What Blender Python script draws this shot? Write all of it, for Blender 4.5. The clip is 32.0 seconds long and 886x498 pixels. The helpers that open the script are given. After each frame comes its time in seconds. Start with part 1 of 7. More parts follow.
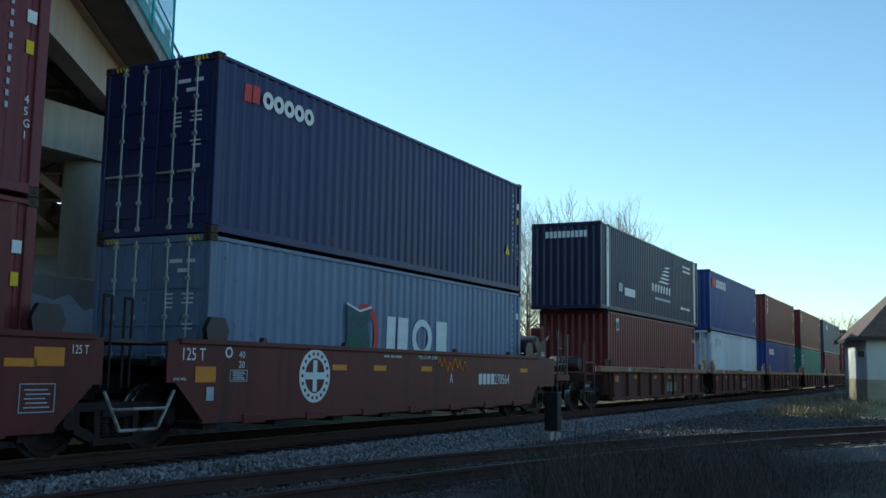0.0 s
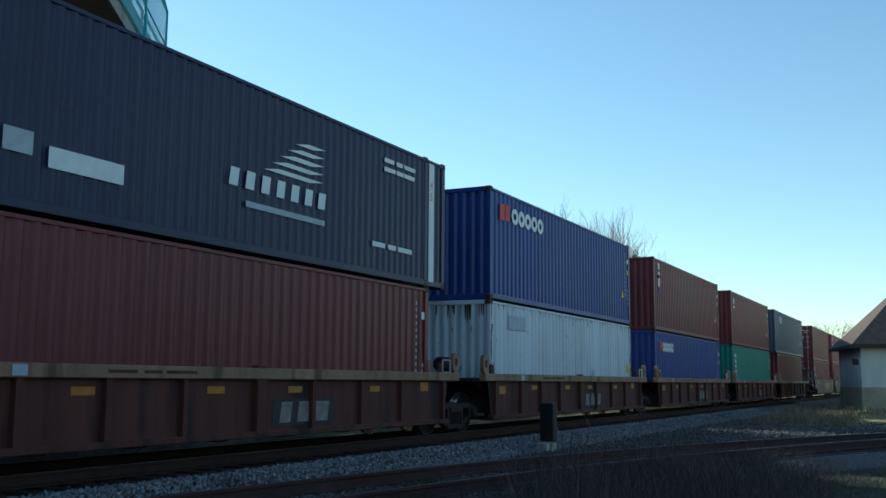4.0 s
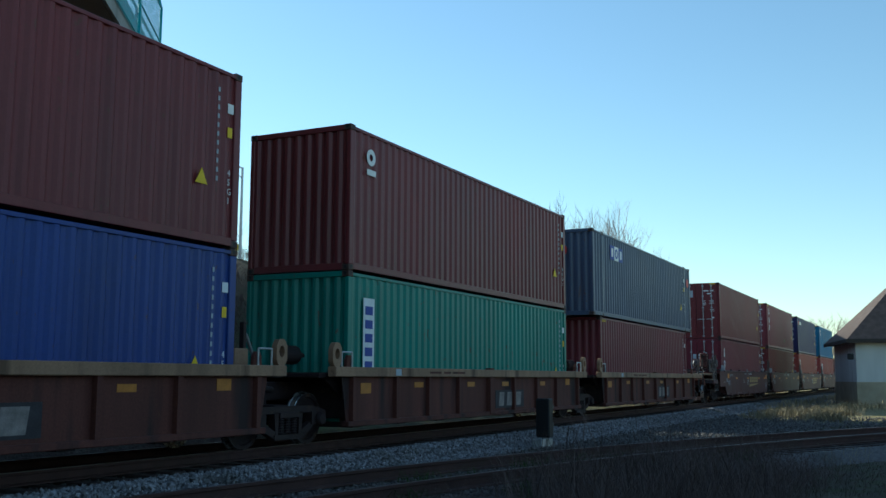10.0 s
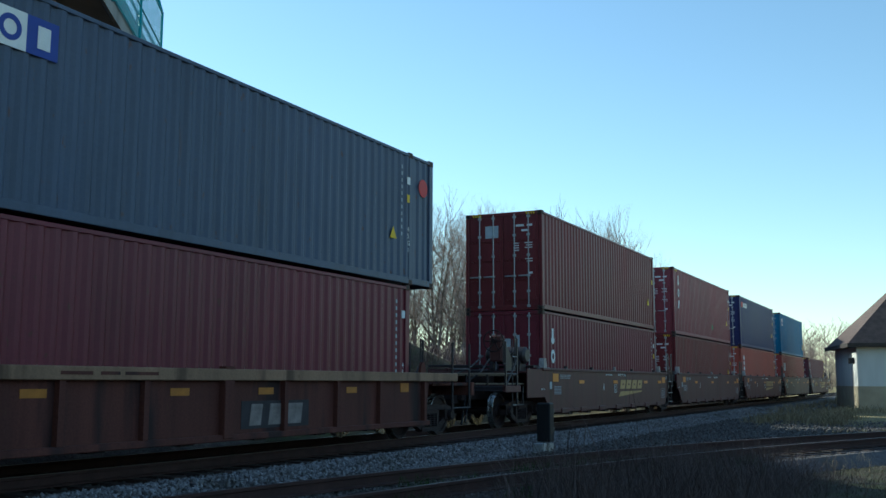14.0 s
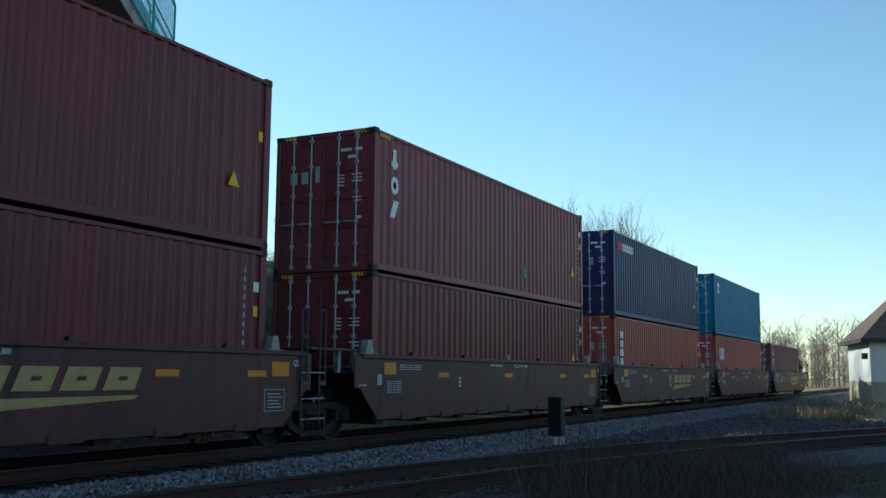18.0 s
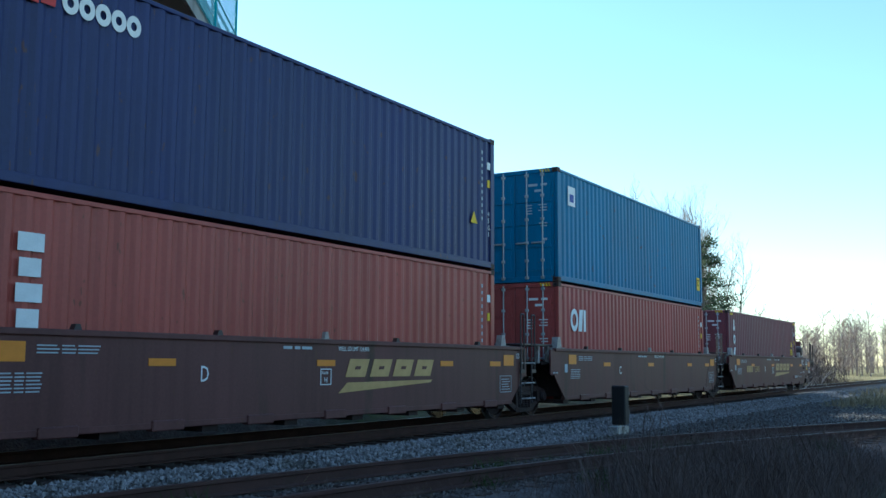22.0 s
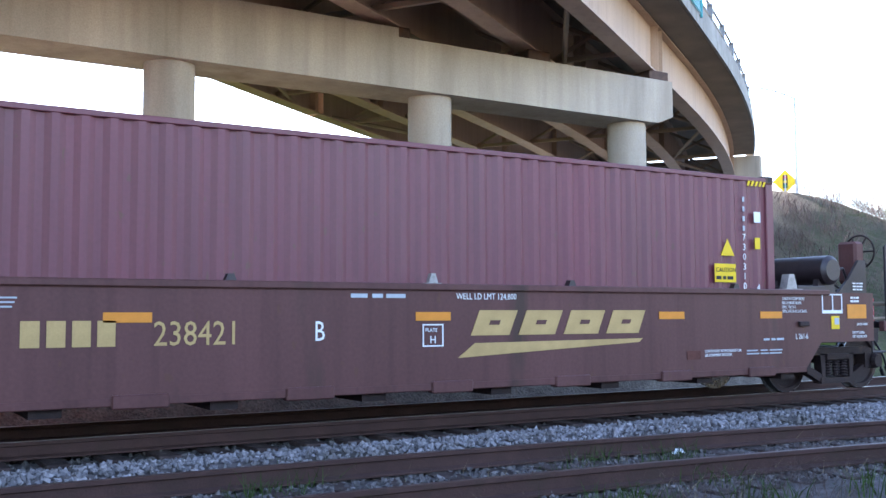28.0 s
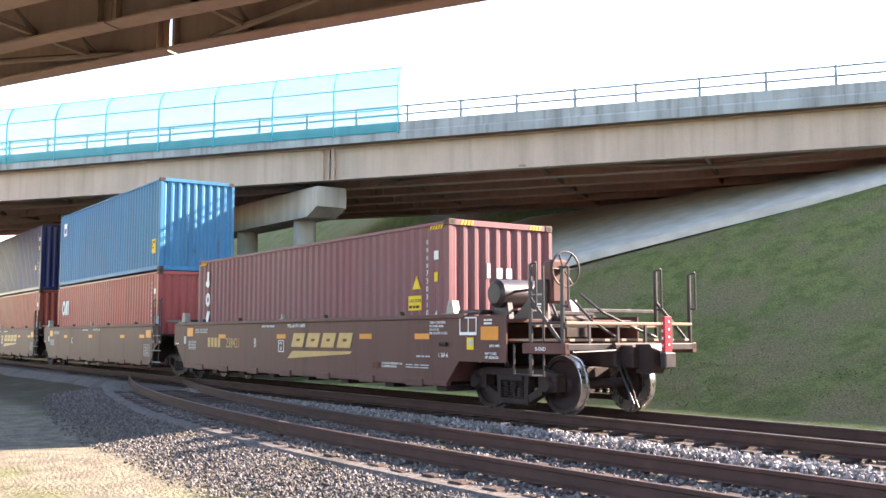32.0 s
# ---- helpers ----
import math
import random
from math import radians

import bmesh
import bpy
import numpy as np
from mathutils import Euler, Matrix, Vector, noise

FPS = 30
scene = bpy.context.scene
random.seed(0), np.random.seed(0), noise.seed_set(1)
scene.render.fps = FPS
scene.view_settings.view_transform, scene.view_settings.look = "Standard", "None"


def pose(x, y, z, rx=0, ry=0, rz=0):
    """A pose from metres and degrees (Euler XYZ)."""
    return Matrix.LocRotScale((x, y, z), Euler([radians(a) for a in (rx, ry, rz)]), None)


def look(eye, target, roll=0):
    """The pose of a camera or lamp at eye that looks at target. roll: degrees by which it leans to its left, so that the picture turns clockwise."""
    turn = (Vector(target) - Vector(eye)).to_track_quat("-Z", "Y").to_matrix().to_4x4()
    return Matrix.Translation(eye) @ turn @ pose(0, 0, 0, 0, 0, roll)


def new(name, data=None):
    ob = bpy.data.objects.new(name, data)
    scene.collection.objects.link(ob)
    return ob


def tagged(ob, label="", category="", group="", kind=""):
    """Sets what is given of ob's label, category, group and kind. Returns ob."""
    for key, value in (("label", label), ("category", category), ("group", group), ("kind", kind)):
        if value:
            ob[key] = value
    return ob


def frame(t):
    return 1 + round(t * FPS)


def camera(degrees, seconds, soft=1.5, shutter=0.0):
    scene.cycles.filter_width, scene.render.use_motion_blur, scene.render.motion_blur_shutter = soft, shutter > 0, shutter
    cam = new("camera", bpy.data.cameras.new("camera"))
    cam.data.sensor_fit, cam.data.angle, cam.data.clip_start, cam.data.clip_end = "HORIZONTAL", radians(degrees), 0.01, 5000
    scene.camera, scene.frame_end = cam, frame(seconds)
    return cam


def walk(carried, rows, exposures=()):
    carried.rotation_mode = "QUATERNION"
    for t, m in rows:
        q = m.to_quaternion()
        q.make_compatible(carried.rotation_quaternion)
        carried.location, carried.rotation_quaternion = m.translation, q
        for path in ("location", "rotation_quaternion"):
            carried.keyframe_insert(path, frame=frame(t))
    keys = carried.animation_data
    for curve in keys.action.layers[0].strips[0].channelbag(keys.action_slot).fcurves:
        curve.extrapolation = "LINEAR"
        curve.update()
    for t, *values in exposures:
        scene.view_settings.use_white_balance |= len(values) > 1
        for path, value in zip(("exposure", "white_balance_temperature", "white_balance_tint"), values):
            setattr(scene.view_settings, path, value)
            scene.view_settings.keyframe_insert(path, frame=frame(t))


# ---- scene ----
# Plan: x along the main track, y across it, z = 0 at the rail heads, camera over x = y = 0.
EYE = Vector((0.0, 0.0, 1.22))
cam = camera(48.47, 32.0)
# seconds, heading from +x, pitch, lean, metres that the train has gone
PAN = [
    (0, 27.31, 6.96, 0.94, 0.00),
    (0.5, 27.58, 6.80, 0.54, 3.07),
    (1, 27.50, 6.54, 0.26, 6.15),
    (1.5, 27.19, 7.34, 0.41, 9.23),
    (2, 27.33, 7.54, 0.54, 12.32),
    (2.5, 27.03, 7.44, 0.42, 15.42),
    (4.5, 27.02, 7.68, 0.45, 27.86),
    (5, 27.23, 7.68, 0.55, 31.02),
    (5.5, 27.04, 7.62, 0.36, 34.15),
    (6, 26.73, 7.52, 0.24, 37.35),
    (6.5, 26.57, 7.44, 0.22, 40.47),
    (7, 26.62, 7.37, 0.33, 43.58),
    (7.5, 26.74, 7.43, 0.47, 46.69),
    (8, 27.17, 7.45, 0.40, 49.84),
    (8.5, 27.07, 7.41, 0.32, 53.00),
    (9, 26.78, 7.32, 0.24, 56.17),
    (9.5, 26.76, 7.33, 0.24, 59.32),
    (10, 26.71, 7.41, 0.22, 62.58),
    (10.5, 26.76, 7.54, 0.22, 65.72),
    (11, 27.02, 7.62, 0.32, 68.90),
    (11.5, 27.21, 7.64, 0.22, 72.10),
    (12, 27.30, 7.67, 0.10, 75.31),
    (12.5, 27.25, 7.71, -0.00, 78.51),
    (13, 26.64, 7.75, 0.05, 81.68),
    (13.5, 26.69, 7.76, 0.07, 84.98),
    (14, 26.75, 7.66, 0.20, 88.24),
    (14.5, 26.92, 7.65, 0.30, 91.47),
    (15, 27.28, 7.66, 0.28, 94.67),
    (15.5, 27.42, 7.66, 0.23, 97.86),
    (17.5, 27.26, 7.28, 0.37, 110.63),
    (18, 27.43, 7.29, 0.44, 113.83),
    (18.5, 27.68, 7.02, 0.26, 117.01),
    (19, 27.56, 6.82, 0.20, 120.23),
    (19.5, 29.01, 6.77, 0.17, 123.41),
    (20, 29.31, 6.63, 0.32, 126.59),
    (20.5, 29.45, 6.67, 0.47, 129.71),
    (21, 30.44, 6.37, 0.47, 132.84),
    (21.5, 30.82, 6.08, 0.41, 135.98),
    (22, 31.01, 6.64, 0.28, 139.15),
    (22.5, 30.99, 6.67, 0.14, 142.32),
    (23, 31.46, 6.56, 0.26, 145.54),
    (23.5, 32.63, 6.29, 0.39, 148.75),
    (24, 33.43, 6.12, 0.31, 151.99),
    (24.5, 34.01, 5.92, 0.13, 155.23),
    (26.5, 43.80, 5.76, 1.00, 168.06),
    (27, 46.23, 5.01, 1.73, 171.16),
    (27.2, 48.37, 4.92, 1.75, 172.41),
    (27.5, 52.57, 4.82, 1.54, 174.30),
    (28, 58.38, 3.91, -0.23, 177.27),
    (28.5, 65.11, 3.36, -0.10, 180.48),
    (29, 73.74, 3.57, -0.16, 183.53),
    (29.4, 79.59, 3.63, -0.39, 185.98),
    (29.5, 81.83, 3.43, -0.34, 186.73),
    (30, 91.23, 3.69, -1.05, 189.75),
    (30.2, 99.25, 3.79, -0.25, 191.10),
    (30.5, 110.97, 3.63, 0.85, 193.22),
    (30.8, 117.85, 2.65, 1.15, 195.13),
    (31, 121.72, 4.25, -0.05, 196.42),
    (31.4, 130.22, 4.22, -0.95, 199.20),
    (31.5, 133.17, 4.08, -1.09, 199.93),
    (32, 144.30, 5.07, -0.01, 203.50),
]


def aim(yaw, pitch, lean):
    y, p = radians(yaw), radians(pitch)
    way = Vector((math.cos(p) * math.cos(y), math.cos(p) * math.sin(y), math.sin(p)))
    return look(EYE, EYE + way, lean)


EXPOSURES = [(0, 0.88, 6000, -7), (1, 1.0, 6000, -7), (2, 0.75, 6000, -7), (5, 0.8, 6000, -8), (10, 0.8, 6000, -8), (14, 0.9, 6000, -7), (15.5, 0.9, 6000, -7), (18, 0.76, 6000, -7), (19, 0.97, 5980, -6), (20, 1.2, 5800, -6), (22, 1.48, 5700, -5), (24, 1.68, 5650, -4), (26.5, 1.35, 5850, 0), (27.2, 1.55, 6150, 7), (27.6, 2.3, 6350, 16), (28.0, 3.25, 6650, 22), (28.4, 3.9, 6900, 23), (29.0, 4.15, 7050, 24), (30.2, 3.5, 7250, 23), (31.0, 3.62, 7800, 22), (32.0, 3.3, 8000, 21)]

walk(cam, [(r[0], aim(*r[1:4])) for r in PAN], EXPOSURES)
# ---- sky and sun ----
SUN_AZ, SUN_EL = 76.0, 26.0  # from +x towards +y, and above the horizon
world = bpy.data.worlds.new("sky")
scene.world = world
world.use_nodes = True
wn = world.node_tree
sky = wn.nodes.new("ShaderNodeTexSky")
sky.sky_type, sky.sun_disc = "NISHITA", False
sky.sun_elevation, sky.sun_rotation = radians(SUN_EL), radians(90 - SUN_AZ)
sky.air_density, sky.dust_density, sky.ozone_density = 1.1, 0.12, 2.5
wn.links.new(sky.outputs[0], wn.nodes["Background"].inputs[0])
wn.nodes["Background"].inputs[1].default_value = 0.105
sun = new("sun", bpy.data.lights.new("sun", "SUN"))
sun.data.energy, sun.data.angle, sun.data.color = 4.0, radians(0.5), (1.0, 0.95, 0.87)
sun_way = Vector((math.cos(radians(SUN_AZ)) * math.cos(radians(SUN_EL)), math.sin(radians(SUN_AZ)) * math.cos(radians(SUN_EL)), math.sin(radians(SUN_EL))))
sun.matrix_world = look(sun_way * 60, (0, 0, 0))


# ---- materials ----
def mat(name, base, rough=0.6, metal=0.0, var=0.25, scale=3.0, fine=60.0, bump=0.15, second=None, second_amount=0.45, second_scale=1.2, streak=False, island=False, rnd=0.0, sharp=0.12, spec=0.25):
    """Two scales of variation: fine grain, and patches of a second colour (rust, dirt, moss)."""
    m = bpy.data.materials.new(name)
    m.use_nodes = True
    n, k = m.node_tree.nodes, m.node_tree.links
    b = n["Principled BSDF"]
    b.inputs["Roughness"].default_value, b.inputs["Metallic"].default_value, b.inputs["Specular IOR Level"].default_value = rough, metal, spec
    co = n.new("ShaderNodeTexCoord")
    src = co.outputs["Object"]
    if streak:
        mp = n.new("ShaderNodeMapping")
        mp.inputs["Scale"].default_value = (1.0, 1.0, 0.16)
        k.new(src, mp.inputs[0])
        src2 = mp.outputs[0]
    else:
        src2 = src
    def tex(s, detail, vec):
        t = n.new("ShaderNodeTexNoise")
        t.inputs["Scale"].default_value, t.inputs["Detail"].default_value = s, detail
        k.new(vec, t.inputs["Vector"])
        return t
    big, small = tex(scale, 5, src2), tex(fine, 4, src)
    def mixer(mode, fac, a, c):
        x = n.new("ShaderNodeMix")
        x.data_type, x.blend_type = "RGBA", mode
        for sock, v in ((x.inputs[0], fac), (x.inputs[6], a), (x.inputs[7], c)):
            if hasattr(v, "links"):
                k.new(v, sock)
            else:
                sock.default_value = v
        return x.outputs[2]
    def ramp(fac, lo, hi, a, c):
        r = n.new("ShaderNodeValToRGB")
        r.color_ramp.elements[0].position, r.color_ramp.elements[1].position = lo, hi
        r.color_ramp.elements[0].color, r.color_ramp.elements[1].color = (a, a, a, 1), (c, c, c, 1)
        k.new(fac, r.inputs[0])
        return r.outputs[0]
    base4 = (*base, 1)
    col = mixer("MULTIPLY", 1.0, base4, ramp(big.outputs[0], 0.3, 0.7, 1 - var, 1 + var * 0.6))
    col = mixer("MULTIPLY", 1.0, col, ramp(small.outputs[0], 0.3, 0.7, 1 - var * 0.5, 1 + var * 0.35))
    if second:
        t2 = tex(second_scale, 8, src2)
        lo = 0.72 - second_amount * 0.45
        col = mixer("MIX", ramp(t2.outputs[0], lo, lo + sharp, 0, 0.85), col, (*second, 1))
    if island or rnd:
        if island:
            g = n.new("ShaderNodeNewGeometry").outputs["Random Per Island"]
        else:
            g = n.new("ShaderNodeObjectInfo").outputs["Random"]
        amount = rnd or 0.35
        col = mixer("MULTIPLY", 1.0, col, ramp(g, 0, 1, 1 - amount, 1 + amount))
    k.new(col, b.inputs["Base Color"])
    rr = n.new("ShaderNodeMapRange")
    rr.inputs[3].default_value, rr.inputs[4].default_value = max(0.03, rough - 0.12), min(1, rough + 0.12)
    k.new(big.outputs[0], rr.inputs[0])
    k.new(rr.outputs[0], b.inputs["Roughness"])
    if bump:
        bp = n.new("ShaderNodeBump")
        bp.inputs["Strength"].default_value, bp.inputs["Distance"].default_value = bump, 0.02
        k.new(small.outputs[0], bp.inputs["Height"])
        k.new(bp.outputs[0], b.inputs["Normal"])
    return m


def plain(name, base, rough=0.5, metal=0.0, alpha=1.0):
    m = bpy.data.materials.new(name)
    m.use_nodes = True
    b = m.node_tree.nodes["Principled BSDF"]
    b.inputs["Base Color"].default_value, b.inputs["Roughness"].default_value, b.inputs["Metallic"].default_value = (*base, 1), rough, metal
    b.inputs["Alpha"].default_value = alpha
    return m


RUST = (0.10, 0.045, 0.025)
paint = {}
def weather(m, dark, specks):
    """Rain streaks and small rust spots over a paint, shifted from object to object."""
    n, k = m.node_tree.nodes, m.node_tree.links
    base = n["Principled BSDF"].inputs["Base Color"]
    src = base.links[0].from_socket
    co, info = n.new("ShaderNodeTexCoord"), n.new("ShaderNodeObjectInfo")
    shift = n.new("ShaderNodeVectorMath")
    shift.operation = "MULTIPLY_ADD"
    k.new(info.outputs["Random"], shift.inputs[0])
    shift.inputs[1].default_value = (37.0, 53.0, 29.0)
    k.new(co.outputs["Object"], shift.inputs[2])
    def layer(scale, stretch, lo, hi, detail=4):
        mp, t, r = n.new("ShaderNodeMapping"), n.new("ShaderNodeTexNoise"), n.new("ShaderNodeMapRange")
        mp.inputs["Scale"].default_value = (1.0, 1.0, stretch)
        t.inputs["Scale"].default_value, t.inputs["Detail"].default_value = scale, detail
        r.inputs[1].default_value, r.inputs[2].default_value = lo, hi
        k.new(shift.outputs[0], mp.inputs[0])
        k.new(mp.outputs[0], t.inputs["Vector"])
        k.new(t.outputs[0], r.inputs[0])
        return r.outputs[0]
    def blend(fac, a, colour, mode, amount):
        x, g = n.new("ShaderNodeMix"), n.new("ShaderNodeMath")
        x.data_type, x.blend_type, g.operation = "RGBA", mode, "MULTIPLY"
        g.inputs[1].default_value = amount
        k.new(fac, g.inputs[0])
        k.new(g.outputs[0], x.inputs[0])
        k.new(a, x.inputs[6])
        x.inputs[7].default_value = (*colour, 1)
        return x.outputs[2]
    col = blend(layer(5.5, 0.05, 0.48, 0.72), src, (0.50, 0.44, 0.44), "MULTIPLY", dark)
    col = blend(layer(0.9, 0.5, 0.52, 0.75), col, (0.62, 0.60, 0.58), "MULTIPLY", dark)
    col = blend(layer(11.0, 0.4, 0.69, 0.73, 2), col, RUST, "MIX", specks)
    k.new(col, base)


def box_paint(key, base, rust=0.03, rough=0.38, spec=0.27):
    paint[key] = mat("container_paint_" + key, base, rough, 0.0, 0.16, 0.7, 22, 0.05, RUST, rust, 2.2, streak=True, sharp=0.05, spec=spec)
    weather(paint[key], 0.32, 0.7)
box_paint("navy", (0.022, 0.030, 0.112))
box_paint("blue", (0.022, 0.050, 0.22))
box_paint("light_blue", (0.160, 0.212, 0.325), 0.03)
box_paint("slate", (0.025, 0.028, 0.072), 0.03)
box_paint("white", (0.54, 0.585, 0.65), 0.03)
box_paint("brown", (0.158, 0.030, 0.034))
box_paint("maroon", (0.158, 0.028, 0.041))
box_paint("dark_maroon", (0.150, 0.032, 0.046), 0.05, 0.50, 0.6)
box_paint("plum", (0.220, 0.050, 0.064), 0.03)
box_paint("green", (0.020, 0.20, 0.155), 0.05)
box_paint("steel_blue", (0.070, 0.092, 0.148), 0.05)
box_paint("orange_red", (0.36, 0.080, 0.062), 0.03)
box_paint("red", (0.345, 0.070, 0.064), 0.03)
box_paint("teal_blue", (0.014, 0.154, 0.300), 0.06, 0.48, 0.36)
M_GALV = mat("galvanised_steel", (0.42, 0.43, 0.44), 0.45, 0.7, 0.2, 6, 80, 0.05)
M_CAST = mat("corner_steel", (0.09, 0.055, 0.045), 0.65, 0.2, 0.3, 8, 70, 0.2, RUST, 0.4, 6)
M_WHITE = mat("white_marking", (0.74, 0.75, 0.75), 0.55, 0, 0.10, 5, 60, 0.02)
M_GREY = mat("faded_marking", (0.42, 0.46, 0.50), 0.6, 0, 0.15, 5, 60, 0.02)
M_FADED = mat("worn_marking", (0.26, 0.215, 0.195), 0.65, 0, 0.35, 6, 60, 0.02)
M_YELLOW = mat("yellow_marking", (0.75, 0.50, 0.02), 0.5, 0, 0.12, 5, 60, 0.02)
M_BLACK = mat("black_marking", (0.015, 0.015, 0.017), 0.5, 0, 0.1, 5, 60, 0.02)
M_MARKER = mat("marker_red", (0.42, 0.028, 0.045), 0.45, 0, 0.12, 5, 60, 0.02)
M_PATCH = mat("faded_dark_patch", (0.050, 0.042, 0.046), 0.7, 0, 0.3, 4, 50, 0.02)
M_REDMARK = mat("red_marking", (0.50, 0.05, 0.05), 0.5, 0, 0.15, 5, 60, 0.02)
M_MAPGREEN = mat("worn_emblem_green", (0.055, 0.105, 0.115), 0.6, 0, 0.3, 9, 60, 0.02, (0.02, 0.12, 0.06), 0.4, 2.5)
M_GREENMARK = mat("green_marking", (0.03, 0.26, 0.09), 0.5, 0, 0.1, 5, 60, 0.02)
M_BLUEMARK = mat("blue_marking", (0.03, 0.06, 0.30), 0.5, 0, 0.1, 5, 60, 0.02)
M_GOLD = mat("gold_lettering", (0.44, 0.30, 0.13), 0.42, 0.25, 0.15, 4, 60, 0.02)
M_DULLREF = mat("dull_reflector", (0.44, 0.17, 0.03), 0.5, 0, 0.2, 6, 60, 0.02)
M_REFLECT = mat("orange_reflector", (0.64, 0.23, 0.03), 0.35, 0, 0.08, 8, 90, 0.02)
M_CARBROWN = mat("car_brown_paint", (0.108, 0.043, 0.040), 0.5, 0.0, 0.2, 1.0, 25, 0.06, (0.05, 0.03, 0.022), 0.25, 1.5, streak=True)
M_CARRED = mat("car_red_paint", (0.125, 0.028, 0.026), 0.5, 0.0, 0.22, 1.0, 25, 0.06, (0.06, 0.03, 0.025), 0.3, 1.6, streak=True)
M_CARTAN = mat("car_tan_paint", (0.30, 0.175, 0.105), 0.6, 0.0, 0.28, 1.4, 30, 0.08, (0.09, 0.05, 0.03), 0.32, 2.2, streak=True)
M_CARRIB = mat("car_weathered_side", (0.118, 0.040, 0.030), 0.75, 0.0, 0.35, 1.3, 30, 0.1, (0.022, 0.017, 0.017), 0.45, 1.4, streak=True)
for m in (M_CARBROWN, M_CARRED, M_CARRIB, M_CARTAN):
    weather(m, 0.38, 0.5)
M_UNDER = mat("bogie_steel", (0.032, 0.020, 0.020), 0.62, 0.2, 0.35, 6, 70, 0.25, (0.08, 0.045, 0.03), 0.3, 4)
M_GUIDE = mat("worn_guide_steel", (0.34, 0.32, 0.31), 0.5, 0.3, 0.3, 7, 60, 0.1, (0.12, 0.08, 0.07), 0.4, 5)
M_BLACKSTEEL = mat("black_steel", (0.030, 0.021, 0.024), 0.45, 0.2, 0.3, 5, 70, 0.12, spec=0.6)
M_TREAD = mat("worn_wheel_tread", (0.42, 0.41, 0.40), 0.28, 0.9, 0.2, 8, 80, 0.05)
M_RAILTOP = mat("rail_head", (0.34, 0.30, 0.27), 0.35, 0.85, 0.2, 5, 90, 0.05)
M_RAIL = mat("rusty_rail", (0.066, 0.034, 0.029), 0.8, 0.1, 0.3, 4, 60, 0.2, (0.055, 0.032, 0.025), 0.4, 3)
M_TIE = mat("creosote_timber", (0.050, 0.033, 0.030), 0.85, 0, 0.4, 5, 50, 0.5, (0.10, 0.085, 0.07), 0.4, 5, rnd=0.3)
M_BALLAST = mat("granite_ballast", (0.235, 0.222, 0.232), 0.85, 0, 0.3, 9, 50, 0.4, (0.14, 0.125, 0.11), 0.3, 0.8, island=True, rnd=0.45)
M_STONE_DIRTY = mat("oily_ballast", (0.085, 0.078, 0.072), 0.9, 0, 0.3, 9, 50, 0.4, (0.05, 0.045, 0.04), 0.3, 0.8, island=True, rnd=0.5)
M_STONE_SIDE = mat("brownish_ballast", (0.130, 0.117, 0.116), 0.9, 0, 0.3, 9, 50, 0.4, (0.09, 0.08, 0.07), 0.3, 0.8, island=True, rnd=0.5)
M_BED = mat("ballast_bed", (0.112, 0.098, 0.098), 0.9, 0, 0.45, 14, 38, 1.0, (0.06, 0.055, 0.05), 0.45, 0.8)
M_CONC = mat("weathered_concrete", (0.40, 0.355, 0.30), 0.85, 0, 0.24, 1.2, 40, 0.15, (0.235, 0.195, 0.155), 0.35, 0.9, streak=True, sharp=0.2)
weather(M_CONC, 0.25, 0.0)
M_CONC2 = mat("parapet_concrete", (0.30, 0.30, 0.285), 0.85, 0, 0.22, 1.0, 40, 0.15, (0.19, 0.19, 0.18), 0.35, 0.9, streak=True, sharp=0.2)
M_GIRDER = mat("tan_girder_paint", (0.46, 0.33, 0.25), 0.6, 0, 0.14, 0.8, 30, 0.05, (0.30, 0.22, 0.16), 0.3, 0.8, streak=True, sharp=0.2)
weather(M_CONC2, 0.6, 0.0)
weather(M_GIRDER, 0.25, 0.15)
M_BEIGE = mat("brace_paint_sunlit_boards", (0.27, 0.20, 0.145), 0.65, 0, 0.2, 1.0, 30, 0.06)
M_DECKUNDER = mat("deck_soffit", (0.20, 0.17, 0.14), 0.85, 0, 0.25, 1.0, 30, 0.1)
M_WALLPAINT = mat("graffiti_cover_paint", (0.62, 0.66, 0.70), 0.7, 0, 0.12, 1.6, 40, 0.08)
M_ALU = mat("bridge_rail_metal", (0.17, 0.185, 0.20), 0.55, 0.1, 0.15, 4, 60, 0.03)


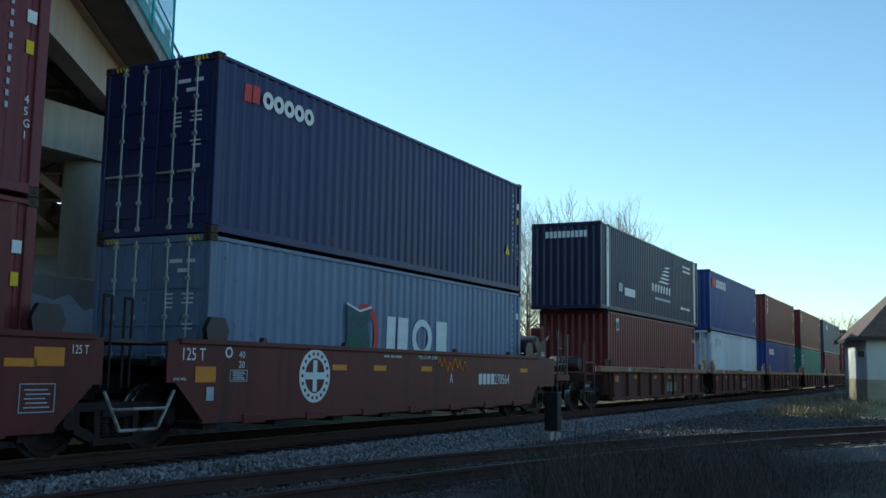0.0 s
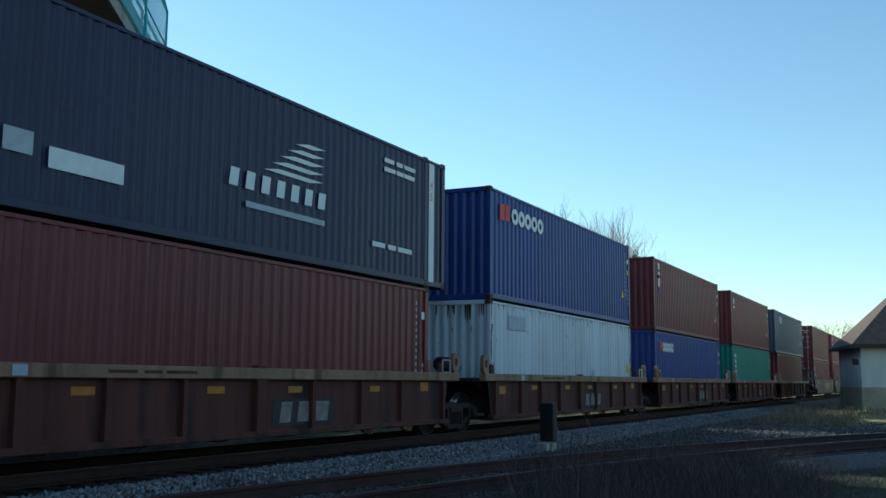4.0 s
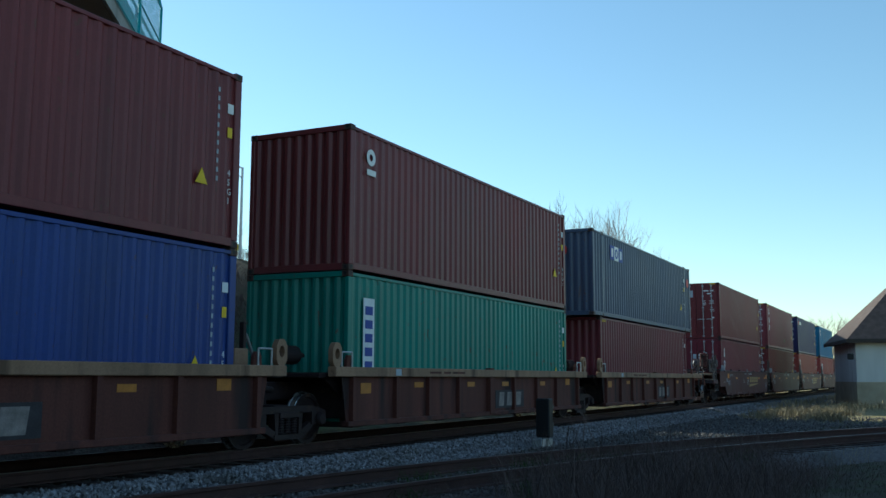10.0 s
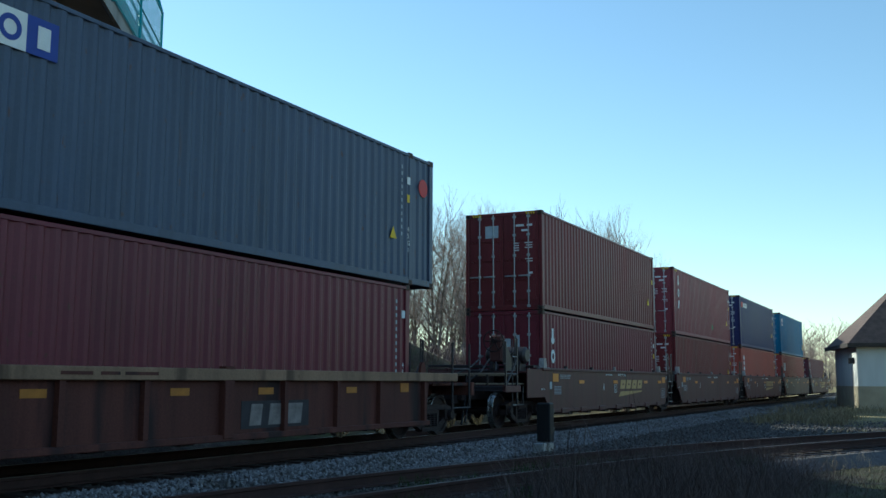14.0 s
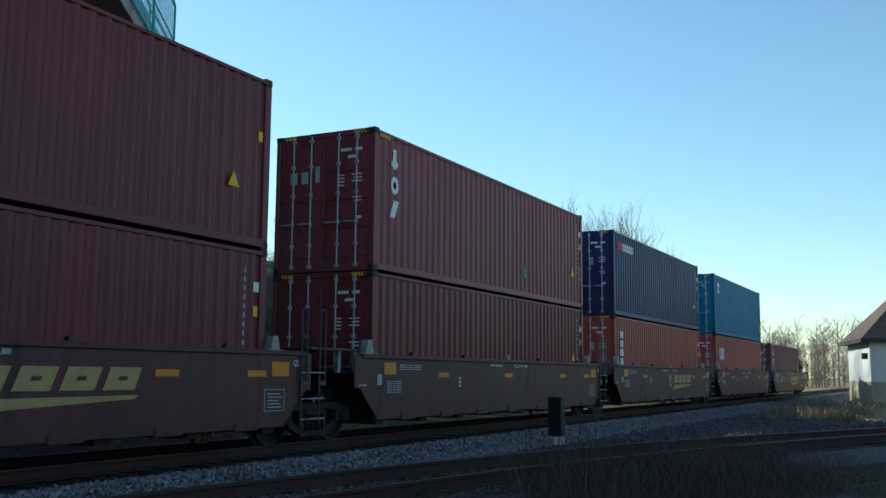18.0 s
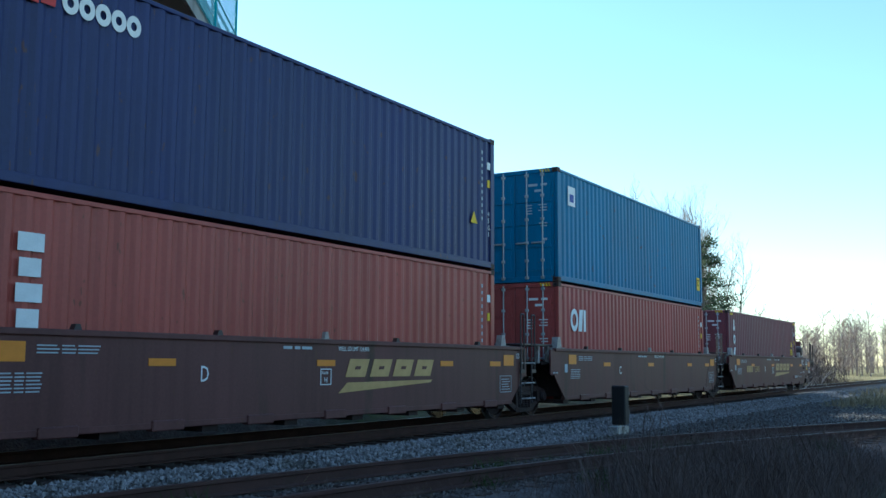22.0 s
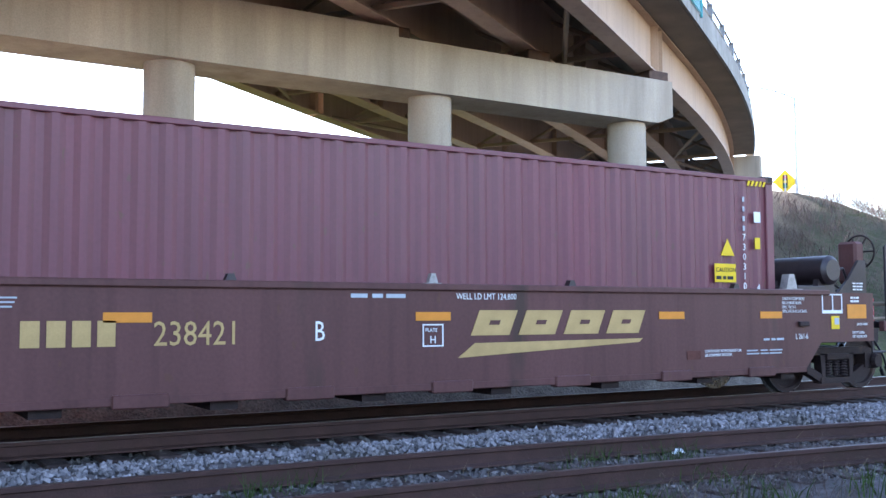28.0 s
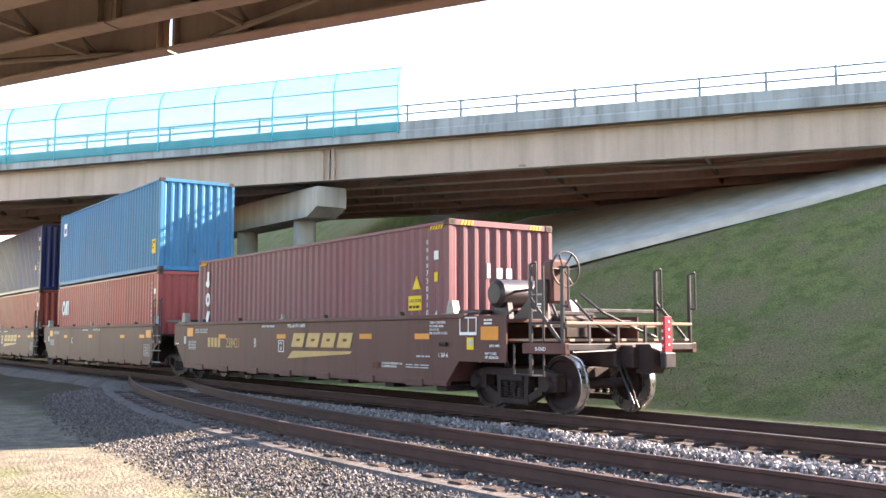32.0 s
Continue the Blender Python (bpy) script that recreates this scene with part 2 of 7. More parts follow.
# ---- mesh helpers ----
class Mesh:
    """Collects boxes, tubes and prisms into one mesh."""

    def __init__(self):
        self.v, self.f, self.mi, self.cur = [], [], [], 0

    def add(self, vs, fs):
        o = len(self.v)
        self.v += [tuple(p) for p in vs]
        self.f += [tuple(i + o for i in q) for q in fs]
        self.mi += [self.cur] * len(fs)
        return self

    def box(self, x0, x1, y0, y1, z0, z1, c=0.0):
        if c <= 0:
            vs = [(x, y, z) for x in (x0, x1) for y in (y0, y1) for z in (z0, z1)]
            return self.add(vs, [(0, 1, 3, 2), (4, 6, 7, 5), (0, 4, 5, 1), (2, 3, 7, 6), (0, 2, 6, 4), (1, 5, 7, 3)])
        vs, idx = [], {}
        for i, x in enumerate((x0, x1)):
            for j, y in enumerate((y0, y1)):
                for l, z in enumerate((z0, z1)):
                    dx, dy, dz = (c if i == 0 else -c), (c if j == 0 else -c), (c if l == 0 else -c)
                    for a, p in enumerate(((x, y + dy, z + dz), (x + dx, y, z + dz), (x + dx, y + dy, z))):
                        idx[i, j, l, a] = len(vs)
                        vs.append(p)
        I = idx
        fs = []
        for i in (0, 1):
            fs += [(I[i, 0, 0, 0], I[i, 0, 1, 0], I[i, 1, 1, 0], I[i, 1, 0, 0])]
            fs += [(I[0, i, 0, 1], I[0, i, 1, 1], I[1, i, 1, 1], I[1, i, 0, 1])]
            fs += [(I[0, 0, i, 2], I[0, 1, i, 2], I[1, 1, i, 2], I[1, 0, i, 2])]
            for j in (0, 1):
                fs += [(I[i, j, 0, 0], I[i, j, 1, 0], I[i, j, 1, 1], I[i, j, 0, 1])]
                fs += [(I[i, 0, j, 0], I[i, 1, j, 0], I[i, 1, j, 2], I[i, 0, j, 2])]
                fs += [(I[0, i, j, 1], I[1, i, j, 1], I[1, i, j, 2], I[0, i, j, 2])]
                for l in (0, 1):
                    fs += [(I[i, j, l, 0], I[i, j, l, 1], I[i, j, l, 2])]
        return self.add(vs, fs)

    def tube(self, p0, p1, r0, r1=None, seg=12, caps=True):
        r1 = r0 if r1 is None else r1
        p0, p1 = Vector(p0), Vector(p1)
        w = (p1 - p0).normalized()
        u = w.orthogonal().normalized()
        v = w.cross(u)
        vs = []
        for p, r in ((p0, r0), (p1, r1)):
            vs += [p + (u * math.cos(2 * math.pi * i / seg) + v * math.sin(2 * math.pi * i / seg)) * r for i in range(seg)]
        fs = [(i, (i + 1) % seg, seg + (i + 1) % seg, seg + i) for i in range(seg)]
        if caps:
            fs += [tuple(range(seg))[::-1], tuple(range(seg, 2 * seg))]
        return self.add(vs, fs)

    def lathe(self, profile, axis="y", seg=24, at=(0, 0, 0), caps=True):
        """profile: (along, radius) pairs, turned about the axis."""
        vs = []
        for a, r in profile:
            for i in range(seg):
                c, s = r * math.cos(2 * math.pi * i / seg), r * math.sin(2 * math.pi * i / seg)
                p = {"y": (c, a, s), "x": (a, c, s), "z": (c, s, a)}[axis]
                vs.append((p[0] + at[0], p[1] + at[1], p[2] + at[2]))
        fs = []
        for j in range(len(profile) - 1):
            fs += [(j * seg + i, j * seg + (i + 1) % seg, (j + 1) * seg + (i + 1) % seg, (j + 1) * seg + i) for i in range(seg)]
        if caps:
            fs += [tuple(range(seg))[::-1], tuple(range((len(profile) - 1) * seg, len(profile) * seg))]
        return self.add(vs, fs)

    def prism(self, poly, axis, a, b):
        """A polygon of (p, q) pairs drawn out along an axis from a to b: y takes (x, z), x takes (y, z), z takes (x, y)."""
        def put(p, q, d):
            return {"y": (p, d, q), "x": (d, p, q), "z": (p, q, d)}[axis]
        n = len(poly)
        vs = [put(p, q, a) for p, q in poly] + [put(p, q, b) for p, q in poly]
        fs = [(i, (i + 1) % n, n + (i + 1) % n, n + i) for i in range(n)] + [tuple(range(n))[::-1], tuple(range(n, 2 * n))]
        return self.add(vs, fs)

    def loft(self, profile, xs, bend):
        """A closed (y, z) profile carried along x, shifted sideways by bend(x)."""
        n, o = len(profile), []
        for x in xs:
            o += [(x, p + bend(x), q) for p, q in profile]
        fs = [(i * n + j, (i + 1) * n + j, (i + 1) * n + (j + 1) % n, i * n + (j + 1) % n) for i in range(len(xs) - 1) for j in range(n)]
        fs += [tuple(range(n))[::-1], tuple(range((len(xs) - 1) * n, len(xs) * n))]
        return self.add(o, fs)

    def data(self, name, smooth=False):
        me = bpy.data.meshes.new(name)
        me.from_pydata(self.v, [], self.f)
        me.polygons.foreach_set("material_index", self.mi)
        if smooth:
            me.polygons.foreach_set("use_smooth", [True] * len(me.polygons))
        bm = bmesh.new()
        bm.from_mesh(me)
        bmesh.ops.recalc_face_normals(bm, faces=bm.faces)
        bm.to_mesh(me)
        bm.free()
        if smooth:
            me.set_sharp_from_angle(angle=radians(40))
        return me


KEPT = {}


def kept(key, make, smooth=False):
    """The mesh of that key, built once."""
    if key not in KEPT:
        KEPT[key] = make().data(str(key).split("'")[1] if "'" in str(key) else str(key), smooth)
    return KEPT[key]


def part(name, me, material, parent=None, label="", m=None, smooth=False):
    """One mesh object under a thing or a part; the material sits on the object, so that meshes can be shared."""
    if isinstance(me, Mesh):
        me = me.data(name, smooth)
    ob = new(name, me)
    mats = material if isinstance(material, (list, tuple)) else [material]
    while len(me.materials) < len(mats):
        me.materials.append(None)
    for i, mm in enumerate(mats):
        ob.material_slots[i].link = "OBJECT"
        ob.material_slots[i].material = mm
    if parent:
        ob.parent = parent
    if m is not None:
        ob.matrix_basis = m
    if label:
        tagged(ob, label)
    return ob


def thing(name, label, category, m=None, group="", kind=""):
    ob = new(name)
    ob.empty_display_size = 0.3
    if m is not None:
        ob.matrix_basis = m
    return tagged(ob, label, category, group, kind)


FONT = {}


def words(text, size):
    """A mesh of upright text in the x-z plane, facing -y, its lower left corner at the origin."""
    key = (text, round(size, 3))
    if key not in FONT:
        cu = bpy.data.curves.new("writing", "FONT")
        cu.body, cu.size, cu.extrude, cu.resolution_u = text, size, 0.0015, 2
        cu.space_line = 1.0
        ob = bpy.data.objects.new("writing", cu)
        scene.collection.objects.link(ob)
        dg = bpy.context.evaluated_depsgraph_get()
        me = bpy.data.meshes.new_from_object(ob.evaluated_get(dg))
        bpy.data.objects.remove(ob)
        me.transform(Matrix.Rotation(radians(90), 4, "X"))
        FONT[key] = me
    return FONT[key]


def writing(name, text, size, material, parent, x, y, z, stretch=1.0, turn=0):
    ob = new(name, words(text, size))
    if not ob.data.materials:
        ob.data.materials.append(None)
    ob.material_slots[0].link = "OBJECT"
    ob.material_slots[0].material = material
    ob.parent = parent
    ob.matrix_basis = Matrix.Translation((x, y, z)) @ Matrix.Rotation(radians(turn), 4, "Z") @ Matrix.Diagonal((stretch, 1, 1, 1))
    return ob


# ---- train ----
TRACK_Y = 11.30


def bow(x):
    """How far the main track bends away to the west of x = 0."""
    if x > 0:
        return 0.0
    return 0.018 * x * x / 16 if x > -8 else 0.018 * (-x - 4.0)


LEN40, LEN45 = 12.35, 13.86  # container lengths
HALF = 1.219  # half a container's width
WELL_Z = 0.36  # the well's floor over the rail heads
UPPER_Z = 3.262


def corrugated(x0, x1, z0, z1, period, depth, flats):
    """A trapezoid-ribbed sheet in the x-z plane; the outer flats lie at y = 0, the inner ones at y = depth."""
    def make():
        g = Mesh()
        n = max(1, round((x1 - x0) / period))
        p = (x1 - x0) / n
        pts = []
        for i in range(n):
            o = x0 + i * p
            a, s = p * flats, p * (0.5 - flats)
            pts += [(o, 0), (o + a, 0), (o + a + s, depth), (o + 2 * a + s, depth)]
        pts.append((x1, 0))
        vs = [(x, y, z) for x, y in pts for z in (z0, z1)]
        g.add(vs, [(2 * i, 2 * i + 2, 2 * i + 3, 2 * i + 1) for i in range(len(pts) - 1)])
        return g
    return make


def posts_mesh(w, d, h):
    return lambda: Mesh().box(-w / 2, w / 2, -d / 2, d / 2, 0.118, h - 0.118, 0.012)


def casting_mesh():
    g = Mesh().box(-0.089, 0.089, -0.081, 0.081, 0, 0.118, 0.01)
    g.cur = 1
    g.box(-0.032, 0.032, -0.083, -0.079, 0.03, 0.095)
    g.box(-0.091, -0.087, -0.03, 0.03, 0.03, 0.095)
    g.box(0.087, 0.091, -0.03, 0.03, 0.03, 0.095)
    return g


def container(label, colour, length=LEN40, height=2.896, doors=True, ribs="wide", ends=None, smooth_side=False):
    """A shipping container about its base's middle: -x is the door end where doors are asked for. Returns the Empty."""
    L, H = length / 2, height
    m = paint[colour]
    top = thing("shipping_container", label, "shipping container", group="containers of the train")
    period, depth = {"wide": (0.278, 0.036), "fine": (0.236, 0.028), "shallow": (0.278, 0.02)}[ribs]
    side = kept(f"side_wall_{length}_{H}_{ribs}", corrugated(-L + 0.11, L - 0.11, 0.15, H - 0.06, period, depth, 0.27))
    for sgn in (-1, 1):
        part("side_wall", side, m, top, m=Matrix.Translation((0, sgn * (HALF - 0.012), 0)) @ Matrix.Rotation(0 if sgn < 0 else math.pi, 4, "Z"))
        part("bottom_rail", kept(f"bottom_rail_{length}", lambda: Mesh().box(-L + 0.16, L - 0.16, -0.03, 0.03, 0.028, 0.16, 0.008)), m, top, m=Matrix.Translation((0, sgn * (HALF - 0.032), 0)))
        part("top_rail", kept(f"top_rail_{length}", lambda: Mesh().box(-L + 0.16, L - 0.16, -0.03, 0.03, -0.065, 0, 0.008)), m, top, m=Matrix.Translation((0, sgn * (HALF - 0.031), H - 0.034)))
    roof = kept(f"roof_{length}", corrugated(-L + 0.1, L - 0.1, -HALF + 0.06, HALF - 0.06, 0.209, 0.02, 0.27))
    part("roof", roof, m, top, m=Matrix.Translation((0, 0, H - 0.042)) @ Matrix.Rotation(radians(-90), 4, "X"))
    part("floor", kept(f"container_floor_{length}", lambda: Mesh().box(-L + 0.1, L - 0.1, -HALF + 0.07, HALF - 0.07, 0.09, 0.15)), M_BLACKSTEEL, top)
    xs = [-L + 0.089, L - 0.089] + ([-6.0, 6.0] if length > 13 else [])
    for x in xs:
        inner = abs(x) < L - 0.2
        for sgn in (-1, 1):
            part("corner_post", kept(f"post_{H}", posts_mesh(0.16, 0.10, H)), m, top, m=Matrix.Translation((x, sgn * (HALF - (0.046 if inner else 0.052)), 0)))
            for z in (0, H - 0.118):
                part("corner_casting", kept("corner_casting", casting_mesh), [M_CAST, M_BLACK], top, m=Matrix.Translation((x, sgn * (HALF - 0.082), z)) @ Matrix.Rotation(0 if sgn < 0 else math.pi, 4, "Z"))
    endw = kept(f"end_wall_{H}", corrugated(-HALF + 0.10, HALF - 0.10, 0.14, H - 0.10, 0.25, 0.045, 0.27))
    part("end_wall", endw, ends or m, top, m=Matrix.Translation((L - 0.03, 0, 0)) @ Matrix.Rotation(radians(90), 4, "Z"))
    sill = kept("end_sill", lambda: Mesh().box(-0.05, 0.05, -HALF + 0.16, HALF - 0.16, 0, 0.14, 0.008))
    part("end_sill", sill, m, top, m=Matrix.Translation((L - 0.06, 0, 0.01)))
    part("end_sill", sill, m, top, m=Matrix.Translation((-L + 0.06, 0, 0.01)))
    head = kept("end_header", lambda: Mesh().box(-0.05, 0.05, -HALF + 0.16, HALF - 0.16, -0.11, 0, 0.008))
    part("end_header", head, m, top, m=Matrix.Translation((L - 0.06, 0, H - 0.006)))
    part("end_header", head, m, top, m=Matrix.Translation((-L + 0.06, 0, H - 0.006)))
    if doors:
        leaf = kept(f"door_{H}", lambda: door_mesh(H))
        bar = kept(f"locking_bar_{H}", lambda: bar_mesh(H))
        for sgn in (-1, 1):
            d = part("door", leaf, m, top, m=Matrix.Translation((-L + 0.045, sgn * 0.555, 0)))
            for z in np.linspace(0.30, H - 0.85, 4):
                part("door_panel", kept("door_panel", door_panel), m, d, m=Matrix.Translation((0, 0, z)))
            for o in (-0.24, 0.20):
                part("locking_bar", bar, M_GALV, d, "galvanised locking bar", m=Matrix.Translation((-0.045, o, 0)), smooth=True)
    else:
        part("end_wall", endw, m, top, m=Matrix.Translation((-L + 0.03, 0, 0)) @ Matrix.Rotation(radians(-90), 4, "Z"))
    return top


def door_mesh(H):
    return Mesh().box(-0.02, 0.02, -0.545, 0.545, 0.15, H - 0.12, 0.006)


def door_panel():
    z = 0.0
    return Mesh().prism([(-0.48, z), (0.48, z), (0.45, z + 0.14), (0.45, z + 0.38), (0.48, z + 0.52), (-0.48, z + 0.52), (-0.45, z + 0.38), (-0.45, z + 0.14)], "x", -0.042, -0.019)


def bar_mesh(H):
    g = Mesh().tube((0, 0, 0.08), (0, 0, H - 0.06), 0.019, seg=10)
    for z in (0.12, 0.55, 1.0, 1.6, 2.2, H - 0.16):
        g.box(-0.022, 0.035, -0.05, 0.05, z - 0.035, z + 0.035, 0.006)
    g.box(-0.045, -0.02, -0.02, 0.30, 0.98, 1.02, 0.005)
    return g


# markings: flat shapes laid 5 mm proud of a container's near side (y = -HALF)
SIDE_Y = -HALF - 0.004


def plate(name, parent, x, z, w, h, material, y=SIDE_Y, lean=0.0, label=""):
    g = Mesh().prism([(0, 0), (w, 0), (w + lean, h), (lean, h)], "y", -0.002, 0.004)
    return part(name, g, material, parent, label, m=Matrix.Translation((x, y, z)))


def disc(name, parent, x, z, r, material, hole=0.0, y=SIDE_Y, sx=1.0, label="", gap=0.0):
    g = Mesh()
    n = 28
    a0, a1 = gap / 2, 2 * math.pi - gap / 2
    if hole:
        vs = []
        for i in range(n + 1):
            a = a0 + (a1 - a0) * i / n
            for rr in (r, hole):
                vs += [(sx * rr * math.cos(a), yy, rr * math.sin(a)) for yy in (-0.002, 0.004)]
        fs = []
        for i in range(n):
            o = 4 * i
            fs += [(o, o + 4, o + 6, o + 2), (o + 1, o + 3, o + 7, o + 5), (o, o + 1, o + 5, o + 4), (o + 2, o + 6, o + 7, o + 3)]
        g.add(vs, fs)
    else:
        g.prism([(sx * r * math.cos(2 * math.pi * i / n), r * math.sin(2 * math.pi * i / n)) for i in range(n)], "y", -0.002, 0.004)
    return part(name, g, material, parent, label, m=Matrix.Translation((x, y, z)))


def ring_word(c, red, white, z, h, n=5):
    """A maker's word as plain rounded shapes: two red blocks, then white rings, between the given places."""
    half = (red[1] - red[0]) / 2
    for i in range(2):
        plate("emblem", c, red[0] + i * half, z + 0.02 * i, half * 0.86, h, M_REDMARK, lean=0.02)
    w = (white[1] - white[0]) / n
    for i in range(n):
        disc("emblem_ring", c, white[0] + w * (i + 0.5), z + h / 2, h * 0.5, M_WHITE, h * 0.21, sx=w / h * 0.97)


def bars(name, c, x, z, rows, w, h=0.05, gap=0.085, material=None, y=SIDE_Y):
    """Unreadable small print: a block of short bars, one mesh."""
    g = Mesh()
    for r in range(rows):
        o = 0.0
        for piece in (0.34, 0.22, 0.36):
            wide = w * piece * (0.92 - 0.17 * ((r * 7 + int(piece * 50)) % 3) / 3)
            g.box(o, o + wide, -0.002, 0.004, -r * gap, -r * gap + h)
            o += w * piece + 0.012
    return tagged(part(name, g, material or M_WHITE, c, m=Matrix.Translation((x, y, z))), kind="stuff")


def end_marks(c, L, H, numbers=True, yellow=True, digits="", shift=0.0, tri=0.92):
    """Column of code bars and labels near a container's +x end of the near side."""
    x = L - 0.62 - shift
    g = Mesh()
    for i in range(4 if digits else 11):
        g.box(0.015, 0.058, -0.002, 0.004, -i * 0.145, -i * 0.145 + 0.075)
    if digits:
        writing("container_number", "\n".join(digits), 0.145, M_WHITE, c, x, SIDE_Y, H - 0.42 - 4 * 0.145)
    if numbers:
        tagged(part("serial_print", g, M_GREY, c, m=Matrix.Translation((x, SIDE_Y, H - 0.42))), kind="stuff")
        writing("size_code", "4\n5\nG\n1", 0.15, M_WHITE, c, x + 0.29, SIDE_Y, H - 1.75)
        plate("label", c, x + 0.26, H - 0.72, 0.14, 0.16, M_WHITE)
    if yellow:
        plate("label", c, x + 0.27, H - 1.12, 0.11, 0.17, M_YELLOW)
        g = Mesh().prism([(-0.14, 0), (0.14, 0), (0, 0.25)], "y", -0.002, 0.004)
        part("warning_triangle", g, M_YELLOW, c, m=Matrix.Translation((x - 0.32, SIDE_Y, tri)))


def door_marks(c, L, H, material=None):
    """Print blocks on the near-side door leaf at the -x end."""
    material = material or M_WHITE
    for dy, z, rows, w in ((-0.92, H - 0.45, 1, 0.20), (-0.66, H - 0.45, 1, 0.30), (-0.80, H - 0.60, 1, 0.26), (-0.92, H - 0.95, 3, 0.28), (-0.50, H - 0.95, 4, 0.20), (-0.92, H - 1.42, 2, 0.26), (-0.92, H - 1.85, 1, 0.16)):
        g = Mesh()
        for r in range(rows):
            g.box(-0.004, 0.002, 0, w * 0.85 * (1 - 0.2 * (r % 2)), -r * 0.07, -r * 0.07 + (0.06 if rows == 1 else 0.024))
        tagged(part("print_block", g, material, c, m=Matrix.Translation((-L + 0.0, dy, z))), kind="stuff")
    stripes(c, L, H)


def stripe_mesh():
    return Mesh().prism([(0, 0), (0.04, 0), (0.07, 0.08), (0.03, 0.08)], "x", 0, 0.006)


def stripes(c, L, H):
    """Yellow height stripes on the header over the doors."""
    for y in (-1.0, 0.70):
        for i in range(4):
            part("height_stripe", kept("height_stripe", stripe_mesh), M_YELLOW, c, m=Matrix.Translation((-L + 0.006, y + i * 0.075, H - 0.10)))


def far_stripes(c, L, H):
    """The same stripes on the header of the blind end."""
    for y in (-0.95, 0.65):
        for i in range(4):
            part("height_stripe", kept("height_stripe", stripe_mesh), M_YELLOW, c, m=Matrix.Translation((L - 0.011, y + i * 0.075, H - 0.10)))


def side_stripes(c, L, H, ends=(-1, 1)):
    for e in ends:
        for i in range(5):
            stripe = kept("side_stripe", lambda: Mesh().prism([(0, 0), (0.045, 0), (0.085, 0.075), (0.04, 0.075)], "y", -0.002, 0.004))
            part("height_stripe", stripe, M_YELLOW, c, m=Matrix.Translation((((L - 0.60) if e > 0 else (-L + 0.18)) + i * 0.085, SIDE_Y, H - 0.17)))


# ---- well cars ----
WHEEL_R = 0.46
PITCH_HALF = 7.83  # half the distance between neighbouring bogies


def sideframe_mesh():
    """The cast frame over one side's two axle boxes, with two window holes."""
    g = Mesh()
    top = [(-1.12, 0.62), (-0.72, 0.70), (0.72, 0.70), (1.12, 0.62)]
    g.prism(top + [(1.12, 0.50), (0.72, 0.58), (-0.72, 0.58), (-1.12, 0.50)], "y", -0.07, 0.07)
    for s in (-1, 1):
        g.prism([(s * 1.12, 0.60), (s * 1.12, 0.36), (s * 0.68, 0.36), (s * 0.68, 0.60)], "y", -0.09, 0.09)
        g.prism([(s * 0.74, 0.44), (s * 0.74, 0.30), (s * 0.36, 0.13), (s * 0.30, 0.24)], "y", -0.065, 0.065)
        g.prism([(s * 0.42, 0.60), (s * 0.30, 0.60), (s * 0.30, 0.20), (s * 0.38, 0.20)], "y", -0.07, 0.07)
        g.lathe([(-0.17, 0.05), (-0.17, 0.10), (-0.12, 0.125), (0.0, 0.125)], "y", 14, (s * 0.92, 0, 0.46))
    g.prism([(-0.42, 0.13), (0.42, 0.13), (0.42, 0.22), (-0.42, 0.22)], "y", -0.08, 0.08)
    return g


def springs_mesh():
    """One coil spring, as a stack of joined turns."""
    ring = []
    for i in range(6):
        z = 0.235 + i * 0.045
        ring += [(z, 0.045), (z + 0.004, 0.070), (z + 0.014, 0.076), (z + 0.026, 0.070), (z + 0.030, 0.045)]
    return Mesh().lathe(ring, "z", 14)


def wheelset_mesh():
    g = Mesh()
    for s in (-1, 1):
        y = s * 0.75
        g.lathe([(y - s * 0.085, 0.30), (y - s * 0.085, 0.485), (y - s * 0.055, 0.487), (y - s * 0.05, WHEEL_R + 0.003), (y + s * 0.06, WHEEL_R), (y + s * 0.065, WHEEL_R - 0.01)], "y", 40, caps=False)
        g.cur = 1
        g.lathe([(y + s * 0.0655, WHEEL_R - 0.008), (y + s * 0.066, WHEEL_R - 0.07), (y + s * 0.03, WHEEL_R - 0.09), (y + s * 0.02, 0.20), (y + s * 0.075, 0.15), (y + s * 0.08, 0.001)], "y", 40, caps=False)
        g.lathe([(y - s * 0.085, 0.30), (y - s * 0.05, 0.2), (y - s * 0.08, 0.15), (y - s * 0.085, 0.001)], "y", 40, caps=False)
        for k in range(3):
            a = k * 2.094
            g.tube((0.05 * math.cos(a), y + s * 0.30, 0.05 * math.sin(a)), (0.05 * math.cos(a), y + s * 0.325, 0.05 * math.sin(a)), 0.017, seg=6)
        g.cur = 0
    g.cur = 1
    g.tube((0, -1.04, 0), (0, 1.04, 0), 0.085, seg=14)
    return g


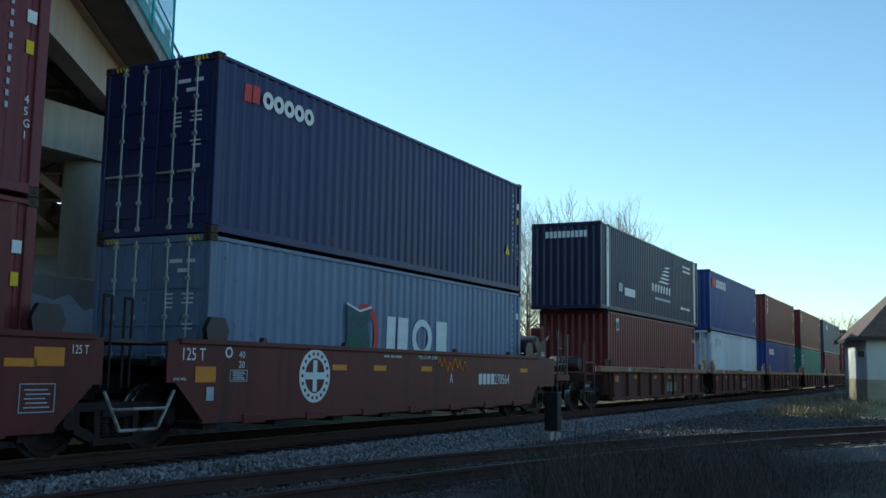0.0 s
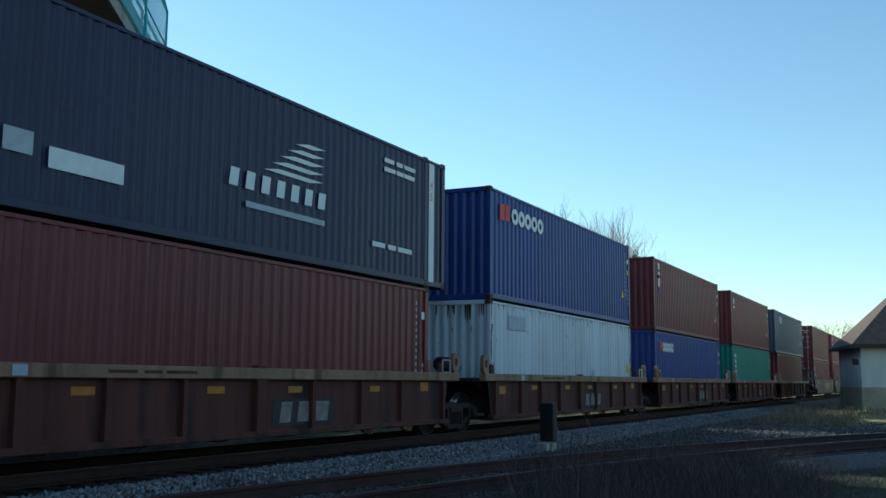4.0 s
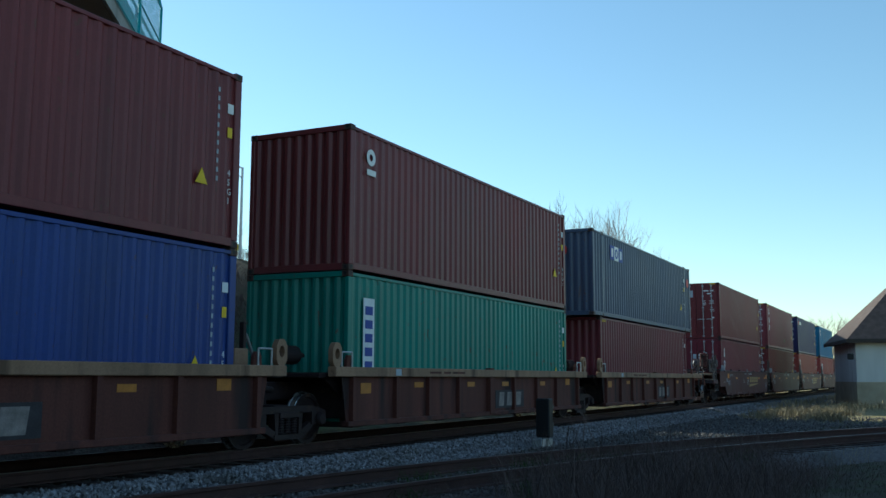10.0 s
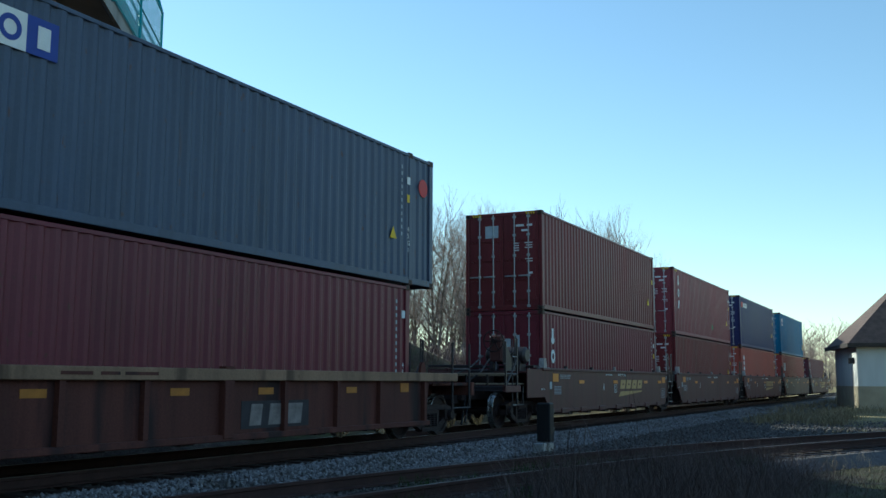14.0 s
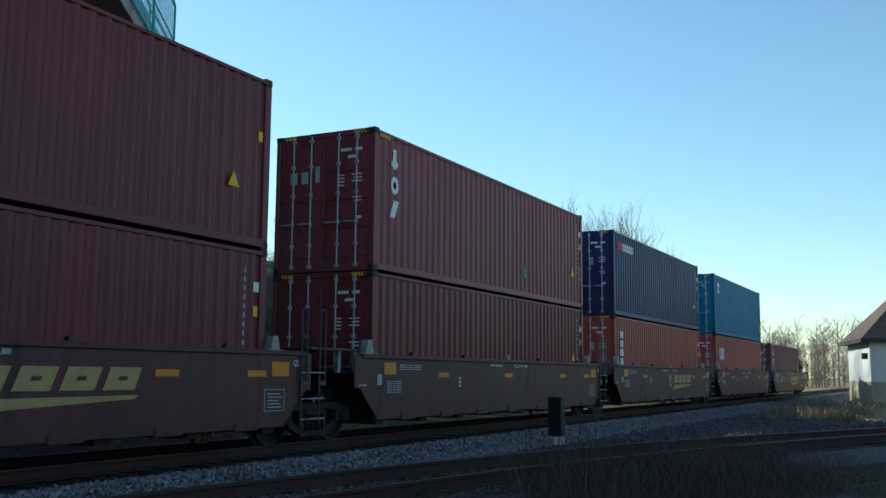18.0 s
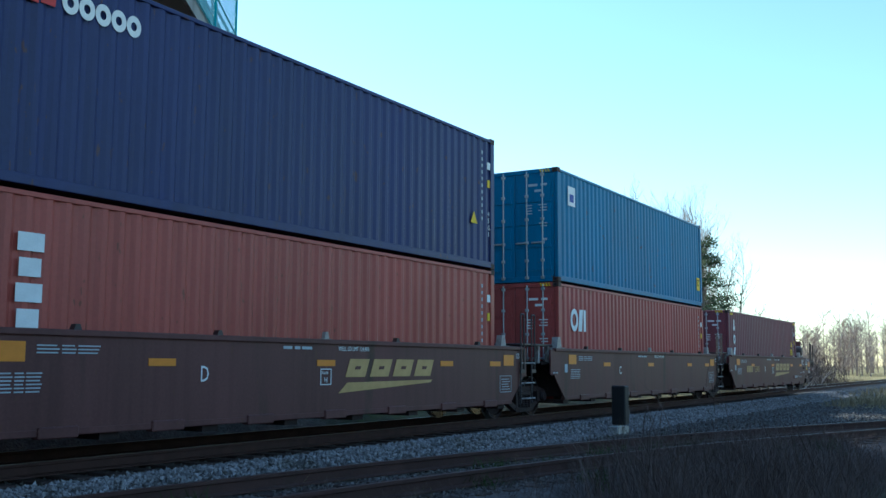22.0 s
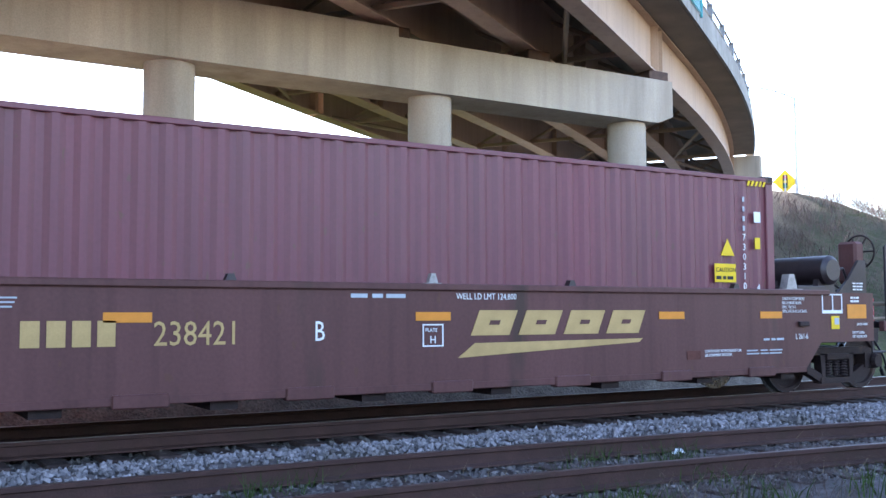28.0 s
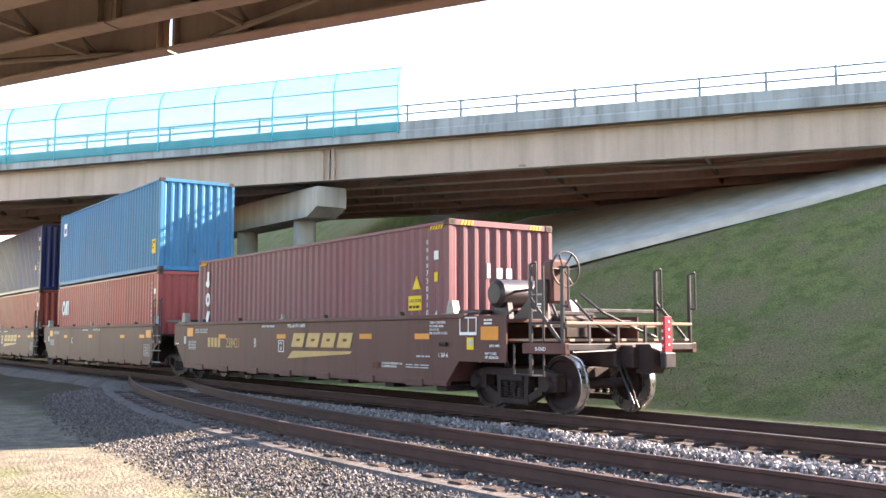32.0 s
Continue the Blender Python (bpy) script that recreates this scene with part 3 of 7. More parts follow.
def bogie(car, x):
    """Two wheelsets between cast side frames, about x on its car. Returns the wheelsets with their places."""
    made = []
    for s in (-1, 1):
        part("bogie_frame", kept("bogie_frame", sideframe_mesh), M_UNDER, car, m=Matrix.Translation((x, s * 1.0, 0)) @ Matrix.Rotation(0 if s < 0 else math.pi, 4, "Z"))
        for o in (-0.19, 0.0, 0.19):
            part("spring", kept("spring", springs_mesh), M_UNDER, car, m=Matrix.Translation((x + o, s * 1.02, 0)))
        part("spring_seat", kept("spring_seat", lambda: Mesh().box(-0.29, 0.29, -0.10, 0.06, 0.50, 0.60, 0.01)), M_UNDER, car, m=Matrix.Translation((x, s * 1.0, 0)) @ Matrix.Rotation(0 if s < 0 else math.pi, 4, "Z"))
    part("bolster", kept("bolster", lambda: Mesh().box(-0.24, 0.24, -0.92, 0.92, 0.50, 0.72, 0.03)), M_UNDER, car, m=Matrix.Translation((x, 0, 0)))
    for o in (-0.92, 0.92):
        w = part("wheelset", kept("wheelset", wheelset_mesh, True), [M_TREAD, M_UNDER], car, m=Matrix.Translation((x + o, 0, WHEEL_R)))
        made.append((w, x + o))
    return made


WHEELS = []  # wheelset and its place on its car
CARS = []  # car or container, and its place along the train at the start


def side_plate(end_l, end_r, z_top):
    """Outline in x-z of a smooth side: end_l and end_r are 'joint' or 'end'."""
    lx = -7.18 if end_l == "joint" else -8.05
    rx = 7.12 if end_r == "joint" else 8.05
    pts = [(lx, z_top), (rx, z_top)]
    pts += [(rx, 0.95), (6.98, 0.95)] if end_r == "joint" else [(rx, 0.80), (6.76, 0.80)]
    pts += [(6.40, 0.42), (-6.40, 0.42)]
    pts += [(-7.0, 0.97), (lx, 0.97)] if end_l == "joint" else [(-6.76, 0.80), (lx, 0.80)]
    return pts


def guide(car, x, y, turn, size):
    """A folded white container guide on the car's top edge."""
    g = Mesh().prism([(-0.16, 0), (0.16, 0), (0.07, 0.30), (-0.07, 0.30)], "y", -0.05, 0.12)
    g.prism([(-0.26, -0.06), (0.26, -0.06), (0.26, 0.02), (-0.26, 0.02)], "y", -0.10, 0.16)
    part("container_guide", g, M_GUIDE, car, "pale steel container guide", m=Matrix.Translation((x, y, 1.60)) @ Matrix.Rotation(radians(turn), 4, "Z") @ Matrix.Diagonal((size, size, size, 1)))


def joint_end(car, s, material, ribbed=False):
    """The platform and coupling over a shared bogie, at the car's end on side s."""
    r = Matrix.Rotation(0 if s > 0 else math.pi, 4, "Z")
    mirror = Matrix.Diagonal((s, 1, 1, 1))
    part("end_platform", kept("end_platform", lambda: Mesh().box(6.34, 7.30, -1.30, 1.30, 1.20, 1.28, 0.01)), M_UNDER, car, m=r)
    part("drawbar", kept("drawbar", lambda: Mesh().box(6.34, 7.81, -0.35, 0.35, 0.78, 1.12, 0.02)), M_UNDER, car, m=r)
    part("end_bulkhead", kept("end_bulkhead", lambda: Mesh().box(6.24, 6.34, -1.36, 1.36, 0.44, 1.30, 0.01)), M_UNDER, car, m=r)
    for y in (-1.2, 1.14):
        part("gusset", kept("gusset", lambda: Mesh().prism([(6.34, 0.80), (7.0, 1.20), (6.34, 1.20)], "y", 0, 0.06)), M_UNDER, car, m=r @ Matrix.Translation((0, y, 0)))
    part("connector", kept("connector", connector_mesh, True), M_UNDER, car, m=r)
    part("brake_hose", kept("brake_hose", hose_mesh), M_BLACK, car, m=Matrix.Translation((s * 7.3, 0.4, 0)) @ r, smooth=True)
    if ribbed:
        for y in (-1.44, 1.44):
            part("end_lug", kept("end_lug", lug_mesh, True), M_CARTAN, car, "upright steel lug with a hole", m=mirror @ Matrix.Translation((7.0, y, 1.38)))
            part("grab_iron", kept("low_grab", low_grab), M_GALV, car, m=mirror @ Matrix.Translation((6.62, y, 1.39)), smooth=True)
        if s > 0:
            part("valve_box", kept("valve_box", lambda: Mesh().box(6.42, 6.80, -0.95, -0.55, 1.28, 1.68, 0.015)), M_CARTAN, car, "tan valve box", m=Matrix())
            part("lever_post", kept("lever_post", lambda: Mesh().box(7.05, 7.13, -0.64, -0.54, 1.26, 2.15, 0.01)), M_UNDER, car)
            part("lever", kept("joint_lever", lambda: Mesh().tube((7.15, -0.6, 1.95), (7.55, -0.5, 1.50), 0.03, seg=8)), M_GALV, car, smooth=True)
        else:
            part("brake_cylinder", kept("brake_cylinder", lambda: Mesh().lathe([(-0.34, 0.02), (-0.34, 0.15), (-0.28, 0.18), (0.2, 0.18), (0.3, 0.06), (0.5, 0.04)], "x", 18, (-6.95, -0.35, 1.62))), M_UNDER, car, smooth=True)
    elif material is M_CARRED:
        if s > 0:
            for x, y in ((7.25, -1.38), (7.80, -1.20)):
                part("handrail", kept("short_rail", short_rail), M_UNDER, car, m=Matrix.Translation((x, y, 0)), smooth=True)
            part("stirrup_step", kept("stirrup_step", stirrup_mesh, True), M_GUIDE, car, "worn steel stirrup step")
        part("walkway_beam", kept("red_walkway", lambda: Mesh().box(6.60, 8.0, -1.32, 1.32, 1.50, 1.56, 0.01)), M_BLACKSTEEL, car, "dark crossover walkway", m=r)
    elif s > 0:
        for x in (6.86, 7.40):
            part("handrail", kept("joint_rail", joint_rail), M_BLACKSTEEL, car, m=Matrix.Translation((x, -1.40 - 0.12, 0)), smooth=True)
            part("handrail", kept("joint_rail", joint_rail), M_BLACKSTEEL, car, m=Matrix.Translation((x, 1.40 + 0.12, 0)), smooth=True)
        for z in (0.46, 0.80, 1.24):
            part("ladder_rung", kept("ladder_rung", lambda: Mesh().tube((6.80, -1.52, 0), (7.48, -1.52, 0), 0.016, seg=8)), M_GUIDE, car, m=Matrix.Translation((0, 0, z)), smooth=True)
    else:
        part("walkway_beam", kept("walkway_beam", lambda: Mesh().box(-8.35, -6.60, -1.32, 1.32, 1.64, 1.69, 0.01)), M_BLACKSTEEL, car, "dark crossover walkway")
        for x in (-7.42, -6.9):
            part("walkway_leg", kept("walkway_leg", lambda: Mesh().box(-0.05, 0.05, -1.30, -1.22, 1.24, 1.64, 0.008)), M_GUIDE, car, m=Matrix.Translation((x, 0, 0)))


def short_rail():
    g = Mesh()
    for x in (-0.07, 0.07):
        g.tube((x, 0, 0.9), (x, 0, 2.12), 0.02, seg=8)
    g.tube((-0.07, 0, 2.12), (0.07, 0, 2.12), 0.02, seg=8)
    return g


def stirrup_mesh():
    """A splayed hanging step of round bar over the bogie."""
    g = Mesh()
    ends = [(7.15, 0.86), (7.45, 0.34), (8.15, 0.34), (8.45, 0.86)]
    for (xa, za), (xb, zb) in zip(ends, ends[1:]):
        g.tube((xa, -1.50, za), (xb, -1.50, zb), 0.024, seg=8)
    g.tube((7.28, -1.50, 0.62), (8.32, -1.50, 0.62), 0.022, seg=8)
    return g


def connector_mesh():
    """The heavy casting over the bogie's middle, with its rounded cap."""
    g = Mesh().lathe([(0.72, 0.44), (0.98, 0.42), (1.16, 0.30), (1.22, 0.12)], "z", 20, (7.83, 0, 0))
    g.box(7.0, 7.6, -0.55, -0.30, 0.86, 1.24, 0.04)
    g.tube((6.9, -0.75, 1.05), (7.9, -0.62, 0.98), 0.06, seg=10)
    return g


def lug_mesh():
    """A rounded upright plate with a round hole."""
    g, n = Mesh(), 20
    outer, inner = [], []
    for i in range(n):
        a = 2 * math.pi * i / n
        c2, d = math.cos(a), math.sin(a)
        k = 0.23 / max(abs(c2) * 1.55, abs(d), 0.74 * (abs(c2) * 1.25 + abs(d)))
        outer.append((c2 * k, 0.23 + d * k))
        inner.append((0.075 * c2, 0.25 + 0.10 * d))
    vs = [(p, y, q) for y in (-0.05, 0.05) for ring in (outer, inner) for p, q in ring]
    fs = []
    for i in range(n):
        j = (i + 1) % n
        fs += [(i, j, n + j, n + i), (2 * n + i, 3 * n + i, 3 * n + j, 2 * n + j), (i, 2 * n + i, 2 * n + j, j), (n + i, n + j, 3 * n + j, 3 * n + i)]
    return g.add(vs, fs)


def low_grab():
    g = Mesh()
    for a, b in (((-0.2, 0, 0), (-0.2, 0, 0.28)), ((0.16, 0, 0), (0.16, 0, 0.28)), ((-0.2, 0, 0.28), (0.16, 0, 0.28))):
        g.tube(a, b, 0.018, seg=8)
    return g


def joint_rail():
    """A narrow inverted U of round bar, hanging below the platform as a ladder stile."""
    g = Mesh()
    for x in (-0.08, 0.08):
        g.tube((x, 0, 1.05 if x > 0 else 0.36), (x, 0, 2.32), 0.02, seg=8)
    g.tube((-0.08, 0, 2.32), (0.08, 0, 2.32), 0.02, seg=8)
    g.box(-0.11, 0.11, -0.02, 0.02, 1.02, 1.10, 0.005)
    return g


def hose_mesh():
    g = Mesh()
    pts = [(0, 0, 0.8), (0.12, 0, 0.62), (0.25, 0, 0.50), (0.38, 0, 0.52), (0.5, 0, 0.62)]
    for a, b in zip(pts, pts[1:]):
        g.tube(a, b, 0.03, seg=8)
    return g


def smooth_car(label, material, x0, end_l, end_r, letter="", logo="", number="", emblem=False, name="well_car"):
    """A smooth-sided well car unit, about its middle. x0: its place along the train at the start."""
    car = thing(name, label, "well car", group="well cars of the train")
    pl = side_plate(end_l, end_r, 1.56)
    for s in (-1, 1):
        g = Mesh().prism(pl, "y", 0, 0.03)
        part("side_sheet", g, material, car, m=Matrix.Translation((0, s * 1.47 - 0.015, 0)))
        g = Mesh().box(-6.95, 6.95, -0.055, 0.055, 1.52, 1.60, 0.012)
        part("top_chord", g, material, car, m=Matrix.Translation((0, s * 1.47, 0)))
        g = Mesh().box(-6.40, 6.40, -0.05, 0.05, 0.36, 0.45, 0.01)
        for x in (-5.2, -3.5, -1.7, 0.1, 1.9, 3.7, 5.4):
            g.box(x - 0.28, x + 0.28, -0.08, 0.06, 0.33, 0.47, 0.015)
        part("bottom_chord", g, material, car, m=Matrix.Translation((0, s * 1.44, 0)))
    beam = kept("floor_beam", lambda: Mesh().box(-0.15, 0.15, -1.38, 1.38, 0.27, 0.355))
    for x in np.linspace(-6.1, 6.1, 8):
        part("floor_beam", beam, M_UNDER, car, m=Matrix.Translation((x, 0, 0)))
    for s, kind in ((-1, end_l), (1, end_r)):
        if kind == "joint":
            joint_end(car, s, material)
        else:
            tail_end(car, s, material)
    # reflective patches, print and guides on the near side
    y = -1.47 - 0.022
    red = material is M_CARRED
    for x in (-3.02, -1.6, 0.3, 5.6) if red else (-3.87, -0.39, 3.40, 5.40):
        plate("reflector", car, x, 1.17, 0.47, 0.10, M_REFLECT, y, label="orange reflective patch")
    plate("reflector", car, -6.60 if red else -6.14, 0.97 if red else 1.22, 0.45, 0.23, M_REFLECT, y, label="large orange reflective patch")
    if end_r == "joint":
        plate("reflector", car, 6.02, 1.18, 0.46, 0.23, M_REFLECT, y, label="large orange reflective patch")
        writing("capacity", "125 T", 0.16, M_WHITE, car, 6.58, y, 1.34, 0.75)
        frame_label(car, 5.84, 0.62, 0.53, 0.35, y)
    plate("placard", car, -6.34 if red else -6.39, 0.70 if red else 1.02, 0.16, 0.20, M_GREY, y)
    if not red:
        bars("stencil", car, -5.54, 1.40, 3, 0.98, 0.016, 0.042, M_GREY, y)
        bars("stencil", car, -6.03, 1.08, 6, 0.62, 0.016, 0.042, M_GREY, y)
    writing("jack_word", "JACK HERE", 0.055, M_WHITE, car, -7.05, y, 1.0)
    knob = kept("chord_knob", lambda: Mesh().prism([(-0.06, 0), (0.06, 0), (0.03, 0.07), (-0.03, 0.07)], "y", -0.04, 0.05))
    for x in (-5.0, -2.6, 1.9, 4.9):
        part("chord_knob", knob, M_BLACKSTEEL, car, m=Matrix.Translation((x, -1.47, 1.60)))
    if red:
        for x in (-6.15, 6.2):
            g = Mesh().prism([(-0.22, 0), (0.22, 0), (0.26, 0.18), (0.16, 0.36), (-0.16, 0.36), (-0.26, 0.18)], "y", -0.03, 0.05)
            part("container_guide", g, M_BLACKSTEEL, car, "dark six-sided container guide", m=Matrix.Translation((x, -1.47, 1.58)))
        writing("capacity", "125 T", 0.26, M_WHITE, car, -6.92, y, 1.29, 0.85)
        writing("size_mark", "40\n20", 0.15, M_WHITE, car, -5.62, y, 1.34)
        frame_label(car, -5.82, 0.98, 0.42, 0.18, y)
        disc("stencil_ring", car, -5.86, 1.42, 0.085, M_WHITE, 0.055, y)
        if letter:
            g = Mesh()
            pts = [(1.05 + 0.075 * i, 1.32 + 0.13 * math.sin(i * 1.9) + 0.05 * math.sin(i * 0.7)) for i in range(20)]
            for (xa, za), (xb, zb) in zip(pts, pts[1:]):
                g.tube((xa, y, za), (xb, y, zb), 0.016, seg=5)
            part("painted_scrawl", g, M_REFLECT, car, "orange spray-paint scrawl")
    else:
        guide(car, -6.60, -1.40, 0, 0.9)
        guide(car, -0.15, -1.47, 0, 0.40)
        guide(car, 6.42, 1.40, 180, 1.0)
        guide(car, 6.30, -1.30, 0, 0.8)
    if letter:
        writing("unit_letter", letter, 0.31, M_WHITE, car, 1.62 if red else {"A": -1.53, "B": -1.66, "C": -2.75, "D": -2.95, "E": -2.90}[letter], y, 0.92 if red else 0.96, 0.75)
    if number:
        writing("car_number", number, 0.35, M_GOLD if not red else M_WHITE, car, 4.0 if red else -3.39, y, 0.88 if red else 0.94, 0.86)
        for i in range(4):
            plate("emblem", car, (3.12 if red else -4.61) + i * 0.23, 0.88 if red else 0.94, 0.17, 0.25, M_WHITE if red else M_GOLD, y)
    if logo:
        for i in range(4):
            g = Mesh().prism([(0, 0), (0.56, 0), (0.69, 0.30), (0.13, 0.30)], "y", -0.002, 0.004)
            part("emblem", g, M_GOLD, car, "gold slanted emblem block", m=Matrix.Translation((0.36 + i * 0.70, y, 0.99)))
            g = Mesh().prism([(0.04, 0.015), (0.19, 0.015), (0.215, 0.07), (0.065, 0.07)], "y", -0.002, 0.004)
            part("emblem_slot", g, material, car, m=Matrix.Translation((0.36 + i * 0.70 + 0.17 + 0.05, y - 0.005, 0.99 + 0.11)))
        g = Mesh().prism([(0.18, 0.73), (3.03, 0.87), (3.10, 0.92), (0.42, 0.90)], "y", -0.002, 0.004)
        part("emblem_wedge", g, M_GOLD, car, "gold wedge", m=Matrix.Translation((0, y, 0)))
        g = Mesh()
        for a, b, c2, d in ((0, 0.28, 0, 0.015), (0, 0.28, 0.245, 0.26), (0, 0.015, 0.015, 0.245), (0.265, 0.28, 0.015, 0.245)):
            g.box(a, b, -0.002, 0.004, c2, d)
        tagged(part("framed_print", g, M_WHITE, car, m=Matrix.Translation((-0.30, y, 0.87))), kind="stuff")
        writing("plate_word", "PLATE", 0.062, M_WHITE, car, -0.265, y, 1.04, 0.95)
        writing("plate_letter", "H", 0.12, M_WHITE, car, -0.205, y, 0.91)
    if emblem:
        disc("emblem_ring", car, -3.55, 1.07, 0.46, M_WHITE, 0.30, y)
        g = Mesh().prism([(-0.06, -0.27), (0.06, -0.27), (0.06, 0.27), (-0.06, 0.27)], "y", -0.002, 0.004)
        g.prism([(-0.29, -0.06), (0.29, -0.06), (0.29, 0.06), (-0.29, 0.06)], "y", -0.003, 0.003)
        part("emblem_cross", g, M_WHITE, car, "white cross of the round emblem", m=Matrix.Translation((-3.55, y, 1.07)))
        g = Mesh()
        for i in range(18):
            a = 2 * math.pi * i / 18
            g.tube((0.38 * math.cos(a), -0.006, 0.38 * math.sin(a)), (0.38 * math.cos(a), 0, 0.38 * math.sin(a)), 0.035, seg=5)
        tagged(part("emblem_print", g, M_CARRED, car, m=Matrix.Translation((-3.55, y, 1.07))), kind="stuff")
    tagged(writing("load_limit", "WELL LD LMT 124,800", 0.105, M_WHITE, car, 0.16, y, 1.42, 0.86), kind="stuff")
    bars("car_code", car, -1.22, 1.43, 1, 0.75, 0.045, 0.1, M_GREY, y)
    CARS.append((car, x0, 0))
    return car


def frame_label(car, x, z, w, h, y):
    """A thin white outline with fine print inside."""
    g = Mesh()
    for a, b, c2, d in ((0, w, 0, 0.012), (0, w, h - 0.012, h), (0, 0.012, 0.012, h - 0.012), (w - 0.012, w, 0.012, h - 0.012)):
        g.box(a, b, -0.002, 0.004, c2, d)
    for i in range(5):
        g.box(w * (0.14 + 0.05 * (i % 2)), w * (0.86 - 0.07 * (i % 3)), -0.002, 0.004, h * (0.16 + 0.15 * i), h * (0.16 + 0.15 * i) + 0.016)
    tagged(part("framed_print", g, M_GREY, car, m=Matrix.Translation((x, y, z))), kind="stuff")


def tail_print(car):
    """Lettering and labels round the tail end of the last car."""
    y = -1.47 - 0.022
    writing("brake_note", "2 INCH H / COMP SHOES\nNO. 24 BRAKE BEAMS\nSPRG 7 OC D-5\nSPRG 2 OC B-432 2 IC B-433", 0.062, M_WHITE, car, 5.88, y, 1.44, 0.72)
    g = Mesh()
    for a, b, c2, d in ((0, 0.48, 0, 0.05), (0, 0.48, 0.28, 0.30), (0, 0.02, 0.05, 0.28), (0.46, 0.48, 0.05, 0.28), (0.24, 0.26, 0.05, 0.28)):
        g.box(a, b, -0.002, 0.004, c2, d)
    part("framed_print", g, M_WHITE, car, "white two-pane outline", m=Matrix.Translation((6.79, y, 1.24)))
    plate("reflector", car, 7.39, 1.16, 0.47, 0.22, M_REFLECT, y, label="large orange reflective patch")
    plate("placard", car, 7.0, 1.0, 0.19, 0.20, M_YELLOW, y)
    plate("placard", car, 7.07, 1.07, 0.1, 0.1, M_GREY, y - 0.006)
    writing("length_mark", "L 261-6", 0.115, M_WHITE, car, 6.16, y, 0.86, 0.8)
    plate("placard", car, 3.91, 0.61, 0.26, 0.12, M_CARRIB, y)
    writing("register_note", "CONTROLLED INTERCHANGE CAR\nSEE EQUIPMENT REGISTER", 0.056, M_WHITE, car, 4.25, y, 0.70, 0.82)
    bars("stencil", car, 5.10, 0.70, 2, 0.82, 0.018, 0.045, M_GREY, y)
    bars("stencil", car, 5.46, 0.85, 1, 0.46, 0.03, 0.06, M_GREY, y)
    writing("block_note", "EMPTY LOAD\n5/8\" ADJ BLOCK", 0.06, M_WHITE, car, 7.50, y, 0.92, 0.85)
    writing("jack_word", "JACK HERE", 0.055, M_WHITE, car, 7.62, y, 1.05)
    bars("stencil", car, 7.48, 1.47, 2, 0.2, 0.03, 0.055, M_WHITE, y)
    part("side_step", Mesh().box(0, 0.22, -0.05, 0, 0, 0.07, 0.01), M_UNDER, car, m=Matrix.Translation((6.22, -1.485, 1.05)))
    writing("end_mark", "B-END", 0.085, M_WHITE, car, 8.72, -1.452, 1.0)


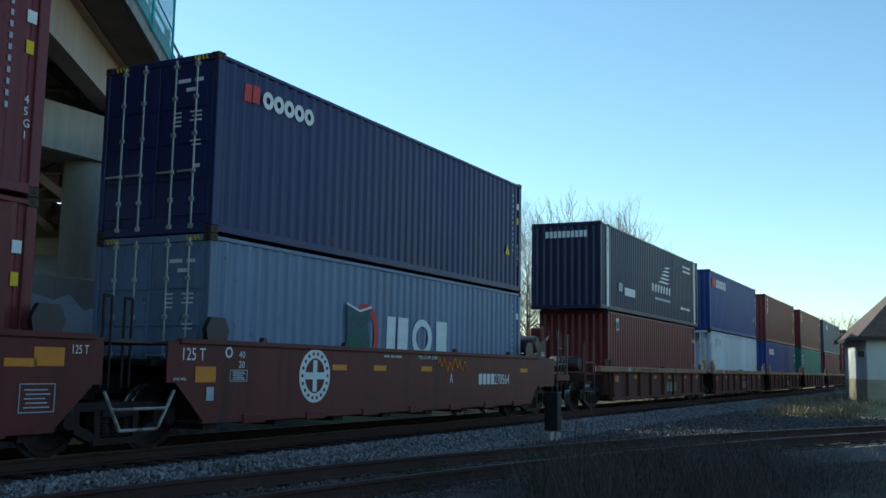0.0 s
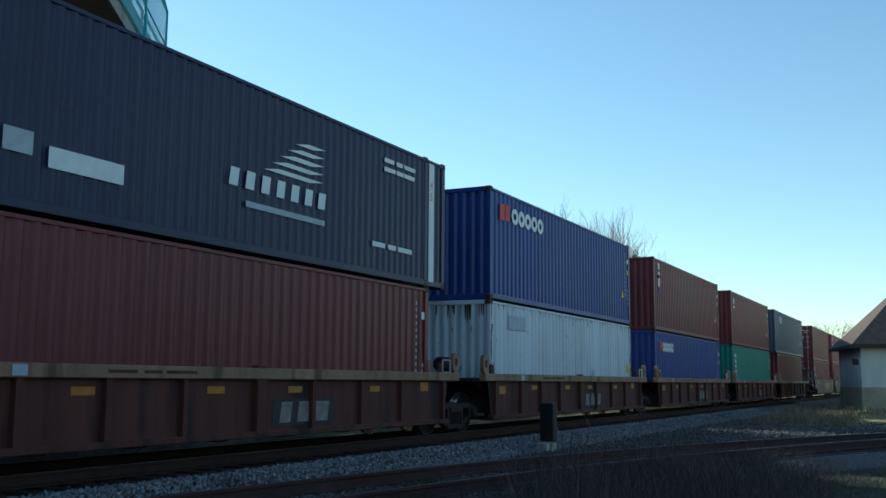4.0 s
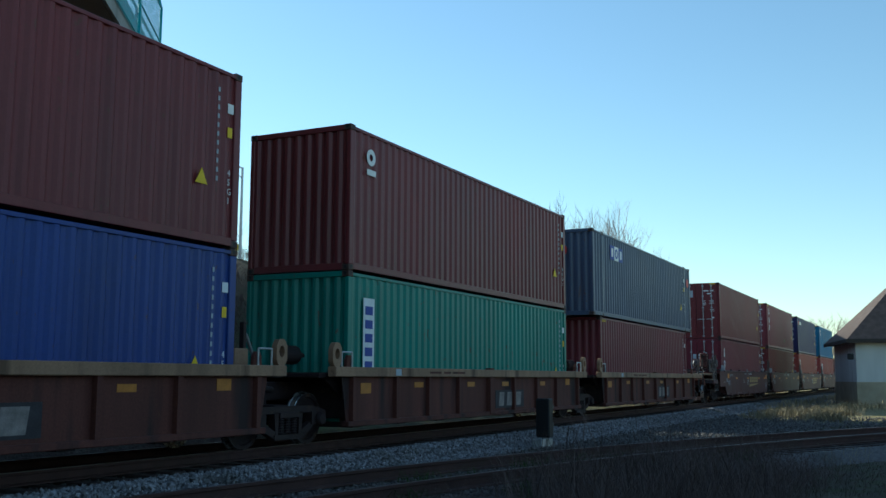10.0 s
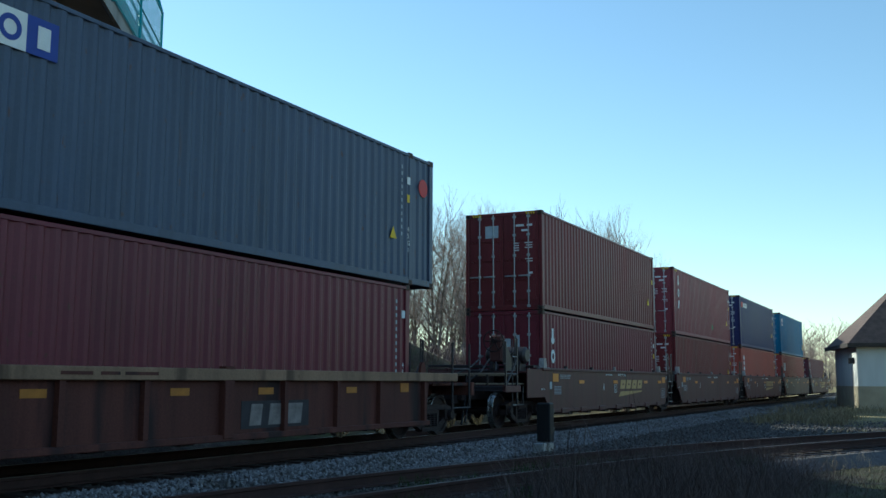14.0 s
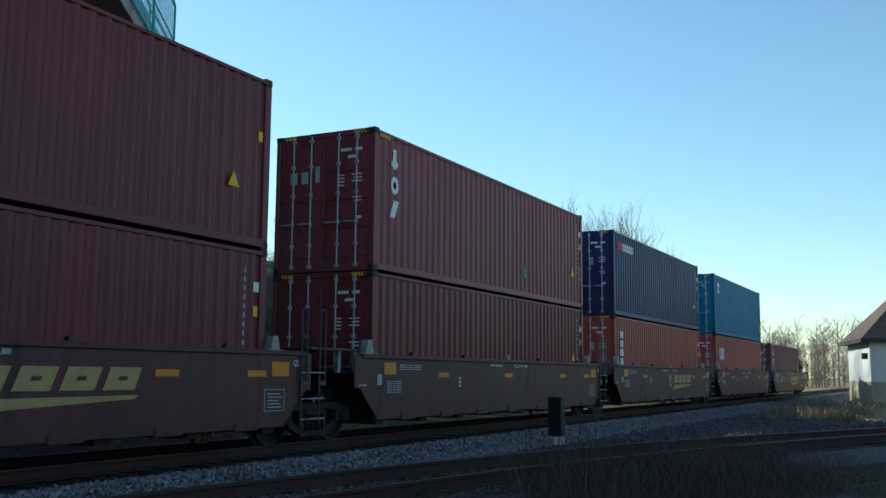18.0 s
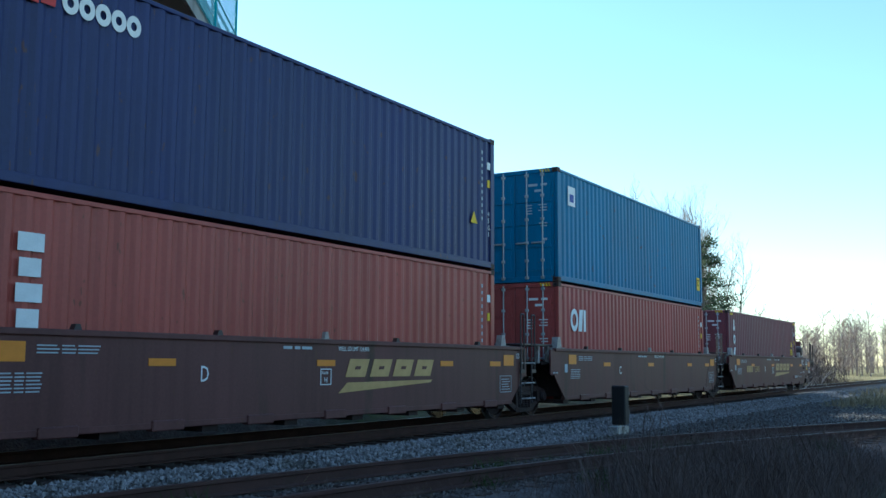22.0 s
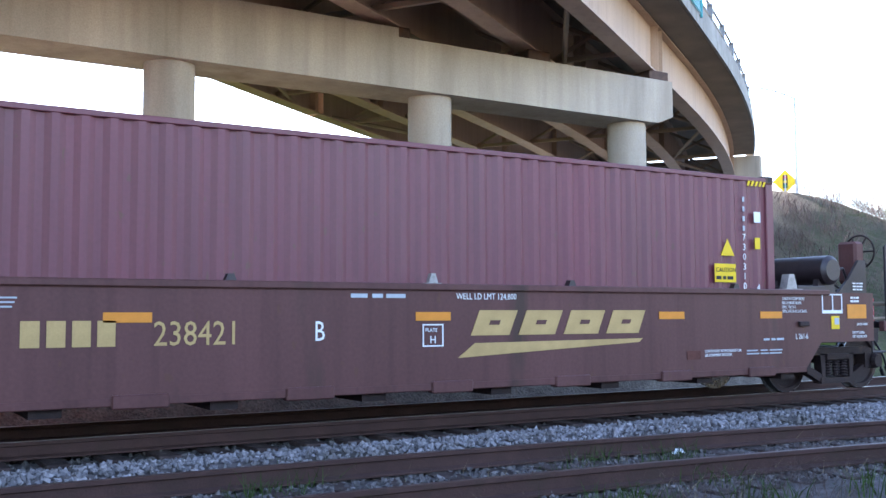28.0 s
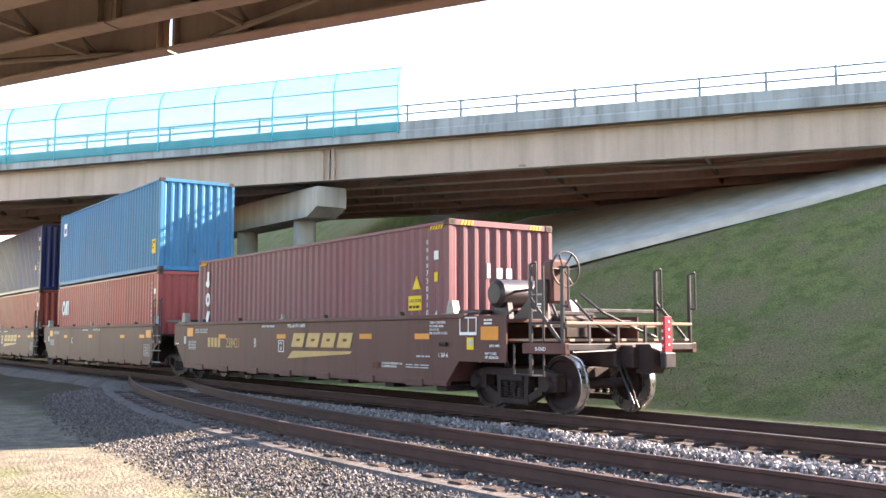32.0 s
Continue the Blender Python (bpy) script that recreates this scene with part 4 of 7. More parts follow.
def tail_end(car, s, material):
    """The high end platform with brake gear, handrails, coupler and end sill of a car's outer end."""
    r = Matrix.Rotation(0 if s > 0 else math.pi, 4, "Z")
    flip = Matrix.Diagonal((1, 1 if s > 0 else -1, 1, 1))
    r = r @ flip
    out = r @ Matrix.Translation((-0.27, 0, 0))
    g = Mesh().box(6.24, 6.34, -1.44, 1.44, 0.44, 1.56, 0.01)
    g.box(6.34, 8.02, -1.44, 1.44, 1.44, 1.50, 0.01)
    part("end_bulkhead", g, material, car, m=r)
    part("centre_sill", Mesh().box(6.4, 9.70, -0.36, 0.36, 0.74, 1.08, 0.02), M_UNDER, car, m=r)
    part("end_sill", Mesh().box(9.52, 9.66, -1.42, 1.42, 1.00, 1.11, 0.015), M_BLACKSTEEL, car, m=out)
    part("striker", Mesh().box(9.36, 9.72, -0.48, 0.48, 0.74, 1.12, 0.03), M_UNDER, car, m=out)
    for y0, y1 in ((-1.44, -1.34), (1.34, 1.44)):
        part("corner_step", Mesh().box(8.66, 9.66, y0, y1, 0.95, 1.12, 0.012), material, car, m=out)
    # beige boards: sunlight on the brown paint is put into the colour
    board = kept("running_board", lambda: Mesh().box(8.10, 9.62, -0.055, 0.055, 1.14, 1.18, 0.006))
    for y in np.linspace(-1.25, 1.25, 8):
        part("running_board", board, M_BEIGE, car, m=out @ Matrix.Translation((0, y, 0)))
    g = Mesh().lathe([(-0.62, 0.02), (-0.62, 0.17), (-0.56, 0.235), (0.50, 0.235), (0.56, 0.17), (0.56, 0.02)], "y", 24, (7.42, -0.62, 1.93))
    part("air_reservoir", g, M_BLACKSTEEL, car, "black air reservoir tank", m=r, smooth=True)
    for y in (-1.05, -0.25):
        part("tank_saddle", Mesh().prism([(7.18, 1.5), (7.66, 1.5), (7.60, 1.80), (7.24, 1.80)], "y", y - 0.05, y + 0.05), M_BLACKSTEEL, car, m=r)
    part("container_stop", Mesh().box(6.48, 7.14, -1.30, 1.30, 1.60, 1.67, 0.01), M_BLACKSTEEL, car, m=r)
    for pts in (((7.6, -1.0, 1.95), (8.05, -0.95, 1.98), (8.25, -0.9, 1.70)), ((7.65, -0.6, 1.86), (8.1, -0.6, 1.80), (8.5, -0.8, 1.52)), ((8.7, -0.5, 1.9), (9.0, -0.3, 1.6), (9.2, 0.2, 1.35), (9.3, 0.6, 1.2)), ((8.75, -0.7, 1.8), (9.1, -0.6, 1.45), (9.3, -0.3, 1.2))):
        g = Mesh()
        for a, b in zip(pts, pts[1:]):
            g.tube(a, b, 0.022, seg=8)
        part("brake_pipe", g, M_BLACKSTEEL, car, m=r, smooth=True)
    g = Mesh().prism([(7.95, 1.5), (8.78, 1.5), (8.78, 2.12), (8.60, 2.12), (8.30, 1.78)], "y", -1.05, -1.00)
    part("brake_bracket", g, M_BLACKSTEEL, car, "black triangular brake bracket", m=out)
    bars("stencil", car, 8.15, 1.72, 3, 0.26, 0.025, 0.05, M_WHITE, -1.056) if s > 0 else None
    part("hand_brake_housing", Mesh().box(8.62, 8.86, -0.98, -0.62, 1.74, 2.44, 0.04), material, car, m=out)
    part("brake_valve", Mesh().box(8.2, 8.6, -0.5, 0.1, 1.16, 1.55, 0.05), M_UNDER, car, m=out)
    g = Mesh()
    n = 28
    for i in range(n):
        a, b = 2 * math.pi * i / n, 2 * math.pi * (i + 1) / n
        g.tube((8.98, 0.28 * math.cos(a), 0.28 * math.sin(a)), (8.98, 0.28 * math.cos(b), 0.28 * math.sin(b)), 0.016, seg=6)
    for i in range(6):
        a = 2 * math.pi * i / 6
        g.tube((8.93, 0, 0), (8.98, 0.28 * math.cos(a), 0.28 * math.sin(a)), 0.014, seg=6)
    g.tube((8.84, 0, 0), (9.0, 0, 0), 0.06, seg=10)
    part("brake_wheel", g, M_UNDER, car, "spoked hand brake wheel", m=out @ Matrix.Translation((0, -0.80, 2.28)), smooth=True)
    for y in (-1.39, 1.39):
        for x, top in ((8.82, 2.34), (9.56, 2.24)):
            part("corner_post", Mesh().box(x - 0.034, x + 0.034, -0.022, 0.022, 1.10 if x > 9 else 0.60, top, 0.008), M_BLACKSTEEL, car, m=out @ Matrix.Translation((0, y, 0)))
            g = Mesh().tube((x + 0.13, 0, 1.66), (x + 0.13, 0, top + 0.02), 0.017, seg=8)
            g.tube((x, 0, top), (x + 0.13, 0, top + 0.02), 0.017, seg=8).tube((x, 0, 1.68), (x + 0.13, 0, 1.66), 0.017, seg=8)
            part("grab_iron", g, M_BLACKSTEEL, car, m=out @ Matrix.Translation((0, y, 0)), smooth=True)
        g = Mesh().tube((8.40, 0, 0.62), (8.82, 0, 0.62), 0.018, seg=8).tube((8.40, 0, 0.62), (8.40, 0, 1.10), 0.018, seg=8)
        part("stirrup", g, M_BLACKSTEEL, car, m=out @ Matrix.Translation((0, y, 0)), smooth=True)
        part("brace", Mesh().tube((8.82, 0, 1.80), (9.5, 0, 1.14), 0.028, seg=8), M_BLACKSTEEL, car, m=out @ Matrix.Translation((0, y, 0)), smooth=True)
        part("side_rail", Mesh().tube((8.82, 0, 1.42), (9.56, 0, 1.42), 0.022, seg=8), M_BLACKSTEEL, car, m=out @ Matrix.Translation((0, y, 0)), smooth=True)
    for z in (0.62, 0.98, 1.40, 1.86):
        part("ladder_rung", Mesh().tube((8.82, -1.39, z), (9.12, -1.39, z), 0.014, seg=8), M_GUIDE, car, "worn steel ladder rung", m=out, smooth=True)
    part("ladder_stile", Mesh().tube((9.12, -1.39, 0.60), (9.12, -1.39, 2.30), 0.017, seg=8), M_BLACKSTEEL, car, "black ladder stile", m=out, smooth=True)
    # beige again on two end rails, for the sun on brown paint
    part("end_rail", Mesh().box(9.58, 9.63, -1.38, 1.38, 1.39, 1.44, 0.01), M_BEIGE, car, m=out)
    part("end_rail", Mesh().box(9.0, 9.05, -0.5, 1.1, 1.60, 1.66, 0.01), M_BLACKSTEEL, car, m=out)
    part("end_rail", Mesh().box(8.84, 8.90, -1.36, 1.36, 1.36, 1.42, 0.01), M_BEIGE, car, m=out)
    for y in (-0.9, -0.3, 0.3, 0.9):
        part("rail_stanchion", Mesh().box(9.585, 9.625, y - 0.02, y + 0.02, 1.1, 1.40), M_BLACKSTEEL, car, m=out)
    part("uncoupling_lever", Mesh().tube((9.72, -1.35, 0.98), (9.74, 0.1, 1.02), 0.016, seg=8), M_BLACKSTEEL, car, m=out, smooth=True)
    g = Mesh().box(9.6, 9.95, -0.11, 0.11, 0.76, 1.00, 0.03)
    g.prism([(9.9, 0.66), (10.2, 0.66), (10.26, 0.78), (10.26, 1.0), (10.2, 1.10), (9.9, 1.10)], "y", -0.22, 0.05)
    g.box(9.96, 10.2, 0.10, 0.24, 0.72, 1.04, 0.03)
    part("coupler", g, M_UNDER, car, m=out)
    for o, l in ((0.0, 0.0), (0.10, 0.06)):
        g = Mesh()
        pts = [(9.72, -0.34 - o, 0.86), (9.86, -0.38 - o, 0.66), (9.98, -0.40 - o, 0.48), (10.05, -0.40 - o, 0.26 + l)]
        for a, b in zip(pts, pts[1:]):
            g.tube(a, b, 0.019, seg=8)
        g.tube((10.04, -0.40 - o, 0.26 + l), (10.10, -0.40 - o, 0.15 + l), 0.034, seg=8)
        part("brake_hose", g, M_BLACK, car, m=out, smooth=True)


def ribbed_car(label, x0, end_l, end_r):
    """A rib-sided well car unit with a pale top chord."""
    car = thing("well_car", label, "well car", group="well cars of the train")
    for s in (-1, 1):
        lx = -7.1 if end_l == "joint" else -7.9
        rx = 7.1 if end_r == "joint" else 7.9
        g = Mesh().prism([(-6.75, 1.36), (6.75, 1.36), (6.55, 0.40), (-6.55, 0.40)], "y", 0, 0.02)
        part("side_sheet", g, M_CARRIB, car, m=Matrix.Translation((0, s * 1.40 - 0.01, 0)))
        part("top_chord", Mesh().box(lx, rx, -0.09, 0.09, 1.22, 1.40, 0.012), M_CARTAN, car, "pale weathered top chord", m=Matrix.Translation((0, s * 1.44, 0)))
        part("bottom_chord", Mesh().box(-6.6, 6.6, -0.08, 0.08, 0.30, 0.40, 0.012), M_CARRIB, car, m=Matrix.Translation((0, s * 1.42, 0)))
        rib = kept("side_rib", lambda: Mesh().prism([(-0.05, 0.40), (0.05, 0.40), (0.05, 1.22), (-0.05, 1.22)], "y", -0.06, 0.06))
        for x in (-6.4, -4.75, -3.33, -1.85, 1.41, 3.02, 4.55, 6.4):
            part("side_rib", rib, M_CARRIB, car, m=Matrix.Translation((x, s * 1.44, 0)))
        part("middle_post", Mesh().box(-0.11, 0.11, -0.075, 0.075, 0.34, 1.44, 0.012), M_CARRIB, car, m=Matrix.Translation((-0.1, s * 1.45, 0)))
    beam = kept("floor_beam", lambda: Mesh().box(-0.15, 0.15, -1.38, 1.38, 0.27, 0.355))
    for x in np.linspace(-6.1, 6.1, 8):
        part("floor_beam", beam, M_UNDER, car, m=Matrix.Translation((x, 0, 0)))
    y = -1.415
    for x, w, h in ((-6.05, 0.38, 0.20), (-3.9, 0.40, 0.11), (-1.3, 0.40, 0.11), (0.75, 0.40, 0.11), (3.4, 0.36, 0.11), (5.45, 0.34, 0.18)):
        plate("reflector", car, x, 0.90 if w == 0.38 else 1.0, w, h, M_DULLREF, y, label="dull orange reflective patch")
    plate("emblem_ground", car, 0.32, 0.46, 1.86, 0.44, M_PATCH, y, label="dark faded patch")
    for x, w in ((0.52, 0.30), (1.02, 0.34), (1.52, 0.42)):
        plate("emblem", car, x, 0.51, w, 0.34, M_FADED, y - 0.006, lean=0.05, label="faded block emblem")
    bars("stencil", car, -3.4, 1.29, 1, 1.9, 0.045, 0.1, M_CARRIB, -1.535); plate("placard", car, -4.9, 1.245, 0.22, 0.13, M_GREY, -1.535)
    for s, kind in ((-1, end_l), (1, end_r)):
        if kind == "joint":
            joint_end(car, s, M_CARRIB, True)
        else:
            outer_end(car, s)
    for x in (-6.45, -6.9, 6.45):
        g = Mesh().prism([(-0.11, 0), (0.11, 0), (0.10, 0.16), (0.05, 0.24), (-0.05, 0.24), (-0.10, 0.16)], "y", -0.03, 0.03)
        part("container_guide", g, M_CARRIB, car, m=Matrix.Translation((x, -1.38, 1.38)))
    CARS.append((car, x0, 0))
    return car


def outer_end(car, s):
    r = Matrix.Rotation(0 if s > 0 else math.pi, 4, "Z")
    part("end_bulkhead", Mesh().box(6.55, 6.65, -1.36, 1.36, 0.46, 1.20, 0.01), M_CARRIB, car, m=r)
    part("centre_sill", Mesh().box(6.65, 9.3, -0.36, 0.36, 0.76, 1.10, 0.02), M_CARRIB, car, m=r)
    part("end_platform", Mesh().box(7.1, 8.9, -1.30, 1.30, 1.12, 1.18, 0.01), M_CARRIB, car, m=r)
    part("end_sill", Mesh().box(8.9, 9.05, -1.40, 1.40, 0.90, 1.20, 0.01), M_CARRIB, car, m=r)
    for y in (-1.34, 1.34):
        g = Mesh()
        for x in (8.0, 8.9):
            g.tube((x, 0, 0.6), (x, 0, 2.1), 0.028, seg=8)
        g.tube((8.0, 0, 1.5), (8.9, 0, 1.5), 0.02, seg=8)
        g.tube((8.0, 0, 0.62), (8.9, 0, 0.62), 0.018, seg=8)
        part("end_handrail", g, M_BLACKSTEEL, car, m=r @ Matrix.Translation((0, y, 0)))
    g = Mesh().lathe([(-0.5, 0.02), (-0.5, 0.2), (-0.45, 0.24), (0.45, 0.24), (0.5, 0.2), (0.5, 0.02)], "y", 20, (7.5, 0.2, 1.46))
    part("air_reservoir", g, M_BLACKSTEEL, car, m=r, smooth=True)
    g = Mesh().box(9.2, 9.62, -0.11, 0.11, 0.76, 1.02, 0.03).box(9.56, 9.88, -0.20, 0.12, 0.72, 1.06, 0.03)
    part("coupler", g, M_UNDER, car, m=r)


# place of each unit's middle along the train at the start
UNIT_X = {0: 2.31, 1: 17.80, 2: 37.70, 3: 53.33, 4: 69.12, 5: 84.82, 6: 100.50, 7: 120.75, 8: 136.45, 9: 152.00, 10: 167.60, 11: 183.33}
RED_UNIT = "dark red smooth-sided well car carrying stacked containers"
TAN_UNIT = "weathered brown rib-sided well car with a tan top chord"
BROWN_UNIT = "brown smooth-sided well car carrying stacked containers"
cars = {}
cars[0] = smooth_car(RED_UNIT, M_CARRED, UNIT_X[0], "joint", "joint")
cars[1] = smooth_car("dark red smooth-sided well car with a round white emblem", M_CARRED, UNIT_X[1], "joint", "end", letter="A", number="270564", emblem=True)
for i in range(2, 7):
    cars[i] = ribbed_car(TAN_UNIT, UNIT_X[i], "end" if i == 2 else "joint", "end" if i == 6 else "joint")
cars[7] = smooth_car(BROWN_UNIT, M_CARBROWN, UNIT_X[7], "end", "joint", "A", "gold")
cars[8] = smooth_car(BROWN_UNIT, M_CARBROWN, UNIT_X[8], "joint", "joint", "E")
cars[9] = smooth_car(BROWN_UNIT, M_CARBROWN, UNIT_X[9], "joint", "joint", "D", "gold")
cars[10] = smooth_car(BROWN_UNIT, M_CARBROWN, UNIT_X[10], "joint", "joint", "C")
cars[11] = smooth_car("brown smooth-sided tail well car with gold emblem and brake platform", M_CARBROWN, UNIT_X[11], "joint", "end", "B", "gold", "238421")
tail_print(cars[11])
for i in range(12):
    right_end = i in (1, 6, 11)
    WHEELS += [(w, o) for w, o in bogie(cars[i], (7.68 if i == 11 else 7.45) if right_end else PITCH_HALF)]
    if i in (2, 7):
        WHEELS += [(w, o) for w, o in bogie(cars[i], -7.45)]

# the red flag marker on the last coupler
flag = thing("end_marker", "red end-of-train marker plate with white print on the last coupler", "train marker")
part("marker_plate", Mesh().box(-0.06, 0.02, -0.08, 0.08, 0.0, 0.56, 0.01), M_MARKER, flag)
part("marker_foot", Mesh().box(-0.06, 0.06, -0.12, 0.12, -0.22, 0.02, 0.02), M_BLACKSTEEL, flag)
g = Mesh()
for i in range(4):
    g.box(-0.04, -0.015, -0.086, -0.081, 0.10 + i * 0.11, 0.14 + i * 0.11)
    g.box(0.02, 0.026, -0.01, 0.02, 0.12 + i * 0.115, 0.15 + i * 0.115)
part("print_block", g, M_WHITE, flag)
CARS.append((flag, UNIT_X[11] + 10.08, 0.96))


# ---- containers on the units ----
SHIFT = {1: 0.10, 4: -0.08, 5: -0.06, 9: -0.05, 10: 0.06}  # how far off the car's middle its containers sit
LIFT = {11: 0.07}  # how far over the well floor


def load(unit, level, c, dx=0.0):
    dx += SHIFT.get(unit, 0.0)
    CARS.append((c, UNIT_X[unit] + dx, WELL_Z + LIFT.get(unit, 0.0) if level == 0 else UPPER_Z))
    return c


L40 = LEN40 / 2


def rust_runs(c, L, H):
    """Rust bleeding down from the top rail and along the corner posts of the near side and the end."""
    rng = random.Random(17)
    g = Mesh()
    def run(x, z, w, h, y):
        g.prism([(x - w / 2, z), (x + w / 2, z), (x + w * 0.2, z - h), (x - w * 0.2, z - h)], "y", y - 0.002, y + 0.002)
    for _ in range(46):
        run(rng.uniform(-L + 0.2, L - 0.2), H - 0.09, rng.uniform(0.012, 0.04), rng.uniform(0.05, 0.30) * rng.random(), SIDE_Y)
    for x in (-L + 0.09, L - 0.09):
        z = H - 0.15
        while z > 0.4:
            h = rng.uniform(0.08, 0.35)
            run(x + rng.uniform(-0.05, 0.05), z, rng.uniform(0.03, 0.10), h, SIDE_Y)
            z -= h * rng.uniform(0.7, 1.6)
    for _ in range(26):
        y, w, h, z = rng.uniform(-1.1, 1.1), rng.uniform(0.015, 0.05), rng.uniform(0.06, 0.45), H - 0.12
        g.prism([(y - w / 2, z), (y + w / 2, z), (y + w * 0.2, z - h), (y - w * 0.2, z - h)], "x", -L + 0.018, -L + 0.024)
    tagged(part("rust_stain", g, M_CAST, c, "brown rust runs"), kind="stuff")


c = load(0, 1, container("dark maroon steel shipping container stacked on another", "maroon"))
end_marks(c, L40, 2.896)
c = load(0, 0, container("brown steel shipping container low in a well car", "brown"))
end_marks(c, L40, 2.896)
c = load(1, 1, container("navy blue steel container with white rings and red emblem", "navy"))
ring_word(c, (-5.53, -5.10), (-5.04, -3.55), 2.25, 0.30); door_marks(c, L40, 2.896); end_marks(c, L40, 2.896)
c = load(1, 0, container("light blue steel container with red and white emblem", "light_blue"))
door_marks(c, L40, 2.896); end_marks(c, L40, 2.896, yellow=False)
disc("emblem_ring", c, -1.62, 1.50, 0.60, M_REDMARK, 0.42, sx=0.85)
part("emblem", Mesh().prism([(-0.50, -0.40), (0.10, -0.62), (0.34, -0.34), (0.22, 0.10), (0.36, 0.40), (-0.06, 0.30), (-0.52, 0.42)], "y", -0.002, 0.004), M_MAPGREEN, c, "dull grey-green emblem shape", m=Matrix.Translation((-1.76, SIDE_Y - 0.005, 1.62)))
part("emblem_rim", Mesh().prism([(-0.53, 0.42), (-0.06, 0.30), (0.36, 0.40), (0.36, 0.44), (-0.06, 0.34), (-0.53, 0.46)], "y", -0.002, 0.004), M_WHITE, c, m=Matrix.Translation((-1.76, SIDE_Y - 0.007, 1.62)))
for x, w, lean in ((-0.80, 0.34, 0.03), (-0.36, 0.42, 0.03), (1.36, 0.50, 0.0)):
    plate("emblem", c, x, 1.12, w, 0.78, M_WHITE, lean=lean)
disc("emblem_ring", c, 0.71, 1.51, 0.40, M_WHITE, 0.25, sx=1.1)
c = load(2, 1, container("long dark slate container with white emblem and end stripes", "slate", LEN45, doors=False, ribs="fine"))
for x in (-6.32, 6.12):
    plate("end_stripe", c, x, 0.12, 0.24, 2.66, M_WHITE)
    writing("size_mark", "4\n5", 0.26, M_REDMARK, c, x + 0.06, SIDE_Y - 0.006, 2.2, 0.8)
for i in range(7):
    plate("emblem", c, -0.75 + i * 0.42, 1.06, 0.22, 0.30, M_WHITE, lean=0.04)
for i in range(5):
    plate("emblem", c, 0.15 + i * 0.22, 1.48 + i * 0.155, 1.35 - i * 0.2, 0.075, M_WHITE, lean=0.42)
plate("emblem", c, -0.3, 0.76, 2.3, 0.10, M_GREY)
plate("emblem", c, -5.0, 0.72, 0.45, 0.30, M_GREY); plate("emblem", c, -4.3, 0.62, 1.3, 0.28, M_WHITE)
bars("print_block", c, 4.15, 2.42, 2, 1.45, 0.09, 0.19); bars("print_block", c, 3.72, 0.62, 1, 1.8, 0.10, 0.2)
g = Mesh()
for i in range(10):
    g.box(-0.004, 0.002, -0.55 + i * 0.15, -0.55 + i * 0.15 + 0.11, 0, 0.22)
tagged(part("serial_print", g, M_WHITE, c, m=Matrix.Translation((-6.93, -0.2, 2.38))), kind="stuff")
c = load(2, 0, container("brown-red steel shipping container with a small yellow label", "brown", doors=False))
plate("label", c, -5.3, 2.25, 0.28, 0.42, M_WHITE); plate("label", c, -5.26, 2.32, 0.2, 0.22, M_YELLOW); end_marks(c, L40, 2.896, True, False)
c = load(3, 1, container("bright blue steel container with white rings and red emblem", "blue", doors=False))
ring_word(c, (-5.59, -4.87), (-4.80, -2.48), 2.10, 0.43); end_marks(c, L40, 2.896)
c = load(3, 0, container("white rust-streaked smooth-sided shipping container", "white", doors=False, ribs="shallow"))
rust_runs(c, L40, 2.896)
plate("label", c, -5.0, 2.20, 1.15, 0.36, M_GREY); plate("label", c, 1.8, 0.72, 0.22, 0.5, M_GREY); plate("label", c, 5.6, 1.2, 0.24, 0.28, M_YELLOW)
c = load(4, 1, container("brown steel container with a vertical white and red emblem", "brown", doors=False))
plate("emblem", c, -5.55, 2.45, 0.26, 0.24, M_WHITE); plate("emblem", c, -5.55, 1.75, 0.26, 0.6, M_WHITE); plate("emblem", c, -5.55, 2.1, 0.26, 0.12, M_REDMARK); plate("emblem", c, -5.5, 1.45, 0.18, 0.22, M_BLUEMARK); end_marks(c, L40, 2.896)
c = load(4, 0, container("bright blue steel container with white rings emblem", "blue", doors=False))
ring_word(c, (-5.5, -5.1), (-5.04, -3.3), 2.08, 0.38); end_marks(c, L40, 2.896)
c = load(5, 1, container("brown steel container with a small white emblem", "brown", doors=False))
disc("emblem_ring", c, -5.4, 2.35, 0.17, M_WHITE, 0.07); plate("emblem", c, -5.55, 1.98, 0.34, 0.12, M_WHITE); end_marks(c, L40, 2.896)
c = load(5, 0, container("green steel container with a white vertical lettered band", "green", doors=False))
plate("band", c, -5.62, 0.55, 0.42, 1.85, M_WHITE)
for i in range(6):
    plate("emblem", c, -5.55, 0.72 + i * 0.27, 0.28, 0.17, M_BLUEMARK, SIDE_Y - 0.006)
end_marks(c, L40, 2.896)
c = load(6, 1, container("long steel-blue container with a blue and white emblem", "steel_blue", 14.10, doors=False), 0.19)
plate("emblem", c, -5.15, 2.05, 0.5, 0.5, M_BLUEMARK); plate("emblem", c, -4.65, 2.05, 0.5, 0.5, M_WHITE); plate("emblem", c, -4.15, 2.05, 0.5, 0.5, M_BLUEMARK)
for x in (-5.0, -3.98):
    plate("emblem", c, x, 2.15, 0.2, 0.3, M_WHITE, SIDE_Y - 0.006)
disc("emblem_ring", c, -4.40, 2.30, 0.17, M_BLUEMARK, 0.1, SIDE_Y - 0.006)
end_marks(c, L40, 2.896)
g = Mesh().lathe([(-0.004, 0.0), (-0.004, 0.22), (0.003, 0.22)], "x", 20, (0, 0, 0))
